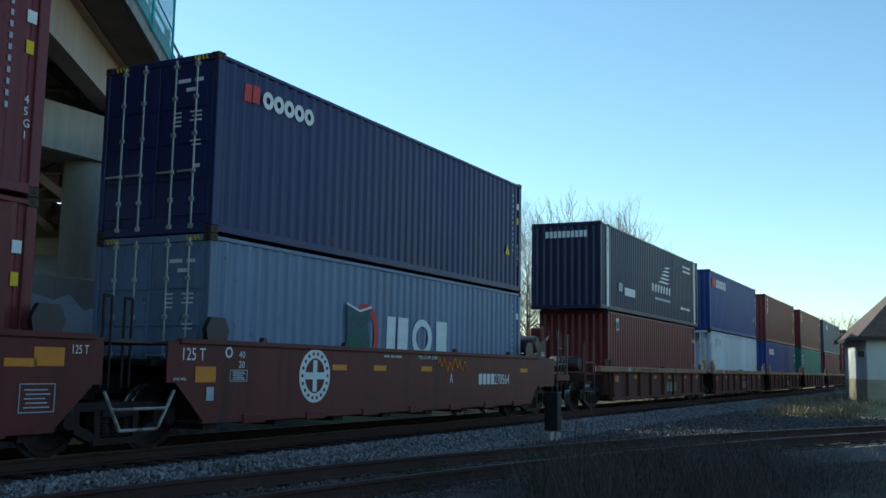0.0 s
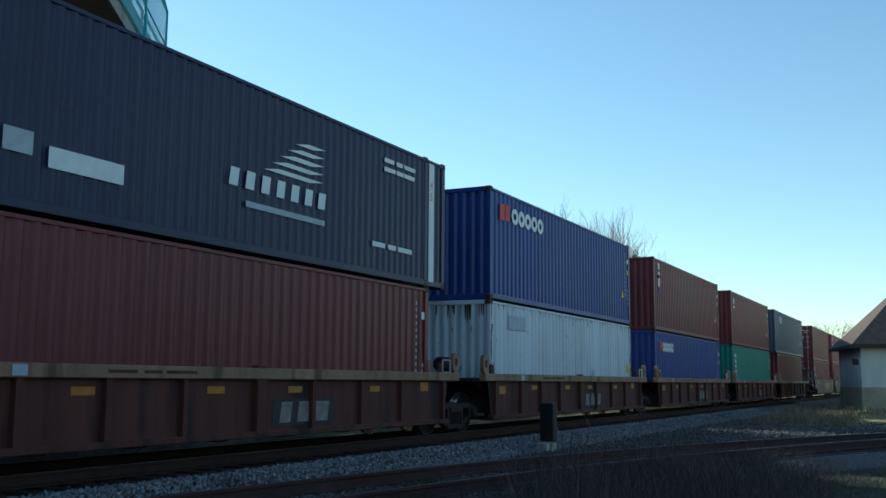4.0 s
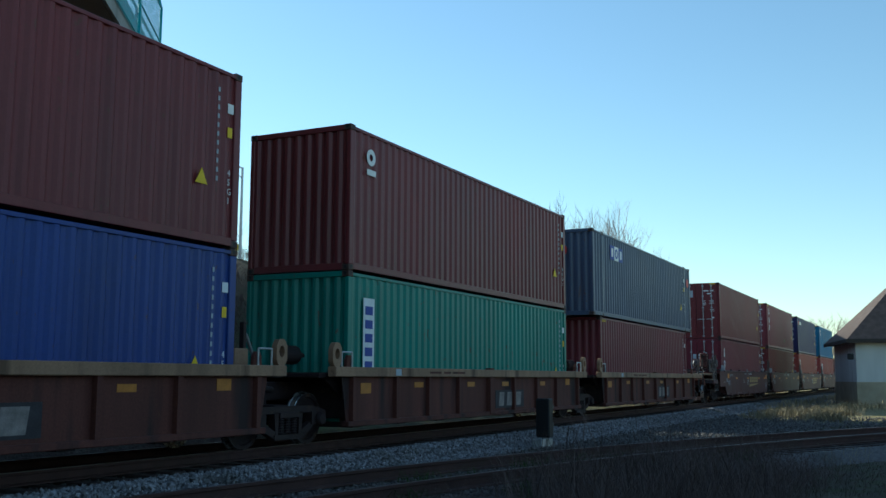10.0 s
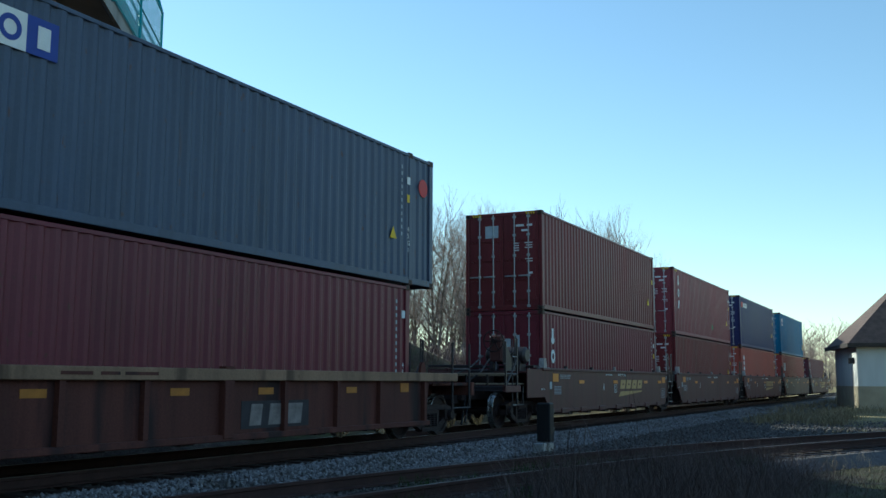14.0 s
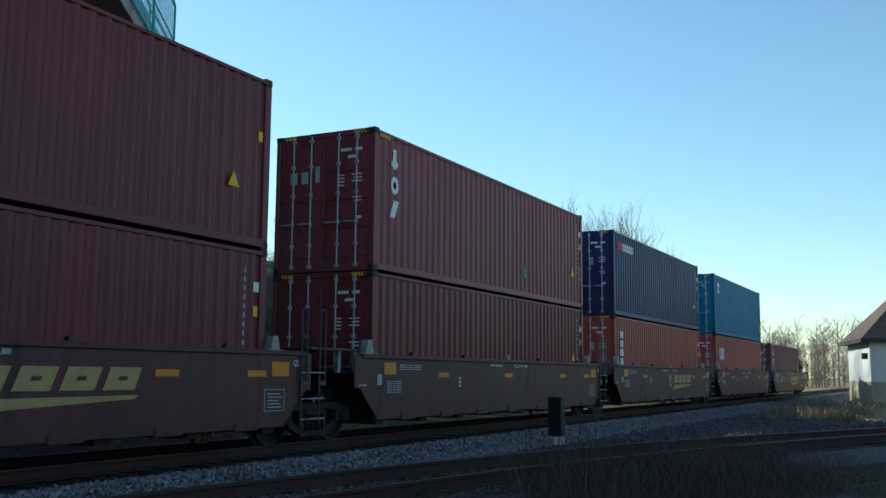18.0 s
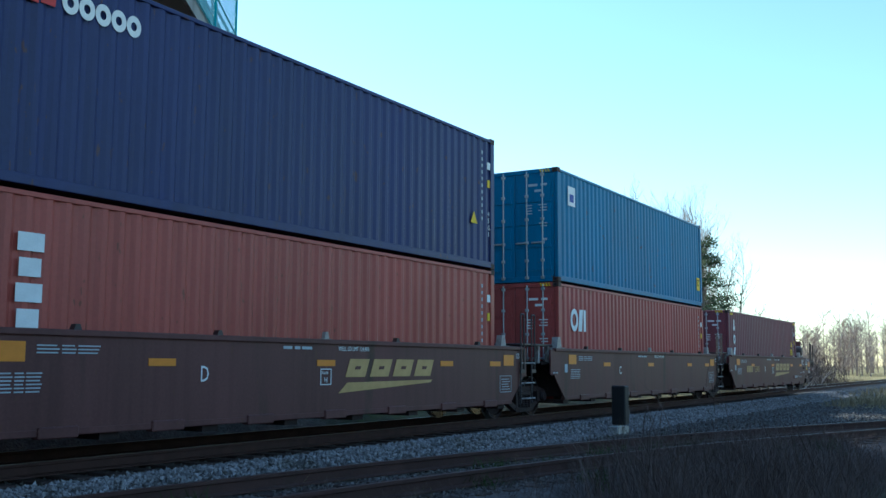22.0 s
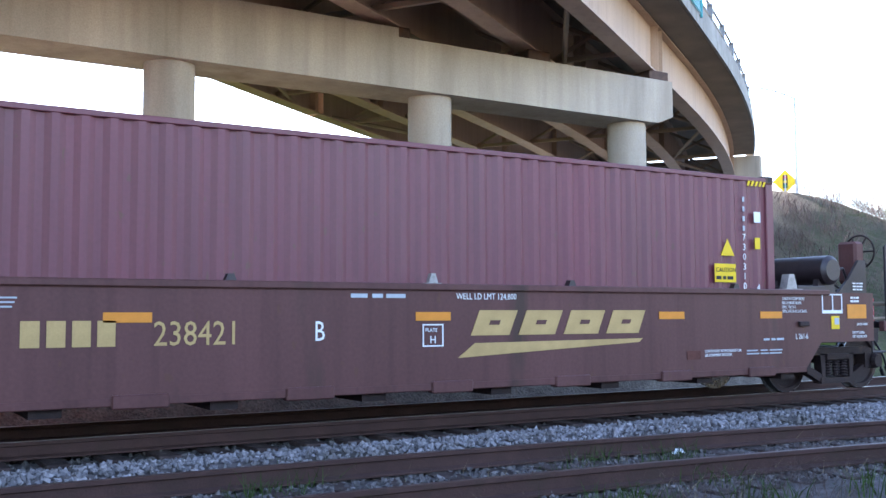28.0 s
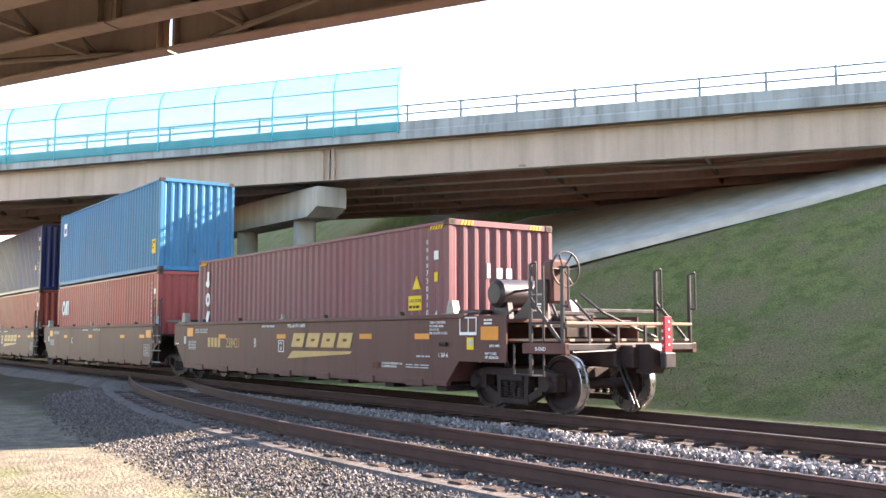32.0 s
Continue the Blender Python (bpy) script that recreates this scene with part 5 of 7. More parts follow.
part("emblem", g, M_REDMARK, c, m=Matrix.Translation((-7.052, -0.1, 2.2)))
disc("emblem_ring", c, 6.55, 2.2, 0.2, M_REDMARK, 0.0)
c = load(6, 0, container("dark maroon steel shipping container low in a well car", "maroon", doors=False))
end_marks(c, L40, 2.896, True, False); side_stripes(c, L40, 2.896, (-1,))
c = load(7, 1, container("brown steel container with faded dark emblem patch", "brown"))
door_marks(c, L40, 2.896); end_marks(c, L40, 2.896, False)
part("label", Mesh().box(-0.004, 0.002, 0, 0.42, 0, 0.36), M_GREY, c, m=Matrix.Translation((-L40, 0.15, 2.15)))


def stacked_emblem(c, x, z, h, horizontal=False):
    """Three plain white shapes one over another (a maker's word)."""
    plate("emblem", c, x + 0.09, z, 0.13, h, M_WHITE)
    plate("emblem", c, x + 0.02, z + h * 0.1, 0.25, 0.12, M_WHITE, y=SIDE_Y - 0.005)
    disc("emblem_ring", c, x + 0.17, z - h * 0.80, h * 0.44, M_WHITE, h * 0.20, sx=0.8)
    plate("emblem", c, x - 0.02, z - h * 2.4, 0.20, h * 0.85, M_WHITE, lean=0.16)


def end_emblem(c, x, s, y0=-0.5, k=1.0):
    """The same three shapes side by side on an end."""
    g = Mesh()
    for i in range(3):
        o = y0 + i * 0.28 * k
        g.box(-0.004, 0.004, o, o + (0.10 if i == 0 else 0.17) * k, 0, (0.34 if i == 0 else 0.24) * k)
    part("emblem", g, M_GREY, c, "white end emblem", m=Matrix.Translation((x, 0, 1.85)))


c = load(7, 0, container("dark maroon container with a stacked white emblem", "maroon"))
stacked_emblem(c, -5.55, 1.95, 0.45); end_emblem(c, -L40 - 0.002, -1); end_marks(c, L40, 2.896)
c = load(8, 1, container("plum-brown container with a stacked white emblem and green patch", "plum"))
stacked_emblem(c, -5.55, 2.15, 0.42); end_emblem(c, -L40 - 0.002, -1, 0.1); door_marks(c, L40, 2.896); end_marks(c, L40, 2.896)
plate("label", c, 1.45, 0.55, 0.2, 0.22, M_GREENMARK); side_stripes(c, L40, 2.896, (-1,))
c = load(8, 0, container("plain brown steel shipping container low in a well car", "brown"))
door_marks(c, L40, 2.896); end_marks(c, L40, 2.896, True, True, digits="7365883", tri=1.30)
c = load(9, 1, container("navy blue container with white rings and red emblem", "navy"))
ring_word(c, (-5.72, -5.25), (-5.19, -3.93), 2.25, 0.29); door_marks(c, L40, 2.896); end_marks(c, L40, 2.896)
c = load(9, 0, container("orange-red container with a vertical white emblem", "orange_red"))
for i in range(6):
    plate("emblem", c, -5.62 + 0.03 * (i % 2), 2.15 - i * 0.30, 0.36 - 0.06 * (i % 2), 0.22, M_WHITE)
door_marks(c, L40, 2.896); end_marks(c, L40, 2.896)
c = load(10, 1, container("teal blue rust-edged container with a small white emblem", "teal_blue"))
plate("emblem", c, -5.55, 2.0, 0.45, 0.5, M_WHITE); plate("emblem", c, -5.45, 2.1, 0.25, 0.2, M_BLUEMARK, SIDE_Y - 0.006); door_marks(c, L40, 2.896, M_GREY)
plate("label", c, 5.50, 0.55, 0.34, 0.44, M_YELLOW)
writing("caution_word", "CAUTION\n 9'6\"\n HIGH", 0.085, M_BLACK, c, 5.515, SIDE_Y - 0.005, 0.87, 0.78)
c = load(10, 0, container("red container with bold white block emblem", "red"))
disc("emblem_ring", c, -5.22, 1.98, 0.29, M_WHITE, 0.16, sx=0.8); plate("emblem", c, -4.96, 1.70, 0.22, 0.56, M_WHITE, lean=0.08); plate("emblem", c, -4.62, 1.70, 0.14, 0.56, M_WHITE)
door_marks(c, L40, 2.896); end_marks(c, L40, 2.896, digits="9308209")
c = load(11, 0, container("dark maroon container with a stacked white emblem and caution label", "dark_maroon", 12.192), -0.01)
stacked_emblem(c, -5.52, 2.12, 0.42); end_emblem(c, -6.096 - 0.002, -1, 0.1); end_emblem(c, 6.096 - 0.025, 1, -0.35, 0.8)
door_marks(c, 6.096, 2.896); end_marks(c, 6.096, 2.896, digits="7303107", shift=0.10, tri=1.66); far_stripes(c, 6.096, 2.896); side_stripes(c, 6.096, 2.896)
bars("print_block", c, 4.81, 1.31, 1, 0.36, 0.05, 0.08, M_BLACK, SIDE_Y - 0.005)
plate("caution_label", c, 4.78, 1.27, 0.44, 0.27, M_YELLOW)
writing("caution_word", "CAUTION", 0.092, M_BLACK, c, 4.80, SIDE_Y - 0.005, 1.42)


# ---- ground, tracks ----
GROUND_Z = -0.46


def ground_material():
    """Turf, bare soil, gravel drive, dry field and hill grass, laid out on the plan with ragged borders."""
    m = bpy.data.materials.new("ground_cover")
    m.use_nodes = True
    n, k = m.node_tree.nodes, m.node_tree.links
    b = n["Principled BSDF"]
    b.inputs["Roughness"].default_value, b.inputs["Specular IOR Level"].default_value = 0.95, 0.1
    co = n.new("ShaderNodeTexCoord").outputs["Object"]
    sep = n.new("ShaderNodeSeparateXYZ")
    k.new(co, sep.inputs[0])
    def noise_tex(s, d):
        t = n.new("ShaderNodeTexNoise")
        t.inputs["Scale"].default_value, t.inputs["Detail"].default_value = s, d
        k.new(co, t.inputs["Vector"])
        return t.outputs[0]
    rag, mid, fine, wide = noise_tex(0.55, 5), noise_tex(2.4, 5), noise_tex(22, 5), noise_tex(0.16, 3)
    def math_node(op, a, c):
        x = n.new("ShaderNodeMath")
        x.operation = op
        for sock, v in zip(x.inputs, (a, c)):
            if hasattr(v, "links"):
                k.new(v, sock)
            else:
                sock.default_value = v
        return x.outputs[0]
    def step(value, lo, hi, ragged=3.0):
        r = n.new("ShaderNodeMapRange")
        r.interpolation_type = "SMOOTHSTEP"
        k.new(math_node("ADD", value, math_node("MULTIPLY", math_node("SUBTRACT", rag, 0.5), ragged)), r.inputs[0])
        r.inputs[1].default_value, r.inputs[2].default_value = lo, hi
        return r.outputs[0]
    def mix(fac, a, c, mode="MIX"):
        x = n.new("ShaderNodeMix")
        x.data_type, x.blend_type = "RGBA", mode
        for sock, v in ((x.inputs[0], fac), (x.inputs[6], a), (x.inputs[7], c)):
            if hasattr(v, "links"):
                k.new(v, sock)
            else:
                sock.default_value = v if not isinstance(v, tuple) else (*v, 1)
        return x.outputs[2]
    def patch(tex, lo, hi):
        r = n.new("ShaderNodeMapRange")
        k.new(tex, r.inputs[0])
        r.inputs[1].default_value, r.inputs[2].default_value = lo, hi
        return r.outputs[0]
    X, Y = sep.outputs[0], sep.outputs[1]
    turf = mix(patch(mid, 0.42, 0.62), (0.062, 0.052, 0.042), (0.052, 0.058, 0.028))
    soil = mix(patch(mid, 0.4, 0.65), (0.065, 0.054, 0.044), (0.100, 0.084, 0.068))
    drive = mix(patch(mid, 0.38, 0.62), (0.185, 0.168, 0.132), (0.125, 0.11, 0.09))
    hill = mix(patch(rag, 0.45, 0.62), mix(patch(mid, 0.4, 0.6), (0.082, 0.098, 0.034), (0.118, 0.132, 0.048)), (0.135, 0.118, 0.062))
    hill = mix(math_node("MULTIPLY", patch(wide, 0.61, 0.67), math_node("SUBTRACT", 1.0, step(X, 16.0, 20.0))), hill, (0.19, 0.135, 0.095))
    hill = mix(step(X, 24.0, 30.0), hill, mix(patch(mid, 0.4, 0.6), (0.045, 0.052, 0.024), (0.072, 0.062, 0.040)))
    # weedy green, its colour darkened to offset the strong sun on this stretch
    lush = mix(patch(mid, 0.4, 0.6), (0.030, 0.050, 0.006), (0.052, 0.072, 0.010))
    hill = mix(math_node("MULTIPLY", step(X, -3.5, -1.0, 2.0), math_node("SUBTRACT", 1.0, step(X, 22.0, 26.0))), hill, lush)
    field = mix(patch(mid, 0.4, 0.6), (0.30, 0.235, 0.125), (0.20, 0.165, 0.08))
    col = mix(patch(rag, 0.48, 0.62), turf, soil)
    col = mix(math_node("MULTIPLY", math_node("SUBTRACT", 1.0, step(X, -5.5, -3.5)), math_node("SUBTRACT", 1.0, step(Y, 5.2, 6.4, 1.5))), col, mix(patch(wide, 0.60, 0.66), drive, (0.085, 0.10, 0.04)))
    gravel = mix(patch(fine, 0.35, 0.65), (0.065, 0.062, 0.060), (0.12, 0.118, 0.116))
    yard = math_node("MULTIPLY", math_node("MULTIPLY", step(X, 4.0, 8.0), step(math_node("ADD", Y, math_node("MULTIPLY", X, 0.10)), 7.6, 8.2, 0.8)), math_node("SUBTRACT", 1.0, step(Y, 10.5, 11.0, 0.5)))
    col = mix(yard, col, gravel)
    col = mix(math_node("MULTIPLY", step(X, 38.0, 46.0), math_node("SUBTRACT", 1.0, math_node("MULTIPLY", step(Y, 6.0, 7.0, 1.0), math_node("SUBTRACT", 1.0, step(Y, 13.5, 14.5, 1.0))))), col, field)
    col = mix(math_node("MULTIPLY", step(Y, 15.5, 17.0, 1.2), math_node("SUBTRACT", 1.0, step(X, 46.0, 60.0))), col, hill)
    verge = math_node("MULTIPLY", step(Y, 13.9, 14.3, 0.4), math_node("SUBTRACT", 1.0, step(Y, 16.4, 16.8, 0.5)))
    verge = math_node("MULTIPLY", verge, math_node("SUBTRACT", 1.0, step(X, -2.6, -1.0)))
    # dry pale grass, brightened further so the strip's sunshine sits in its colour
    col = mix(verge, col, mix(patch(mid, 0.42, 0.6), (0.34, 0.32, 0.13), (0.24, 0.25, 0.07)))
    foot = math_node("MULTIPLY", math_node("MULTIPLY", step(X, -2.4, -1.2, 0.8), math_node("SUBTRACT", 1.0, step(X, 20.0, 22.0))), math_node("MULTIPLY", step(Y, 13.9, 14.3, 0.4), math_node("SUBTRACT", 1.0, step(Y, 16.4, 16.8, 0.5))))
    col = mix(foot, col, mix(patch(mid, 0.4, 0.6), (0.17, 0.145, 0.12), (0.12, 0.10, 0.085)))
    heap = math_node("MULTIPLY", math_node("MULTIPLY", step(X, -4.4, -3.4, 1.0), math_node("SUBTRACT", 1.0, step(X, -0.8, 0.0, 0.4))), math_node("MULTIPLY", step(Y, 16.5, 16.9, 0.4), math_node("SUBTRACT", 1.0, step(Y, 17.7, 18.1, 0.4))))
    col = mix(heap, col, mix(patch(mid, 0.4, 0.6), (0.20, 0.165, 0.135), (0.14, 0.115, 0.095)))
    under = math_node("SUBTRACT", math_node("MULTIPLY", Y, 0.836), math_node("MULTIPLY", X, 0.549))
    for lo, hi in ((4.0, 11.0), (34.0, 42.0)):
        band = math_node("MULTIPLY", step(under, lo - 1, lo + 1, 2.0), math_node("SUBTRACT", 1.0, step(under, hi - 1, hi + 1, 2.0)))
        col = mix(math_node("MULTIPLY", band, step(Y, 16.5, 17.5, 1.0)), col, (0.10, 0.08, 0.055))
    col = mix(1.0, col, mix(patch(fine, 0.3, 0.7), (0.62, 0.62, 0.62), (1.35, 1.35, 1.35)), "MULTIPLY")
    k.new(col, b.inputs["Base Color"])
    bp = n.new("ShaderNodeBump")
    bp.inputs["Strength"].default_value, bp.inputs["Distance"].default_value = 0.9, 0.05
    k.new(fine, bp.inputs["Height"])
    k.new(bp.outputs[0], b.inputs["Normal"])
    return m


M_GROUND = ground_material()


def siding_y(x):
    """Centre line of the near track, which leaves the main one at x = -32 and swings away beyond x = 2."""
    if x < -8:
        return 7.2 + 0.0071 * (x + 8) ** 2
    return 7.2 - 0.0095 * max(0.0, x - 2.0) ** 2


def crest(x):
    """Height of the bank's top over the rails."""
    return float(np.interp(x, [-80, -36, -24, -19, -14, -4, 4, 13, 30, 44, 60, 75], [11.5, 12.0, 11.7, 9.4, 8.4, 8.3, 7.3, 6.8, 7.4, 7.3, 1.5, GROUND_Z]))


def paving_height(y):
    """Sloping paving under the far bridge, falling towards the track."""
    return float(np.interp(y, [16.8, 19.2, 30.1], [GROUND_Z, 2.45, 6.86]))


def ground_height(x, y):
    h = GROUND_Z
    if y > 16.4:
        f = min(1.0, max(0.0, (y - 16.7) / 16.3))
        f = 0.75 * f + 0.25 * f * f * (3 - 2 * f)
        steep = (crest(x) - GROUND_Z) * f
        # behind the crash wall the soil is held up, and rises more gently
        held = float(np.interp(x, [-1.3, 0.5, 20, 26], [0, 1, 1, 0])) * min(1.0, max(0.0, (y - 16.5) / 0.9))
        back = min(1.0, max(0.0, (y - 17.4) / 18.0))
        h += steep * (1 - held) + held * (3.0 + (crest(x) - 2.6) * back)
    elif y < -8:
        # unseen bank behind the camera, added to block low skylight from the train
        f = min(1.0, (-8 - y) / 18)
        h += 6.0 * f * f * (3 - 2 * f)
    along, across = 0.8358 * x + 0.549 * y, 0.8358 * y - 0.549 * x
    if across > 31.6 and along < 4.6 and y > 16.2:
        h = min(h, paving_height(y) - 0.3) if across < 44.6 else max(h, paving_height(y) + max(0.0, y - 30.0) * 0.2)
    if along > 26 and 4.6 < across < 20.2 and y > 17.6 and along < 44.4:
        h = min(h, max(2.7, 3.0 + (along - 35.4) * 0.362) - 0.2)
    mound = 0.70 * math.exp(-((x + 1.0) / 1.7) ** 2 - ((y - 17.7) / 0.8) ** 2)
    return h + mound + 0.05 * noise.noise((x * 0.35, y * 0.35, 0)) + (0.22 * noise.noise((x * 0.16, y * 0.16, 4)) if y > 18.5 else 0)


def grid_patch(name, xs, ys, height, material):
    vs = [(x, y, height(x, y)) for x in xs for y in ys]
    n = len(ys)
    fs = [(i * n + j, (i + 1) * n + j, (i + 1) * n + j + 1, i * n + j + 1) for i in range(len(xs) - 1) for j in range(n - 1)]
    g = Mesh().add(vs, fs)
    return part(name, g.data(name, True), material)


far = [-2500, -900, -400, -220]
xs = far + list(np.arange(-120, 91, 1.2)) + [150, 220, 400, 900, 2500]
ys = [-2500, -900, -400, -150, -60, -30] + list(np.arange(-16, 61, 1.0)) + [80, 120, 200, 400, 900, 2500]
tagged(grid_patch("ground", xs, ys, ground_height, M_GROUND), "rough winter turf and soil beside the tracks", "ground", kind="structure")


def sweep(name, line, profile, material, parent=None, label=""):
    """Draw a (y, z) profile along a line of (x, y) points."""
    vs, fs, n = [], [], len(profile)
    for i, (x, y) in enumerate(line):
        x1, y1 = line[min(i + 1, len(line) - 1)]
        x0, y0 = line[max(i - 1, 0)]
        d = math.hypot(x1 - x0, y1 - y0)
        nx, ny = -(y1 - y0) / d, (x1 - x0) / d
        vs += [(x + nx * p, y + ny * p, q) for p, q in profile]
    for i in range(len(line) - 1):
        fs += [(i * n + j, (i + 1) * n + j, (i + 1) * n + (j + 1) % n, i * n + (j + 1) % n) for j in range(n)]
    fs += [tuple(range(n))[::-1], tuple(range((len(line) - 1) * n, len(line) * n))]
    return part(name, Mesh().add(vs, fs), material, parent, label)


M_RUSTHEAD = mat("dull_rail_head", (0.10, 0.062, 0.052), 0.5, 0.5, 0.25, 5, 90, 0.05)
RAIL_PROFILE = [(-0.068, -0.172), (0.068, -0.172), (0.068, -0.155), (0.010, -0.135), (0.010, -0.045), (0.037, -0.035), (0.037, -0.002), (0.030, 0.0), (-0.030, 0.0), (-0.037, -0.002), (-0.037, -0.035), (-0.010, -0.045), (-0.010, -0.135), (-0.068, -0.155)]
HEAD = [(-0.028, -0.001), (0.028, -0.001), (0.028, 0.003), (-0.028, 0.003)]


def track(name, label, line, drop, shoulder, head):
    t = thing(name, label, "railway track", kind="structure")
    t.location.z = drop
    for s in (-0.7525, 0.7525):
        off = []
        for i, (x, y) in enumerate(line):
            x1, y1 = line[min(i + 1, len(line) - 1)]
            x0, y0 = line[max(i - 1, 0)]
            d = math.hypot(x1 - x0, y1 - y0)
            off.append((x - (y1 - y0) / d * s, y + (x1 - x0) / d * s))
        sweep("rail", off, RAIL_PROFILE, M_RAIL, t)
        sweep("rail_head", off, HEAD, head, t, "worn running surface")
    far = shoulder + (0.7 if drop == 0.0 else 0.0)
    fill = -0.225 if drop == 0.0 else -0.205
    sweep("ballast_bed", line, [(-shoulder - 0.75, GROUND_Z - 0.15), (far + 0.6, GROUND_Z - 0.15), (far, fill), (-shoulder, fill)], M_BED, t)
    return t


MAIN = [(float(x), TRACK_Y + bow(float(x))) for x in np.concatenate([np.linspace(-400, -10, 40), np.linspace(-9, 1, 11), np.linspace(10, 600, 60)])]
SIDE = [(float(x), siding_y(float(x))) for x in np.concatenate([np.linspace(-31.0, 0, 32), np.linspace(1, 42, 42)])]
main_track = track("main_track", "main line track with shiny rails on grey ballast", MAIN, 0.0, 1.75, M_RAILTOP)
side_track = track("siding_track", "rusty siding track half buried in dirt and weeds", SIDE, -0.03, 1.45, M_RUSTHEAD)

tie = kept("tie", lambda: Mesh().box(-0.115, 0.115, -1.30, 1.30, -0.36, -0.172, 0.012))
for owner, line, x0, n in ((main_track, None, -40.0, 170), (side_track, "s", -26.0, 112)):
    for i in range(n):
        x = x0 + i * 0.53
        y = TRACK_Y + bow(x) if line is None else siding_y(x)
        turn = random.uniform(-1.0, 1.0) + (math.degrees(math.atan2(bow(x + 1) - bow(x - 1), 2)) if line is None else math.degrees(math.atan2(siding_y(x + 0.1) - siding_y(x - 0.1), 0.2)))
        part("tie", tie, M_TIE, owner, m=pose(x, y + random.uniform(-0.04, 0.04), random.uniform(-0.012, 0.004) - (0 if line is None else 0.01), 0, 0, turn))

# ---- road bridges, running at 33.3 degrees to the track ----
BR = radians(33.3)
ALONG, ACROSS = Vector((math.cos(BR), math.sin(BR), 0)), Vector((-math.sin(BR), math.cos(BR), 0))


def bridge_pose(across):
    return Matrix.Translation(ACROSS * across) @ Matrix.Rotation(BR, 4, "Z")


def bridge(name, label, near, width, x0, x1, soffit, depth, piers, n_girders, fence, x_end, over, bend, flare=0.0):
    """near: distance across of its near edge; x along the road. soffit: underside of the girders; bend: the road's sideways swing."""
    b = thing(name, label, "road bridge", bridge_pose(near), kind="structure")
    top = soffit + depth
    def along(a, c2):
        return [a] + [x for x in np.arange(math.ceil(a / 2) * 2, c2, 2.0) if x > a + 0.2 and x < c2 - 0.2] + [c2]
    def spread(x, y):
        return bend(x) + flare * (y - over) / (width - 2 * over) * min(1.0, max(0.0, (x - 8.0) / 17.0))
    def box(g, a, c2, y0, y1, z0, z1, swing=bend):
        return g.loft([(y0, z0), (y1, z0), (y1, z1), (y0, z1)], along(a, c2), swing)
    part("deck_slab", box(Mesh(), x0, x1, 0.08, width - 0.08, top + 0.02, top + 0.24), M_DECKUNDER, b)
    gy = np.linspace(over, width - over, n_girders)
    spans = sorted([x0] + piers + [x1])
    for a, c2 in zip(spans, spans[1:]):
        a, c2 = a + 0.03, c2 - 0.03
        stiff = np.linspace(a + 0.2, c2 - 0.2, max(3, int((c2 - a) / 6)))
        for i, y in enumerate(gy):
            def swing(x, y=y):
                return spread(x, y)
            g = box(Mesh(), a, c2, y - 0.01, y + 0.01, soffit + 0.04, top - 0.03, swing)
            box(g, a, c2, y - 0.21, y + 0.21, soffit, soffit + 0.04, swing)
            box(g, a, c2, y - 0.18, y + 0.18, top - 0.03, top, swing)
            for x in stiff:
                inward = 1 if i == 0 else -1
                edge = i in (0, n_girders - 1) and x not in (stiff[0], stiff[-1])
                g.box(x - 0.012, x + 0.012, y + swing(x) + (0.01 if inward > 0 or not edge else -0.18), y + swing(x) + (0.18 if inward > 0 or not edge else -0.01), soffit + 0.04, top - 0.03)
                if not edge:
                    g.box(x - 0.012, x + 0.012, y + swing(x) - 0.18, y + swing(x) - 0.01, soffit + 0.04, top - 0.03)
            part("girder", g, M_GIRDER, b)
        for x in np.linspace(a + 2.0, c2 - 2.0, max(2, int((c2 - a) / 5.0))):
            for ya, yb in zip(gy, gy[1:]):
                g = Mesh()
                pa, pb = ya + spread(x, ya), yb + spread(x, yb)
                for za, zb in ((soffit + 0.15, top - 0.15), (top - 0.15, soffit + 0.15)):
                    g.tube((x, pa, za), (x, pb, zb), 0.05, seg=6)
                g.box(x - 0.05, x + 0.05, pa, pb, soffit + 0.10, soffit + 0.20)
                part("cross_brace", g, M_BEIGE, b)
        for ya, yb in ((gy[0], gy[1]), (gy[-2], gy[-1])):
            cuts = np.linspace(a + 1.0, c2 - 1.0, max(3, int((c2 - a) / 5)))
            for j, (p, q) in enumerate(zip(cuts, cuts[1:])):
                u, v = (ya, yb) if j % 2 else (yb, ya)
                part("wind_brace", Mesh().tube((p, u + spread(p, u), soffit + 0.12), (q, v + spread(q, v), soffit + 0.12), 0.06, seg=6), M_BEIGE, b)
    for o, y in ((-1, 0.0), (1, width)):
        g = Mesh().loft([(y - o * 0.34, top + 0.10), (y, top + 0.02), (y, top + 0.30), (y - o * 0.04, top + 0.36), (y - o * 0.04, top + 0.68), (y - o * 0.34, top + 0.68)], along(x0, x_end), bend)
        part("parapet", g, M_CONC2, b, "weathered concrete parapet")
        post = kept("rail_post", lambda: Mesh().prism([(-0.05, 0), (0.05, 0), (0.035, 0.64), (-0.035, 0.64)], "y", -0.07, 0.07))
        for x in np.arange(x_end - 0.3, max(x0, -62), -2.05):
            part("rail_post", post, M_ALU, b, m=Matrix.Translation((x, y + bend(x) - o * 0.18, top + 0.68)))
        for z in (0.30, 0.60):
            xs = along(max(x0, -63), x_end)
            g = Mesh()
            for p, q in zip(xs, xs[1:]):
                g.tube((p, bend(p), 0), (q, bend(q), 0), 0.035, seg=8)
            part("hand_rail", g, M_ALU, b, m=Matrix.Translation((0, y - o * 0.18, top + 0.68 + z)), smooth=True)
        f0, f1 = fence
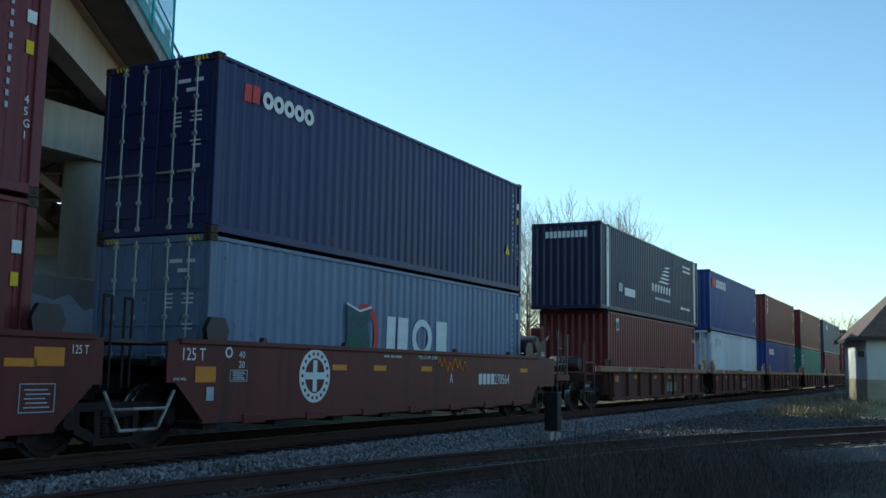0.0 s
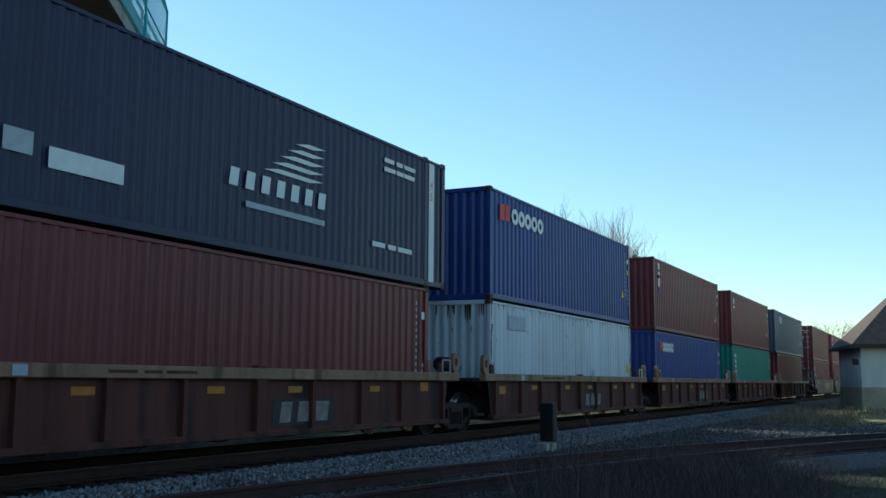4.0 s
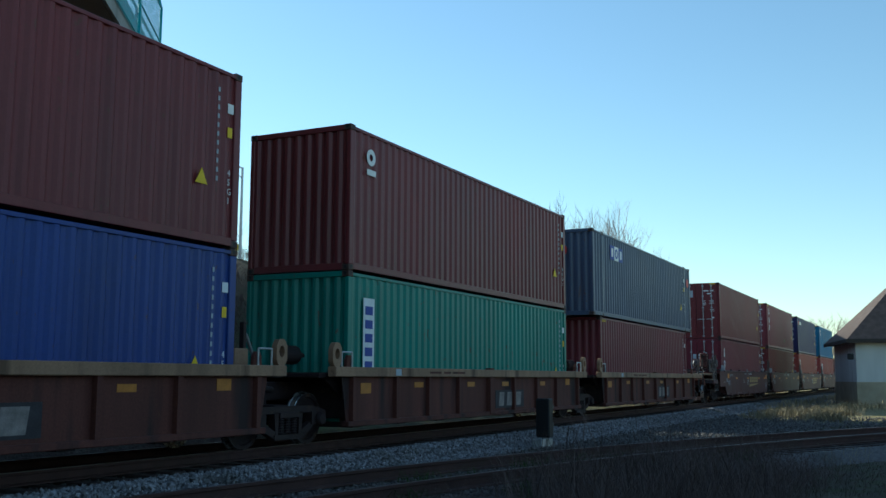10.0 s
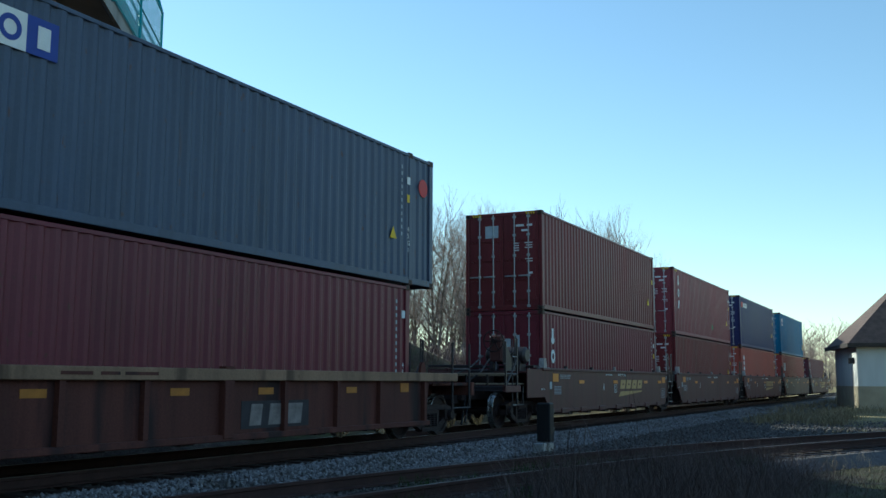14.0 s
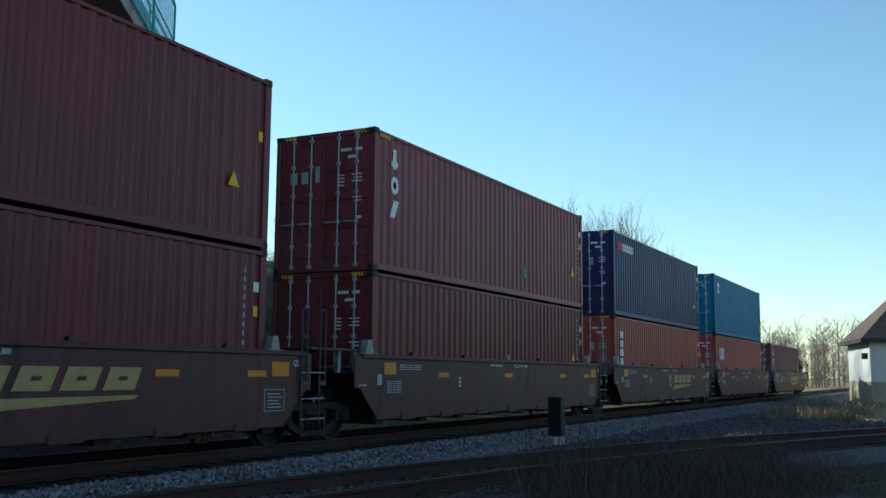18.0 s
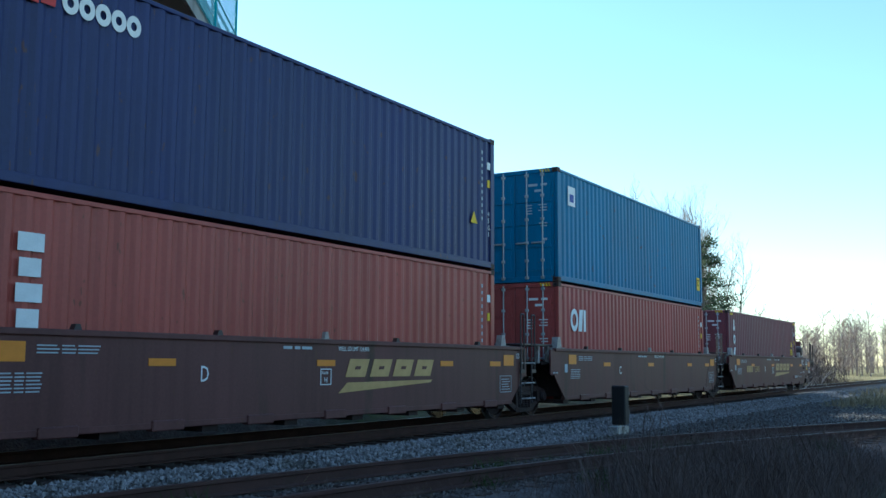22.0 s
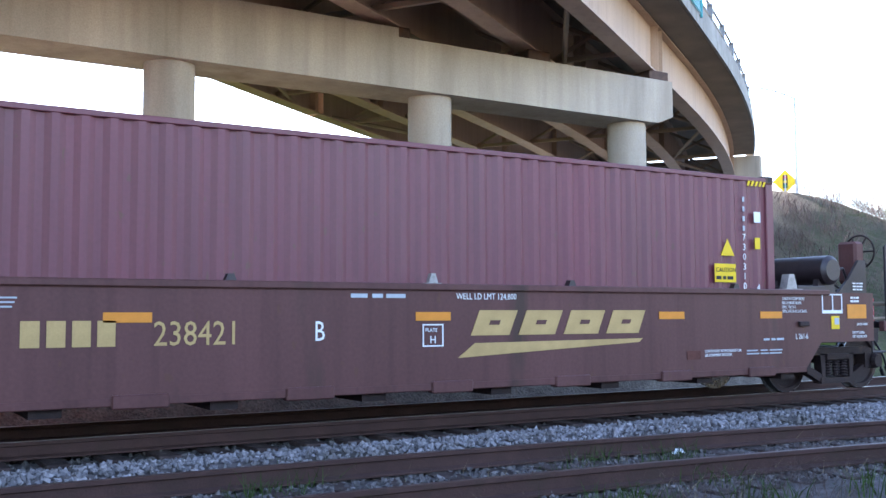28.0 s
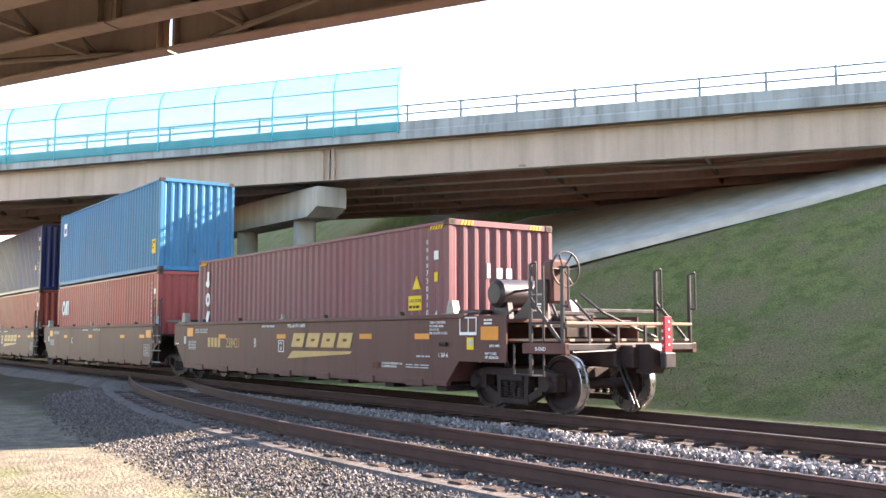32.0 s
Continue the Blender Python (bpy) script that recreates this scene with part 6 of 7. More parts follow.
        for i, x in enumerate(np.arange(f1, f0, -2.6)):
            g = Mesh().tube((x, bend(x), 0), (x, bend(x), 1.75), 0.035, seg=8)
            g.tube((x, bend(x), 1.75), (x, bend(x) - o * 0.12, 2.15), 0.035, seg=8)
            g.tube((x, bend(x) - o * 0.12, 2.15), (x, bend(x) - o * 0.36, 2.5), 0.035, seg=8)
            part("fence_post", g, M_FENCE, b, m=Matrix.Translation((0, y + o * 0.03, top + 0.25)), smooth=True)
        for z, q in ((0.1, 0), (0.9, 0), (1.75, 0), (2.5, -o * 0.36)):
            g = Mesh()
            xs = along(f0, f1)
            for p, r in zip(xs, xs[1:]):
                g.tube((p, q + bend(p), z), (r, q + bend(r), z), 0.022, seg=6)
            part("fence_rail", g, M_FENCE, b, m=Matrix.Translation((0, y + o * 0.03, top + 0.25)), smooth=True)
        tagged(part("fence_mesh", fence_mesh(f0, f1, o, bend), M_FENCE, b, "blue-green chain-link mesh", m=Matrix.Translation((0, y + o * 0.03, top + 0.25))), kind="stuff")
    return b


def fence_mesh(f0, f1, o, bend):
    """Chain-link wires as thin crossed strips, leaning in at the top."""
    step, w, rise = 0.055, 0.0125, 2.5
    g = Mesh()
    def spot(x, z):
        return (x, bend(x) - o * max(0.0, z - 1.75) * 0.48, z)
    n = int((f1 - f0) / step)
    for i in range(-int(rise / step), n + int(rise / step)):
        for s in (-1, 1):
            x = f0 + i * step
            xa, za, xb, zb = x, 0.05, x + s * (rise - 0.05), rise
            ts = [0.0, 1.0]
            lo = [(v - xa) / (xb - xa) for v in (f0, f1)]
            t0, t1 = max(0.0, min(lo)), min(1.0, max(lo))
            if t1 - t0 < 0.02:
                continue
            tm = (1.75 - 0.05) / (rise - 0.05)
            cuts = [t0] + ([tm] if t0 < tm < t1 else []) + [t1]
            for p, q in zip(cuts, cuts[1:]):
                a, c = (xa + (xb - xa) * p, za + (zb - za) * p), (xa + (xb - xa) * q, za + (zb - za) * q)
                g.add([spot(a[0] - w, a[1]), spot(a[0] + w, a[1]), spot(c[0] + w, c[1]), spot(c[0] - w, c[1])], [(0, 1, 2, 3)])
    return g


M_FENCE = mat("blue_fence_coating", (0.02, 0.27, 0.31), 0.45, 0.1, 0.1, 3, 40, 0.0)
bridge("road_bridge", "steel girder road bridge with tan fascia on concrete piers", 4.25, 10.8, -60, 44.0, 6.90, 1.25, [-12.0, 23.3], 6, (-34, 23.8), 45.0, 1.05, lambda x: 0.0044 * max(0.0, x - 26.0) ** 2 + 0.002 * max(0.0, 20.0 - x) ** 2, 1.0)
bridge("road_bridge", "parallel steel girder road bridge with blue fence and railing", 32.0, 11.9, -75, 4.4, 7.0, 1.25, [-45.0, -17.0], 6, (-48, -14.0), 11.2, 0.5, lambda x: 0.0)

# crash wall with columns and cap under the first bridge, along the track
pier = thing("bridge_pier", "concrete pier of round columns on a crash wall", "bridge pier", kind="structure")
part("crash_wall", Mesh().box(-1.15, 19.6, 16.4, 17.45, GROUND_Z - 0.4, 3.02, 0.03), M_CONC, pier, "grey concrete crash wall")
for x in (-0.47, 4.83, 10.13, 15.43):
    part("column", Mesh().lathe([(2.95, 0.44), (5.70, 0.44)], "z", 36, (x, 16.95, 0)), M_CONC, pier, "round concrete column", smooth=True)
part("pier_cap", Mesh().prism([(-2.2, 5.85), (-1.5, 5.62), (15.9, 5.62), (16.35, 5.80), (16.35, 6.62), (9.1, 6.62), (9.1, 6.80), (-2.2, 6.80)], "y", 16.38, 17.52), M_CONC, pier, "long concrete pier cap")
for i, y in enumerate(np.linspace(1.05, 10.6, 6)):
    spot = bridge_pose(4.25) @ Vector((23.3, y, 0))
    x = spot.x + (16.95 - spot.y) * math.cos(BR) / math.sin(BR)
    part("bearing", Mesh().box(x - 0.3, x + 0.3, 16.6, 17.3, 6.6, 6.90, 0.02), M_CAST, pier)


def ragged(x0, x1, z0, z1, seed, n=14):
    """Outline of a rolled-on patch of paint with uneven edges."""
    rng = random.Random(seed)
    pts = [(x0 + (x1 - x0) * i / n, z0 + rng.uniform(-0.04, 0.04)) for i in range(n + 1)]
    pts += [(x1 - (x1 - x0) * i / n, z1 + rng.uniform(-0.28, 0.10) * (1 if 0 < i < n else 0.3)) for i in range(n + 1)]
    return pts


for i, (x0, x1, z0, z1) in enumerate(((3.85, 5.15, 0.80, 2.0), (5.45, 7.9, 0.25, 2.45), (8.2, 13.2, -0.1, 2.72), (13.5, 19.2, -0.1, 2.60))):
    part("painted_patch", Mesh().prism(ragged(x0, x1, z0, z1, i), "y", 16.392, 16.402), M_WALLPAINT, pier, "pale cover paint rolled over the wall")
g = Mesh()
pts = [(1.9 + 0.25 * math.cos(a) * (1 - a / 9), 1.25 + 0.4 * math.sin(a)) for a in np.linspace(0, 5.2, 18)]
for (xa, za), (xb, zb) in zip(pts, pts[1:]):
    g.tube((xa, 16.395, za), (xb, 16.395, zb), 0.035, seg=5)
part("painted_scrawl", g, M_REDMARK, pier, "red painted curl")
part("painted_patch", Mesh().prism(ragged(0.35, 2.9, 0.1, 1.95, 9), "y", 16.396, 16.403), M_WALLPAINT, pier, "pale cover paint rolled over the wall")

pier2 = thing("bridge_pier", "concrete pier of round columns under the far bridge", "bridge pier", kind="structure")
P2 = bridge_pose(32.0) @ Vector((-17.0, 0, 0))
for i in range(4):
    part("column", Mesh().lathe([(GROUND_Z - 0.3, 0.44), (5.80, 0.44)], "z", 36, (P2.x - 2.6 - i * 5.3, P2.y + 0.6, 0)), M_CONC, pier2, "round concrete column", smooth=True)
part("pier_cap", Mesh().prism([(P2.x - 21.2, 5.95), (P2.x - 20.4, 5.72), (P2.x - 1.2, 5.72), (P2.x - 0.4, 6.05), (P2.x - 0.4, 6.80), (P2.x - 21.2, 6.80)], "y", P2.y - 0.05, P2.y + 1.2), M_CONC, pier2)

# abutments
ab = thing("bridge_abutment", "concrete abutment of the bridge in the grassy bank", "abutment", bridge_pose(4.25), kind="structure")
part("back_wall", Mesh().prism([(1.2, 2), (15.0, 2), (15.0, 8.1), (1.2, 8.1)], "x", 43.9, 44.6), M_CONC, ab)
part("bearing_seat", Mesh().box(43.0, 43.88, 1.0, 15.2, 5.2, 6.5, 0.03), M_CONC, ab, "concrete bearing seat")
M_SLOPE_NEAR = mat("pale_slope_paving", (0.42, 0.42, 0.41), 0.85, 0, 0.2, 1.2, 40, 0.12, (0.55, 0.56, 0.57), 0.4, 0.5, sharp=0.04)
part("slope_paving", Mesh().prism([(33.5, 2.6), (35.4, 3.0), (43.0, 5.75), (43.0, 5.3), (35.4, 2.5), (33.5, 2.2)], "y", 0.7, 15.6), M_SLOPE_NEAR, ab, "sloping concrete paving under the deck")
ab2 = thing("bridge_abutment", "concrete abutment with a long wing wall in the bank", "abutment", bridge_pose(32.0), kind="structure")
part("back_wall", Mesh().box(4.42, 5.4, 0.35, 11.6, 2, 8.25, 0.03), M_CONC, ab2)
part("wing_wall", Mesh().prism([(4.45, 6.4), (12.0, 7.4), (12.0, 8.30), (4.45, 8.30)], "y", 0.02, 0.30), M_CONC2, ab2)
part("end_post", Mesh().prism([(11.25, 8.3), (11.95, 8.3), (11.95, 9.25), (11.6, 9.42), (11.25, 9.42)], "y", -0.01, 0.34), M_CONC2, ab2)
M_SLOPE = mat("slope_paving", (0.40, 0.39, 0.36), 0.85, 0, 0.18, 1.5, 40, 0.12)
g = Mesh()
rows_a, rows_c = np.linspace(4.4, -17.0, 15), np.linspace(0.1, 11.8, 9)
vs = [(a, c2, paving_height(0.549 * a + 0.8358 * (32.0 + c2)) - d) for d in (0.0, 0.25) for a in rows_a for c2 in rows_c]
fs = []
for i in range(14):
    for j in range(8):
        o = i * 9 + j
        fs += [(o, o + 9, o + 10, o + 1), (o + 135, o + 136, o + 145, o + 144)]
    fs += [(i * 9, i * 9 + 135, i * 9 + 144, i * 9 + 9), (i * 9 + 8, i * 9 + 17, i * 9 + 152, i * 9 + 143)]
for j in range(8):
    fs += [(j, j + 1, j + 136, j + 135), (126 + j, 261 + j, 262 + j, 127 + j)]
g.add(vs, fs)
part("slope_paving", g, M_SLOPE, ab2, "sloping concrete paving under the deck")

# guard rail running on from the far bridge's end post
guard = thing("guard_rail", "galvanised road guard rail on wooden posts along the bank", "guard rail", bridge_pose(32.0), kind="structure")
part("rail_beam", Mesh().loft([(0.2, 8.55), (0.24, 8.62), (0.2, 8.69), (0.24, 8.76), (0.2, 8.83), (0.17, 8.83), (0.17, 8.55)], [12.0, 14.0, 16.4], lambda x: 0.0), M_ALU, guard)
for x in np.arange(13.0, 16.4, 1.6):
    part("guard_post", Mesh().box(x - 0.08, x + 0.08, 0.26, 0.42, 7.2, 8.75, 0.01), M_ALU, guard)

# ---- street lamp and road sign on the bridge approach ----
lamp = thing("street_lamp", "tall galvanised street lamp with a braced arm", "street lamp", pose(41.8, 33.2, crest(41) - 0.8))
part("pole", Mesh().tube((0, 0, 0), (0, 0, 5.9), 0.10, 0.065, 12), M_GALV, lamp, smooth=True)
g = Mesh()
arm = [(0, 0, 5.85), (-0.8, 0.55, 6.25), (-1.5, 1.0, 6.42), (-2.2, 1.5, 6.45)]
for p, q in zip(arm, arm[1:]):
    g.tube(p, q, 0.04, seg=8)
g.tube((0, 0, 5.3), (-0.9, 0.6, 6.2), 0.025, seg=8)
part("arm", g, M_GALV, lamp, smooth=True)
part("lamp_head", Mesh().lathe([(-0.35, 0.03), (-0.3, 0.11), (0.2, 0.13), (0.35, 0.05)], "x", 14), M_GALV, lamp, m=Matrix.Translation((-2.4, 1.65, 6.43)) @ Matrix.Rotation(radians(-34), 4, "Z"), smooth=True)
sign = thing("road_sign", "yellow diamond traffic-signal-ahead sign on a post", "road sign", pose(41.45, 33.65, crest(41) - 0.6))
turn = Matrix.Rotation(radians(-51), 4, "Z")
part("post", Mesh().box(-0.04, 0.04, -0.04, 0.04, 0, 1.7, 0.01), M_GALV, sign)
part("panel", Mesh().prism([(0, -0.62), (0.62, 0), (0, 0.62), (-0.62, 0)], "y", -0.01, 0.01), M_YELLOW, sign, m=Matrix.Translation((0, 0, 1.35)) @ turn)
part("symbol_plate", Mesh().box(-0.12, 0.12, -0.022, -0.012, -0.34, 0.34), M_BLACK, sign, m=Matrix.Translation((0, 0, 1.35)) @ turn)
for z, mm in ((0.22, M_REDMARK), (0.0, M_YELLOW), (-0.22, M_GREENMARK)):
    part("symbol_light", Mesh().lathe([(-0.034, 0.0), (-0.034, 0.085), (-0.022, 0.085)], "y", 16), mm, sign, m=Matrix.Translation((0, 0, 1.35 + z)) @ turn)

# ---- small house beside the line ----
M_SIDING_WALL = mat("painted_house_wall", (0.60, 0.60, 0.57), 0.75, 0, 0.12, 1.2, 40, 0.1, (0.42, 0.40, 0.35), 0.3, 1.0, streak=True, sharp=0.2)
M_BASEWALL = mat("tan_house_base", (0.40, 0.34, 0.24), 0.8, 0, 0.2, 1.2, 40, 0.15)
M_SHINGLE = mat("brown_shingles", (0.105, 0.072, 0.062), 0.9, 0, 0.3, 3, 40, 0.4)
M_WOODTRIM = mat("dark_eave_trim", (0.05, 0.04, 0.035), 0.7, 0, 0.2, 3, 40, 0.1)
M_PANE = plain("window_pane", (0.02, 0.025, 0.03), 0.08)
house = thing("house", "small pale house with a brown hipped shingle roof", "house", pose(70, 4.95, GROUND_Z, 0, 0, 13.5))
part("wall", Mesh().box(0, 9, -8, 0, 1.45, 4.1, 0.02), M_SIDING_WALL, house, "pale painted upper wall")
part("base_wall", Mesh().box(-0.03, 9.03, -8.03, 0.03, 0, 1.46, 0.02), M_BASEWALL, house, "tan lower wall")
g = Mesh().add([(-0.6, -8.6, 4.05), (9.6, -8.6, 4.05), (9.6, 0.6, 4.05), (-0.6, 0.6, 4.05), (4.0, -4.0, 8.9), (5.0, -4.0, 8.9), (-0.6, -8.6, 4.22), (9.6, -8.6, 4.22), (9.6, 0.6, 4.22), (-0.6, 0.6, 4.22)], [(6, 7, 5, 4), (7, 8, 5), (8, 9, 4, 5), (9, 6, 4), (0, 3, 2, 1), (0, 1, 7, 6), (1, 2, 8, 7), (2, 3, 9, 8), (3, 0, 6, 9)])
part("roof", g, M_SHINGLE, house, "brown hipped shingle roof")
for i in range(2):
    part("eave_board", Mesh().box(-0.63, 9.63, 0.58, 0.63, 3.98, 4.25, 0.01) if i else Mesh().box(-0.63, -0.58, -8.6, 0.6, 3.98, 4.25, 0.01), M_WOODTRIM, house)
w = part("window", Mesh().box(-0.06, -0.02, -4.2, -2.8, 1.9, 3.3, 0.01), M_WOODTRIM, house)
part("pane", Mesh().box(-0.075, -0.062, -4.1, -2.9, 2.0, 3.2), M_PANE, w)
part("wall_lamp", Mesh().box(-0.5, -0.1, 0.2, 0.55, 2.9, 3.3, 0.04), M_BLACK, house)

# ---- dwarf signal between the tracks ----
sig = thing("dwarf_signal", "black two-lamp dwarf signal on a pale concrete foot", "railway signal", pose(22.4, 8.54, -0.42) @ Matrix.Diagonal((0.86, 0.86, 0.95, 1)))
part("foot", Mesh().prism([(-0.20, 0), (0.20, 0), (0.16, 0.20), (-0.16, 0.20)], "y", -0.18, 0.18), M_CONC, sig, "pale concrete foot")
part("housing", Mesh().box(-0.16, 0.16, -0.20, 0.20, 0.24, 1.20, 0.03), M_BLACK, sig, "black housing")
part("pedestal", Mesh().tube((0, 0, 0.18), (0, 0, 0.26), 0.08, seg=12), M_GALV, sig)
for z in (0.98, 0.52):
    g = Mesh().lathe([(0.16, 0.125), (0.36, 0.125), (0.36, 0.11), (0.17, 0.10), (0.165, 0.0)], "x", 18)
    part("lamp_hood", g, M_BLACKSTEEL, sig, m=Matrix.Translation((0, -0.02, z)), smooth=True)
part("junction_box", Mesh().box(-0.62, -0.30, -0.16, 0.12, 0.0, 0.22, 0.015), M_GALV, sig, "small pale junction box")


# ---- ballast stones ----
def stones(name, label, count, spots, size, material, owner=None, seed=1):
    """Loose broken stones as one mesh of small irregular octahedra. spots(rng, n) gives n places."""
    rng = np.random.default_rng(seed)
    P = spots(rng, count)
    base = np.array([(1, 0, 0), (-1, 0, 0), (0, 1, 0), (0, -1, 0), (0, 0, 1), (0, 0, -1)], float)
    F = np.array([(0, 2, 4), (2, 1, 4), (1, 3, 4), (3, 0, 4), (2, 0, 5), (1, 2, 5), (3, 1, 5), (0, 3, 5)])
    n = len(P)
    V = base[None] * rng.uniform(0.6, 1.3, (n, 6, 1)) + rng.normal(0, 0.16, (n, 6, 3))
    ax = rng.normal(0, 1, (n, 3)); ax /= np.linalg.norm(ax, axis=1)[:, None]
    an = rng.uniform(0, 6.28, n)
    c, s = np.cos(an)[:, None, None], np.sin(an)[:, None, None]
    k = ax[:, None, :]
    V = V * c + np.cross(np.broadcast_to(k, V.shape), V) * s + k * (V * k).sum(2, keepdims=True) * (1 - c)
    V = V * (rng.uniform(0.6, 1.25, (n, 1, 1)) * size) + P[:, None, :]
    me = bpy.data.meshes.new(name)
    faces = (F[None] + 6 * np.arange(n)[:, None, None]).reshape(-1, 3)
    me.from_pydata(V.reshape(-1, 3).tolist(), [], faces.tolist())
    return tagged(part(name, me, material, owner), label, "ballast" if owner is None else "", kind="stuff")


def bed_z(y, centre, top, shoulder, drop):
    d = np.abs(y - centre)
    return np.where(d < shoulder, top, np.maximum(top - (d - shoulder) * 0.5, drop))


def main_spots(rng, n):
    x = np.where(rng.random(n) < 0.88, rng.uniform(-26, 34, n), rng.uniform(34, 60, n))
    y = rng.uniform(8.45, 10.02, n)
    b = np.array([bow(float(v)) for v in x])
    return np.stack([x, y + b, bed_z(y, TRACK_Y, -0.225, 1.8, -0.42) + rng.uniform(-0.015, 0.03, n)], 1)


def far_spots(rng, n):
    x = rng.uniform(-26, 30, n)
    y = np.where(rng.random(n) < 0.6, rng.uniform(9.9, 12.1, n), rng.uniform(12.1, 13.9, n))
    b = np.array([bow(float(v)) for v in x])
    return np.stack([x, y + b, np.where(y > 12, -0.225, bed_z(y, TRACK_Y, -0.23, 1.8, -0.45)) + rng.uniform(-0.03, 0.02, n)], 1)


def siding_spots(rng, n):
    x = np.where(rng.random(n) < 0.55, rng.uniform(-20, -1, n), rng.uniform(-1, 16, n))
    side = rng.uniform(-1.25, 1.25, n)
    y = np.array([siding_y(float(v)) for v in x]) + side
    return np.stack([x, y, -0.232 + rng.uniform(-0.02, 0.02, n)], 1)


def shoulder_spots(rng, n):
    x = np.where(rng.random(n) < 0.7, rng.uniform(-16, 1.5, n), rng.uniform(-30, -16, n))
    off = rng.beta(1.2, 2.0, n) * 2.2
    y = np.array([siding_y(float(v)) for v in x]) - 1.0 - off
    return np.stack([x, y, np.maximum(-0.235 - off * 0.10, GROUND_Z + 0.03) + rng.uniform(-0.02, 0.02, n)], 1)


stones("ballast_stones", "pale grey broken granite ballast between the tracks", 46000, main_spots, 0.034, M_BALLAST, seed=2)
stones("ballast_stones", "dark oily ballast round the main rails", 26000, far_spots, 0.036, M_STONE_DIRTY, seed=3)
stones("ballast_stones", "grey stones filling the siding between its ties", 26000, siding_spots, 0.027, M_STONE_SIDE, seed=4)
stones("ballast_stones", "heaped grey stones along the siding's shoulder", 46000, shoulder_spots, 0.021, M_STONE_SIDE, seed=5)

def yard_spots(rng, n):
    x = rng.uniform(9, 46, n)
    low = np.array([siding_y(float(v)) for v in x]) + 1.25
    y = low + (8.7 - low) * rng.random(n)
    return np.stack([x, y, np.full(n, GROUND_Z + 0.05) + rng.uniform(-0.03, 0.03, n)], 1)


stones("ballast_stones", "thin spread of grey stones beside the siding", 16000, yard_spots, 0.034, M_STONE_SIDE, seed=6)

# ---- weeds and dry grass ----
M_WEED = mat("green_weed", (0.042, 0.078, 0.020), 0.9, 0, 0.3, 3, 20, 0.0, island=True, rnd=0.35)
M_STALK = mat("dry_stalk", (0.26, 0.205, 0.125), 0.9, 0, 0.3, 3, 20, 0.0, island=True, rnd=0.35)
M_BRUSH = mat("dark_brush", (0.115, 0.082, 0.074), 0.9, 0, 0.3, 3, 20, 0.0, island=True, rnd=0.4)
M_BANKBLADE = mat("bank_blade", (0.060, 0.076, 0.016), 0.9, 0, 0.2, 3, 20, 0.0, island=True, rnd=0.2)
M_TURFBLADE = mat("turf_blade", (0.078, 0.066, 0.046), 0.9, 0, 0.3, 3, 20, 0.0, island=True, rnd=0.45)


def leafy(m, colour, amount):
    """Thin leaves let part of the light through."""
    n, k = m.node_tree.nodes, m.node_tree.links
    t, x = n.new("ShaderNodeBsdfTranslucent"), n.new("ShaderNodeMixShader")
    t.inputs[0].default_value, x.inputs[0].default_value = (*colour, 1), amount
    k.new(n["Principled BSDF"].outputs[0], x.inputs[1])
    k.new(t.outputs[0], x.inputs[2])
    k.new(x.outputs[0], n["Material Output"].inputs[0])


leafy(M_BANKBLADE, (0.052, 0.078, 0.008), 0.3)
leafy(M_WEED, (0.05, 0.09, 0.012), 0.22)


def blades(name, label, spots, tall, wide, material, seed, lean=0.35, category="grass"):
    """Thin tapered blades, each a bent strip."""
    rng = np.random.default_rng(seed)
    vs, fs = [], []
    for x, y, z in spots(rng):
        h = tall * rng.uniform(0.45, 1.2)
        a, w = rng.uniform(0, 6.28), wide * rng.uniform(0.6, 1.3)
        dx, dy = math.cos(a) * w, math.sin(a) * w
        lx, ly = rng.normal(0, lean) * h, rng.normal(0, lean) * h
        o = len(vs)
        vs += [(x - dx, y - dy, z), (x + dx, y + dy, z), (x + lx * 0.4 - dx * 0.7, y + ly * 0.4 - dy * 0.7, z + h * 0.6), (x + lx * 0.4 + dx * 0.7, y + ly * 0.4 + dy * 0.7, z + h * 0.6), (x + lx, y + ly, z + h)]
        fs += [(o, o + 1, o + 3, o + 2), (o + 2, o + 3, o + 4)]
    me = bpy.data.meshes.new(name)
    me.from_pydata(vs, [], fs)
    return tagged(part(name, me, material), label, category, kind="stuff")


def clumps(centres, per, spread):
    def spots(rng):
        for cx, cy in centres:
            for _ in range(per):
                x, y = cx + rng.normal(0, spread), cy + rng.normal(0, spread)
                yield x, y, GROUND_Z + 0.10 if abs(y - siding_y(x)) < 1.9 else ground_height(x, y) - 0.02
    return spots


rw = random.Random(5)
blades("weeds", "green weed tufts along the siding", clumps([(x, siding_y(x) + rw.uniform(-1.6, 1.2)) for x in [rw.uniform(3, 19) for _ in range(34)]], 90, 0.16), 0.30, 0.007, M_WEED, 11)
blades("dry_grass", "dry pale grass stalks beside the siding", clumps([(x, siding_y(x) + rw.uniform(-2.2, 1.0)) for x in [rw.uniform(3, 22) for _ in range(36)]], 36, 0.25), 0.26, 0.003, M_STALK, 12, 0.5)
blades("dark_brush", "dark tangled brush before the tracks", clumps([(rw.uniform(9, 19), rw.uniform(2.0, 4.6)) for _ in range(110)], 120, 0.42), 0.46, 0.0026, M_BRUSH, 14, 0.85)

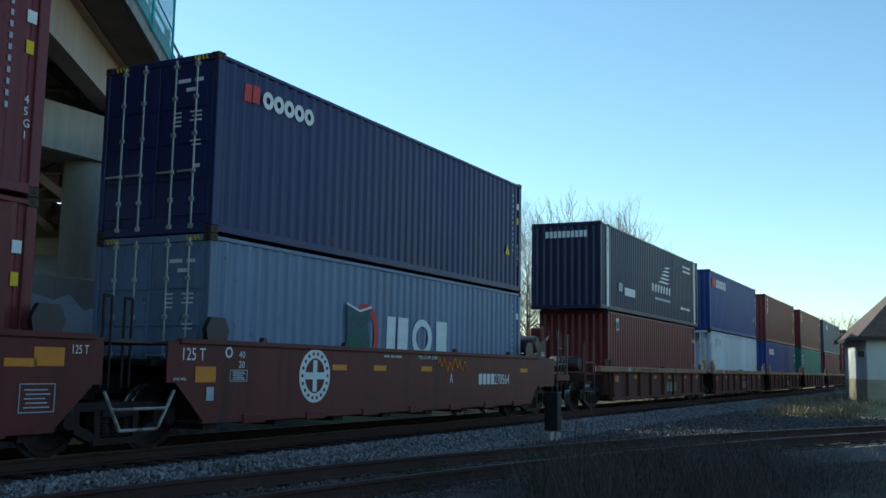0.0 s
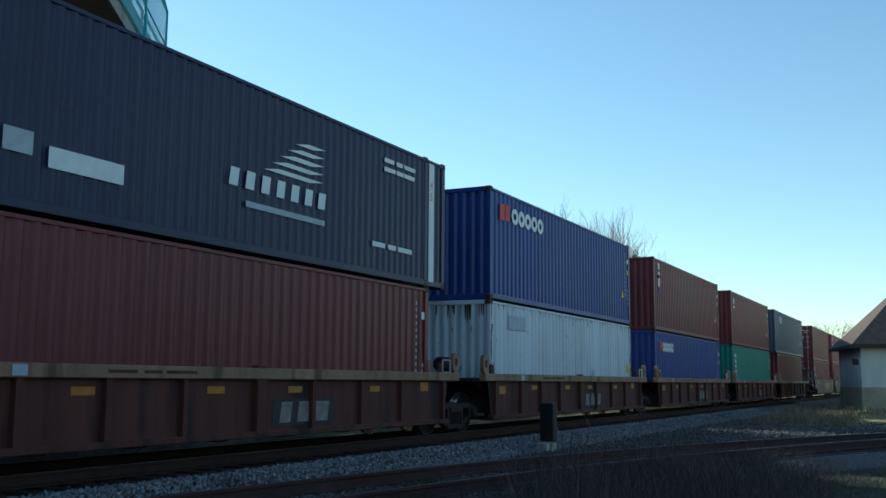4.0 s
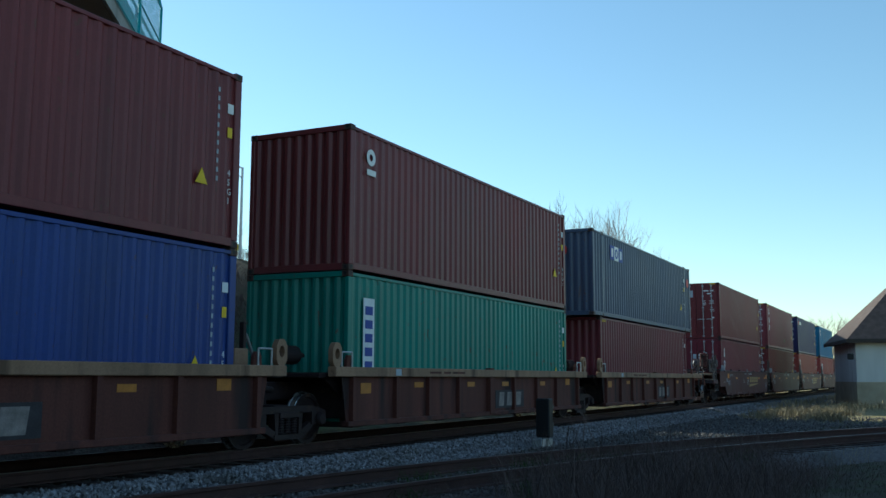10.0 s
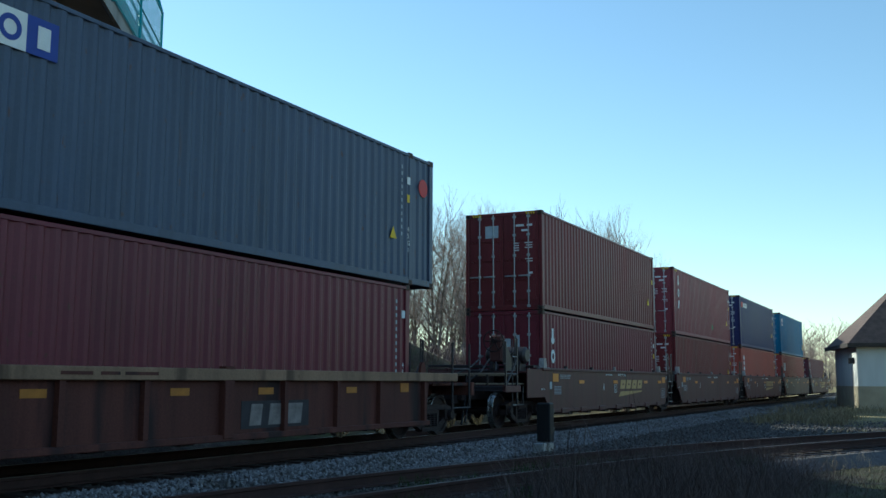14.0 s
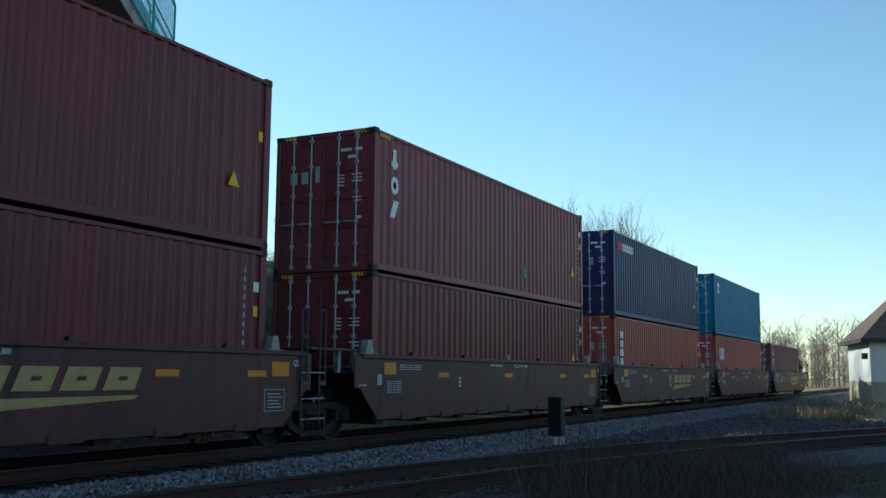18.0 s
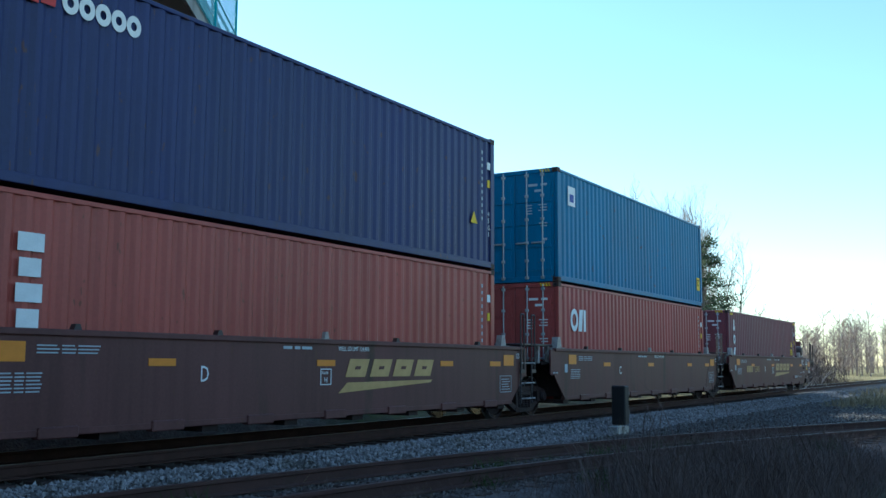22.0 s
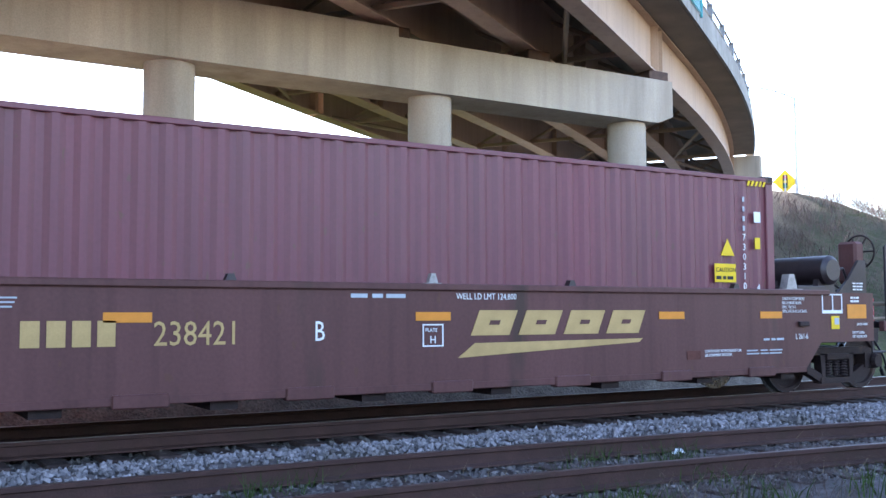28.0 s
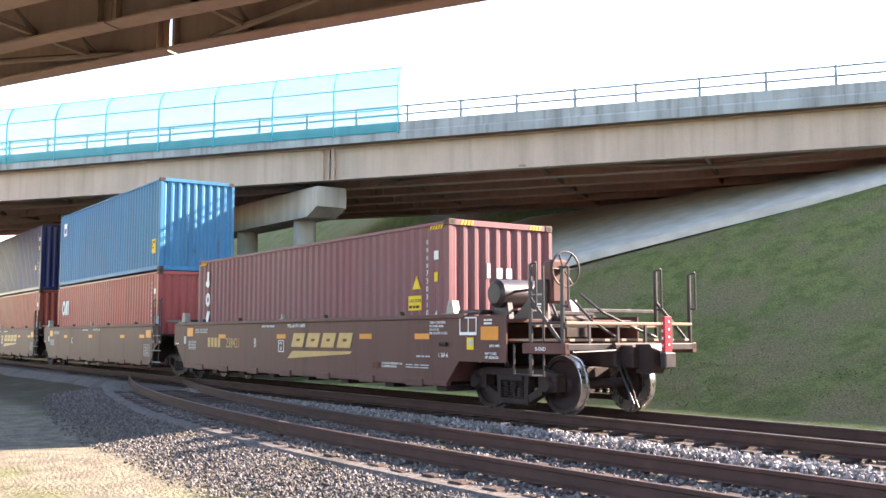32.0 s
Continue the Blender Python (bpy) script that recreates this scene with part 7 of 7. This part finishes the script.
def tall_brush(rng):
    for _ in range(46):
        az, d = radians(rng.uniform(8.5, 21.0)), rng.uniform(8.0, 14.5)
        cx, cy, tall = d * math.cos(az), d * math.sin(az), rng.uniform(0.3, 0.75)
        for _ in range(90):
            x, y = cx + rng.normal(0, 0.22), cy + rng.normal(0, 0.22)
            yield x, y, ground_height(x, y) + abs(rng.normal(0, 0.5)) * tall


blades("tall_brush", "tall brown leafless brush before the siding", tall_brush, 0.55, 0.0035, M_BRUSH, 41, 0.45)


def yard_grass(rng):
    for _ in range(34):
        cx, cy = rng.uniform(42, 52), rng.uniform(3.6, 7.0)
        for _ in range(70):
            x, y = cx + rng.normal(0, 0.5), cy + rng.normal(0, 0.3)
            yield x, y, ground_height(x, y) - 0.02


blades("yard_grass", "tan dry grass tufts before the house", yard_grass, 0.45, 0.014, M_STALK, 42, 0.5)
blades("siding_brush", "brown weeds and brush along the siding", clumps([(x, siding_y(x) + rw.choice((-1.5, -1.2, -0.9, -0.3, 0.2))) for x in [rw.uniform(5, 21) for _ in range(75)]], 90, 0.22), 0.30, 0.0026, M_BRUSH, 19, 0.8)


def lawn(rng):
    for _ in range(26000):
        x, y = rng.uniform(5, 30), rng.uniform(-3.0, 5.2)
        if abs(y - siding_y(x)) > 1.7:
            yield x, y, ground_height(x, y) - 0.01


blades("turf", "short rough turf in the foreground", lawn, 0.07, 0.005, M_TURFBLADE, 15, 0.5)


def bank(rng):
    for _ in range(60000):
        x, y = rng.uniform(-24, 22), 16.6 + 17 * rng.random() ** 1.3
        if 0.8358 * y - 0.549 * x > 31.2 and 0.8358 * x + 0.549 * y < 5.0:
            continue
        if x > -1.3 and y < 17.6:
            continue
        yield x, y, ground_height(x, y) - 0.02


blades("bank_grass", "spring grass on the road embankment", bank, 0.05, 0.012, M_BANKBLADE, 16, 0.8)


def bank_clumps(rng):
    for _ in range(700):
        cx, cy = rng.uniform(-3, 14), rng.uniform(18.5, 34)
        for _ in range(26):
            x, y = cx + rng.normal(0, 0.28), cy + rng.normal(0, 0.28)
            yield x, y, ground_height(x, y) - 0.02


blades("bank_weeds", "lush green weed clumps on the sunny bank", bank_clumps, 0.09, 0.022, M_WEED, 33, 0.6)


def bank_twigs(rng):
    for _ in range(200):
        cx, cy, k = rng.uniform(27, 58), rng.uniform(17.5, 34), rng.uniform(0.4, 1.0)
        for _ in range(70):
            x, y = cx + rng.normal(0, 0.5), cy + rng.normal(0, 0.5)
            if 4.6 < 0.8358 * y - 0.549 * x < 20.2 and 0.8358 * x + 0.549 * y < 44.8:
                continue
            yield x, y, ground_height(x, y) + abs(rng.normal(0, 0.35)) * k


blades("bank_brush", "leafless brown brush on the dark bank", bank_twigs, 0.5, 0.008, M_BRUSH, 34, 0.8, "bushes")


def verge(rng):
    for _ in range(15000):
        x, y = rng.uniform(-26, -1.7), rng.uniform(14.2, 16.3)
        yield x, y, ground_height(x, y) - 0.01


# blade colour raised to carry the sunlit look of the strip
M_VERGE = mat("verge_blade", (0.27, 0.28, 0.060), 0.9, 0, 0.2, 3, 20, 0.0, island=True, rnd=0.3)
blades("verge_grass", "grass strip at the foot of the bank, coloured as if sunlit", verge, 0.09, 0.01, M_VERGE, 17, 0.6)


def field(rng):
    for _ in range(20000):
        x, y = rng.uniform(56, 110), rng.uniform(-6, 40)
        if 9 < y < 13.8 or (66 < x < 82 and -6 < y < 8):
            continue
        yield x, y, ground_height(x, y) - 0.02


blades("dry_field_grass", "tan dry grass of the field beyond the tracks", field, 0.45, 0.02, M_STALK, 18, 0.5)

# ---- litter ----
M_LITTER = mat("white_plastic", (0.72, 0.76, 0.78), 0.4, 0, 0.08, 6, 50, 0.05)
bottle = thing("plastic_bottle", "crushed white plastic bottle lying in the weeds", "litter", pose(12.35, 5.95, -0.36, 0, 0, -38))
part("body", Mesh().lathe([(-0.26, 0.02), (-0.25, 0.075), (-0.1, 0.085), (0.05, 0.065), (0.16, 0.08), (0.22, 0.03), (0.27, 0.028)], "x", 14), M_LITTER, bottle, smooth=True)
part("cap", Mesh().lathe([(0.27, 0.034), (0.31, 0.034)], "x", 12), M_LITTER, bottle)
for x, y, w in ((7.55, 7.60, 0.10), (-2.2, 5.9, 0.08), (26, 3.4, 0.16), (27.2, 3.1, 0.2)):
    bag = thing("plastic_scrap", "crumpled white plastic scrap on the ground", "litter", pose(x, y, -0.27 if abs(y - siding_y(x)) < 1.4 else ground_height(x, y) + 0.02))
    rr = random.Random(int(x * 10))
    vs = [(w * rr.uniform(0.5, 1.1) * math.cos(a) * math.cos(e), w * rr.uniform(0.5, 1.1) * math.sin(a) * math.cos(e), w * rr.uniform(0.4, 1.0) * math.sin(e) * 0.9 + w * 0.35) for e in (-0.4, 0.3, 0.9) for a in np.linspace(0, 5.6, 9)]
    fs = [(r * 9 + i, r * 9 + (i + 1) % 9, (r + 1) * 9 + (i + 1) % 9, (r + 1) * 9 + i) for r in range(2) for i in range(9)] + [tuple(range(18, 27)), tuple(range(9))[::-1]]
    part("scrap", Mesh().add(vs, fs), M_LITTER, bag)

# broken timber beside the spur
for x, y, a, l in ((29.0, 3.6, 35, 0.9), (29.4, 3.2, 110, 0.7), (-6.5, 8.6, 20, 0.9), (-4.6, 5.4, 55, 0.6)):
    log = thing("timber_piece", "short splintered piece of old tie timber", "timber", pose(x, y, -0.34, 0, 8, a))
    part("timber", Mesh().prism([(-l / 2, -0.06), (l / 2, -0.04), (l / 2 - 0.1, 0.07), (-l / 2 + 0.04, 0.08)], "y", -0.09, 0.09), M_STALK if x > 20 else M_TIE, log)

# ---- trees ----
M_BARK = mat("grey_brown_bark", (0.155, 0.125, 0.10), 0.9, 0, 0.3, 4, 30, 0.3)
M_TWIG = mat("bare_twigs", (0.34, 0.265, 0.23), 0.9, 0, 0.2, 4, 30, 0.0, island=True, rnd=0.25)
M_NEEDLE = mat("pine_needles", (0.035, 0.060, 0.022), 0.85, 0, 0.3, 4, 30, 0.0, island=True, rnd=0.4)


def tree_meshes(seed, height):
    """Trunk with limbs, and the fine twigs, of one slender bare tree."""
    rng = random.Random(seed)
    trunk, twigs = Mesh(), Mesh()
    def twig(p, d, length, r, depth):
        q = Vector(p)
        for i in range(2):
            d = (d + Vector((rng.gauss(0, 0.13), rng.gauss(0, 0.13), 0.10))).normalized()
            e = q + d * length / 2
            twigs.tube(q, e, r * (1 - 0.4 * i), r * (0.6 - 0.3 * i), seg=3, caps=False)
            q = e
            if depth > 0:
                for _ in range(2):
                    side = Vector((rng.gauss(0, 1), rng.gauss(0, 1), 0.2)).normalized()
                    twig(q, (d + side * rng.uniform(0.3, 0.7)).normalized(), length * rng.uniform(0.45, 0.7), r * 0.55, depth - 1)
    d, q, n = Vector((rng.gauss(0, 0.03), rng.gauss(0, 0.03), 1)).normalized(), Vector((0, 0, 0)), 14
    r0 = height * 0.0095
    for i in range(n):
        d = (d + Vector((rng.gauss(0, 0.035), rng.gauss(0, 0.035), 0.04))).normalized()
        e = q + d * height * 0.88 / n
        ra, rb = r0 * (1 - 0.88 * i / n), r0 * (1 - 0.88 * (i + 1) / n)
        trunk.tube(q, e, ra, rb, seg=7, caps=False)
        q = e
        if i >= 3:
            for _ in range(rng.choice((2, 3))):
                a = rng.uniform(0, 6.28)
                up = rng.uniform(0.7, 1.5)
                nd = Vector((math.cos(a), math.sin(a), up)).normalized()
                l = height * rng.uniform(0.13, 0.24) * (1.15 - 0.6 * i / n)
                m2 = q + nd * l * 0.5
                trunk.tube(q, m2, rb * 0.42 + 0.008, rb * 0.28 + 0.006, seg=5, caps=False)
                twig(m2, (nd + Vector((0, 0, 0.3))).normalized(), l * 0.75, 0.021, 2)
                twig(q.lerp(m2, 0.6), (nd + Vector((rng.gauss(0, 0.5), rng.gauss(0, 0.5), 0.3))).normalized(), l * 0.5, 0.018, 1)
    twig(q, d, height * 0.12, 0.02, 3)
    return trunk.data("trunk", True), twigs.data("crown")


TREES = [(tree_meshes(s, h), h) for s, h in ((1, 15.5), (2, 14.0), (3, 16.0), (4, 13.0), (5, 15.0), (6, 12.0))]
rt = random.Random(9)
spots = []
for i in range(128):
    a, d = rt.uniform(14.4, 35.0) if i < 120 else rt.uniform(35, 41), rt.uniform(70, 104)
    tall = d * math.tan(radians(float(np.interp(a, [14, 15, 17, 22, 29, 31, 33, 35, 41], [6.8, 8.0, 9.7, 10.4, 10.6, 10.0, 8.2, 7.3, 7.1])))) + 1.7
    spots.append((d * math.cos(radians(a)), d * math.sin(radians(a)), tall * rt.uniform(0.76, 0.94)))
for i, (x, y, tall) in enumerate(spots):
    (tr, cr), nominal = TREES[i % 6]
    k = tall / nominal
    t = thing("bare_tree", "leafless grey-brown tree with fine upright twigs", "tree", pose(x, y, ground_height(x, y) - 0.1, 0, 0, rt.uniform(0, 360)) @ Matrix.Diagonal((k, k, k, 1)), group="bare trees beyond the line")
    part("trunk", tr, M_BARK, t)
    part("crown", cr, M_TWIG, t)


def pine(x, y, h, seed):
    t = thing("pine_tree", "dark green pine with uneven clumped needles", "tree", pose(x, y, ground_height(x, y) - 0.1))
    rng = random.Random(seed)
    trunk, need = Mesh(), Mesh()
    trunk.tube((0, 0, 0), (0.2, 0.1, h), 0.22, 0.04, 8)
    for i in range(46):
        z = h * (0.28 + 0.70 * (i / 46))
        a = rng.uniform(0, 6.28)
        l = (h - z) * 0.30 + rng.uniform(0.4, 1.0)
        e = Vector((math.cos(a) * l, math.sin(a) * l, z + l * 0.22))
        trunk.tube((0.2 * z / h, 0.1 * z / h, z), e, 0.05, 0.015, 5)
        for _ in range(80):
            f = rng.uniform(0.3, 1.08)
            c = Vector((0.2 * z / h, 0.1 * z / h, z)).lerp(e, f) + Vector((rng.gauss(0, 0.22), rng.gauss(0, 0.22), rng.gauss(0.05, 0.18)))
            d = Vector((rng.gauss(0, 1), rng.gauss(0, 1), rng.gauss(0.5, 0.7))).normalized() * rng.uniform(0.18, 0.36)
            w = d.orthogonal().normalized() * 0.055
            need.add([c - w, c + w, c + d], [(0, 1, 2)])
    part("trunk", trunk, M_BARK, t)
    part("crown", need, M_NEEDLE, t)


pine(62.4, 18.1, 9.7, 3)

# far woods and scrub
def wood(name, label, material, places, seed):
    rng = random.Random(seed)
    g = Mesh()
    for x, y, h in places:
        z0 = GROUND_Z
        g.tube((x, y, z0), (x + rng.gauss(0, 0.3), y, z0 + h), 0.14, 0.03, 4, False)
        for _ in range(44):
            z = z0 + h * rng.uniform(0.04, 0.95)
            a, l = rng.uniform(0, 6.28), h * rng.uniform(0.10, 0.22)
            p = Vector((x, y, z))
            q = p + Vector((math.cos(a) * l, math.sin(a) * l, l * rng.uniform(0.5, 1.4)))
            g.tube(p, q, 0.05, 0.015, 3, False)
            for _ in range(3):
                b = p.lerp(q, rng.uniform(0.4, 1))
                g.tube(b, b + Vector((rng.gauss(0, 0.5), rng.gauss(0, 0.5), rng.uniform(0.3, 1.1))) * l * 0.5, 0.03, 0.01, 3, False)
    me = bpy.data.meshes.new(name)
    me.from_pydata(g.v, [], g.f)
    return tagged(part(name, me, material), label, "woods", kind="stuff")


places = []
for i in range(340):
    az, d = radians(rt.uniform(-4, 14) if i < 200 else rt.uniform(14, 42)), rt.uniform(170, 270)
    places.append((d * math.cos(az), d * math.sin(az), rt.uniform(6.5, 11)))
wood("far_woods", "distant belt of bare grey-brown trees", M_TWIG, places, 21)


def scrub(rng):
    for _ in range(170):
        az, d = radians(rng.uniform(12, 37)), rng.uniform(62, 90)
        cx, cy, s = d * math.cos(az), d * math.sin(az), rng.uniform(0.5, 1.3)
        for _ in range(170):
            x, y = cx + rng.normal(0, s), cy + rng.normal(0, s)
            yield x, y, ground_height(x, y) + abs(rng.normal(0, 0.7)) * s


blades("scrub", "brown leafless scrub thicket beyond the line", scrub, 0.9, 0.022, M_TWIG, 31, 0.7, "bushes")


def scrub_green(rng):
    for _ in range(16):
        az, d = radians(rng.uniform(9.5, 13)), rng.uniform(78, 100)
        cx, cy, s = d * math.cos(az), d * math.sin(az), rng.uniform(0.8, 1.4)
        for _ in range(400):
            x, y = cx + rng.normal(0, s), cy + rng.normal(0, s)
            yield x, y, ground_height(x, y) + abs(rng.normal(0, 0.9)) * s


blades("field_bushes", "low leafless brown bushes at the field's edge", scrub_green, 0.5, 0.02, M_BRUSH, 32, 0.7, "bushes")


# ---- what moves ----
def motions():
    rows = [(r[0], r[4]) for r in PAN]
    ts, ss = [r[0] for r in rows], [r[1] for r in rows]
    for ob, x0, z in CARS:
        walk(ob, [(t, pose(x0 - s, TRACK_Y + bow(x0 - s), z, 0, 0, math.degrees(math.atan2(bow(x0 - s + 4) - bow(x0 - s - 4), 8)))) for t, s in rows])
    beat = [round(i * 0.1, 1) for i in range(321)]
    gone = [float(v) for v in np.interp(beat, ts, ss)]
    for ob, x in WHEELS:
        walk(ob, [(t, pose(x, 0, WHEEL_R, 0, -math.degrees(s / WHEEL_R), 0)) for t, s in zip(beat, gone)])


motions()
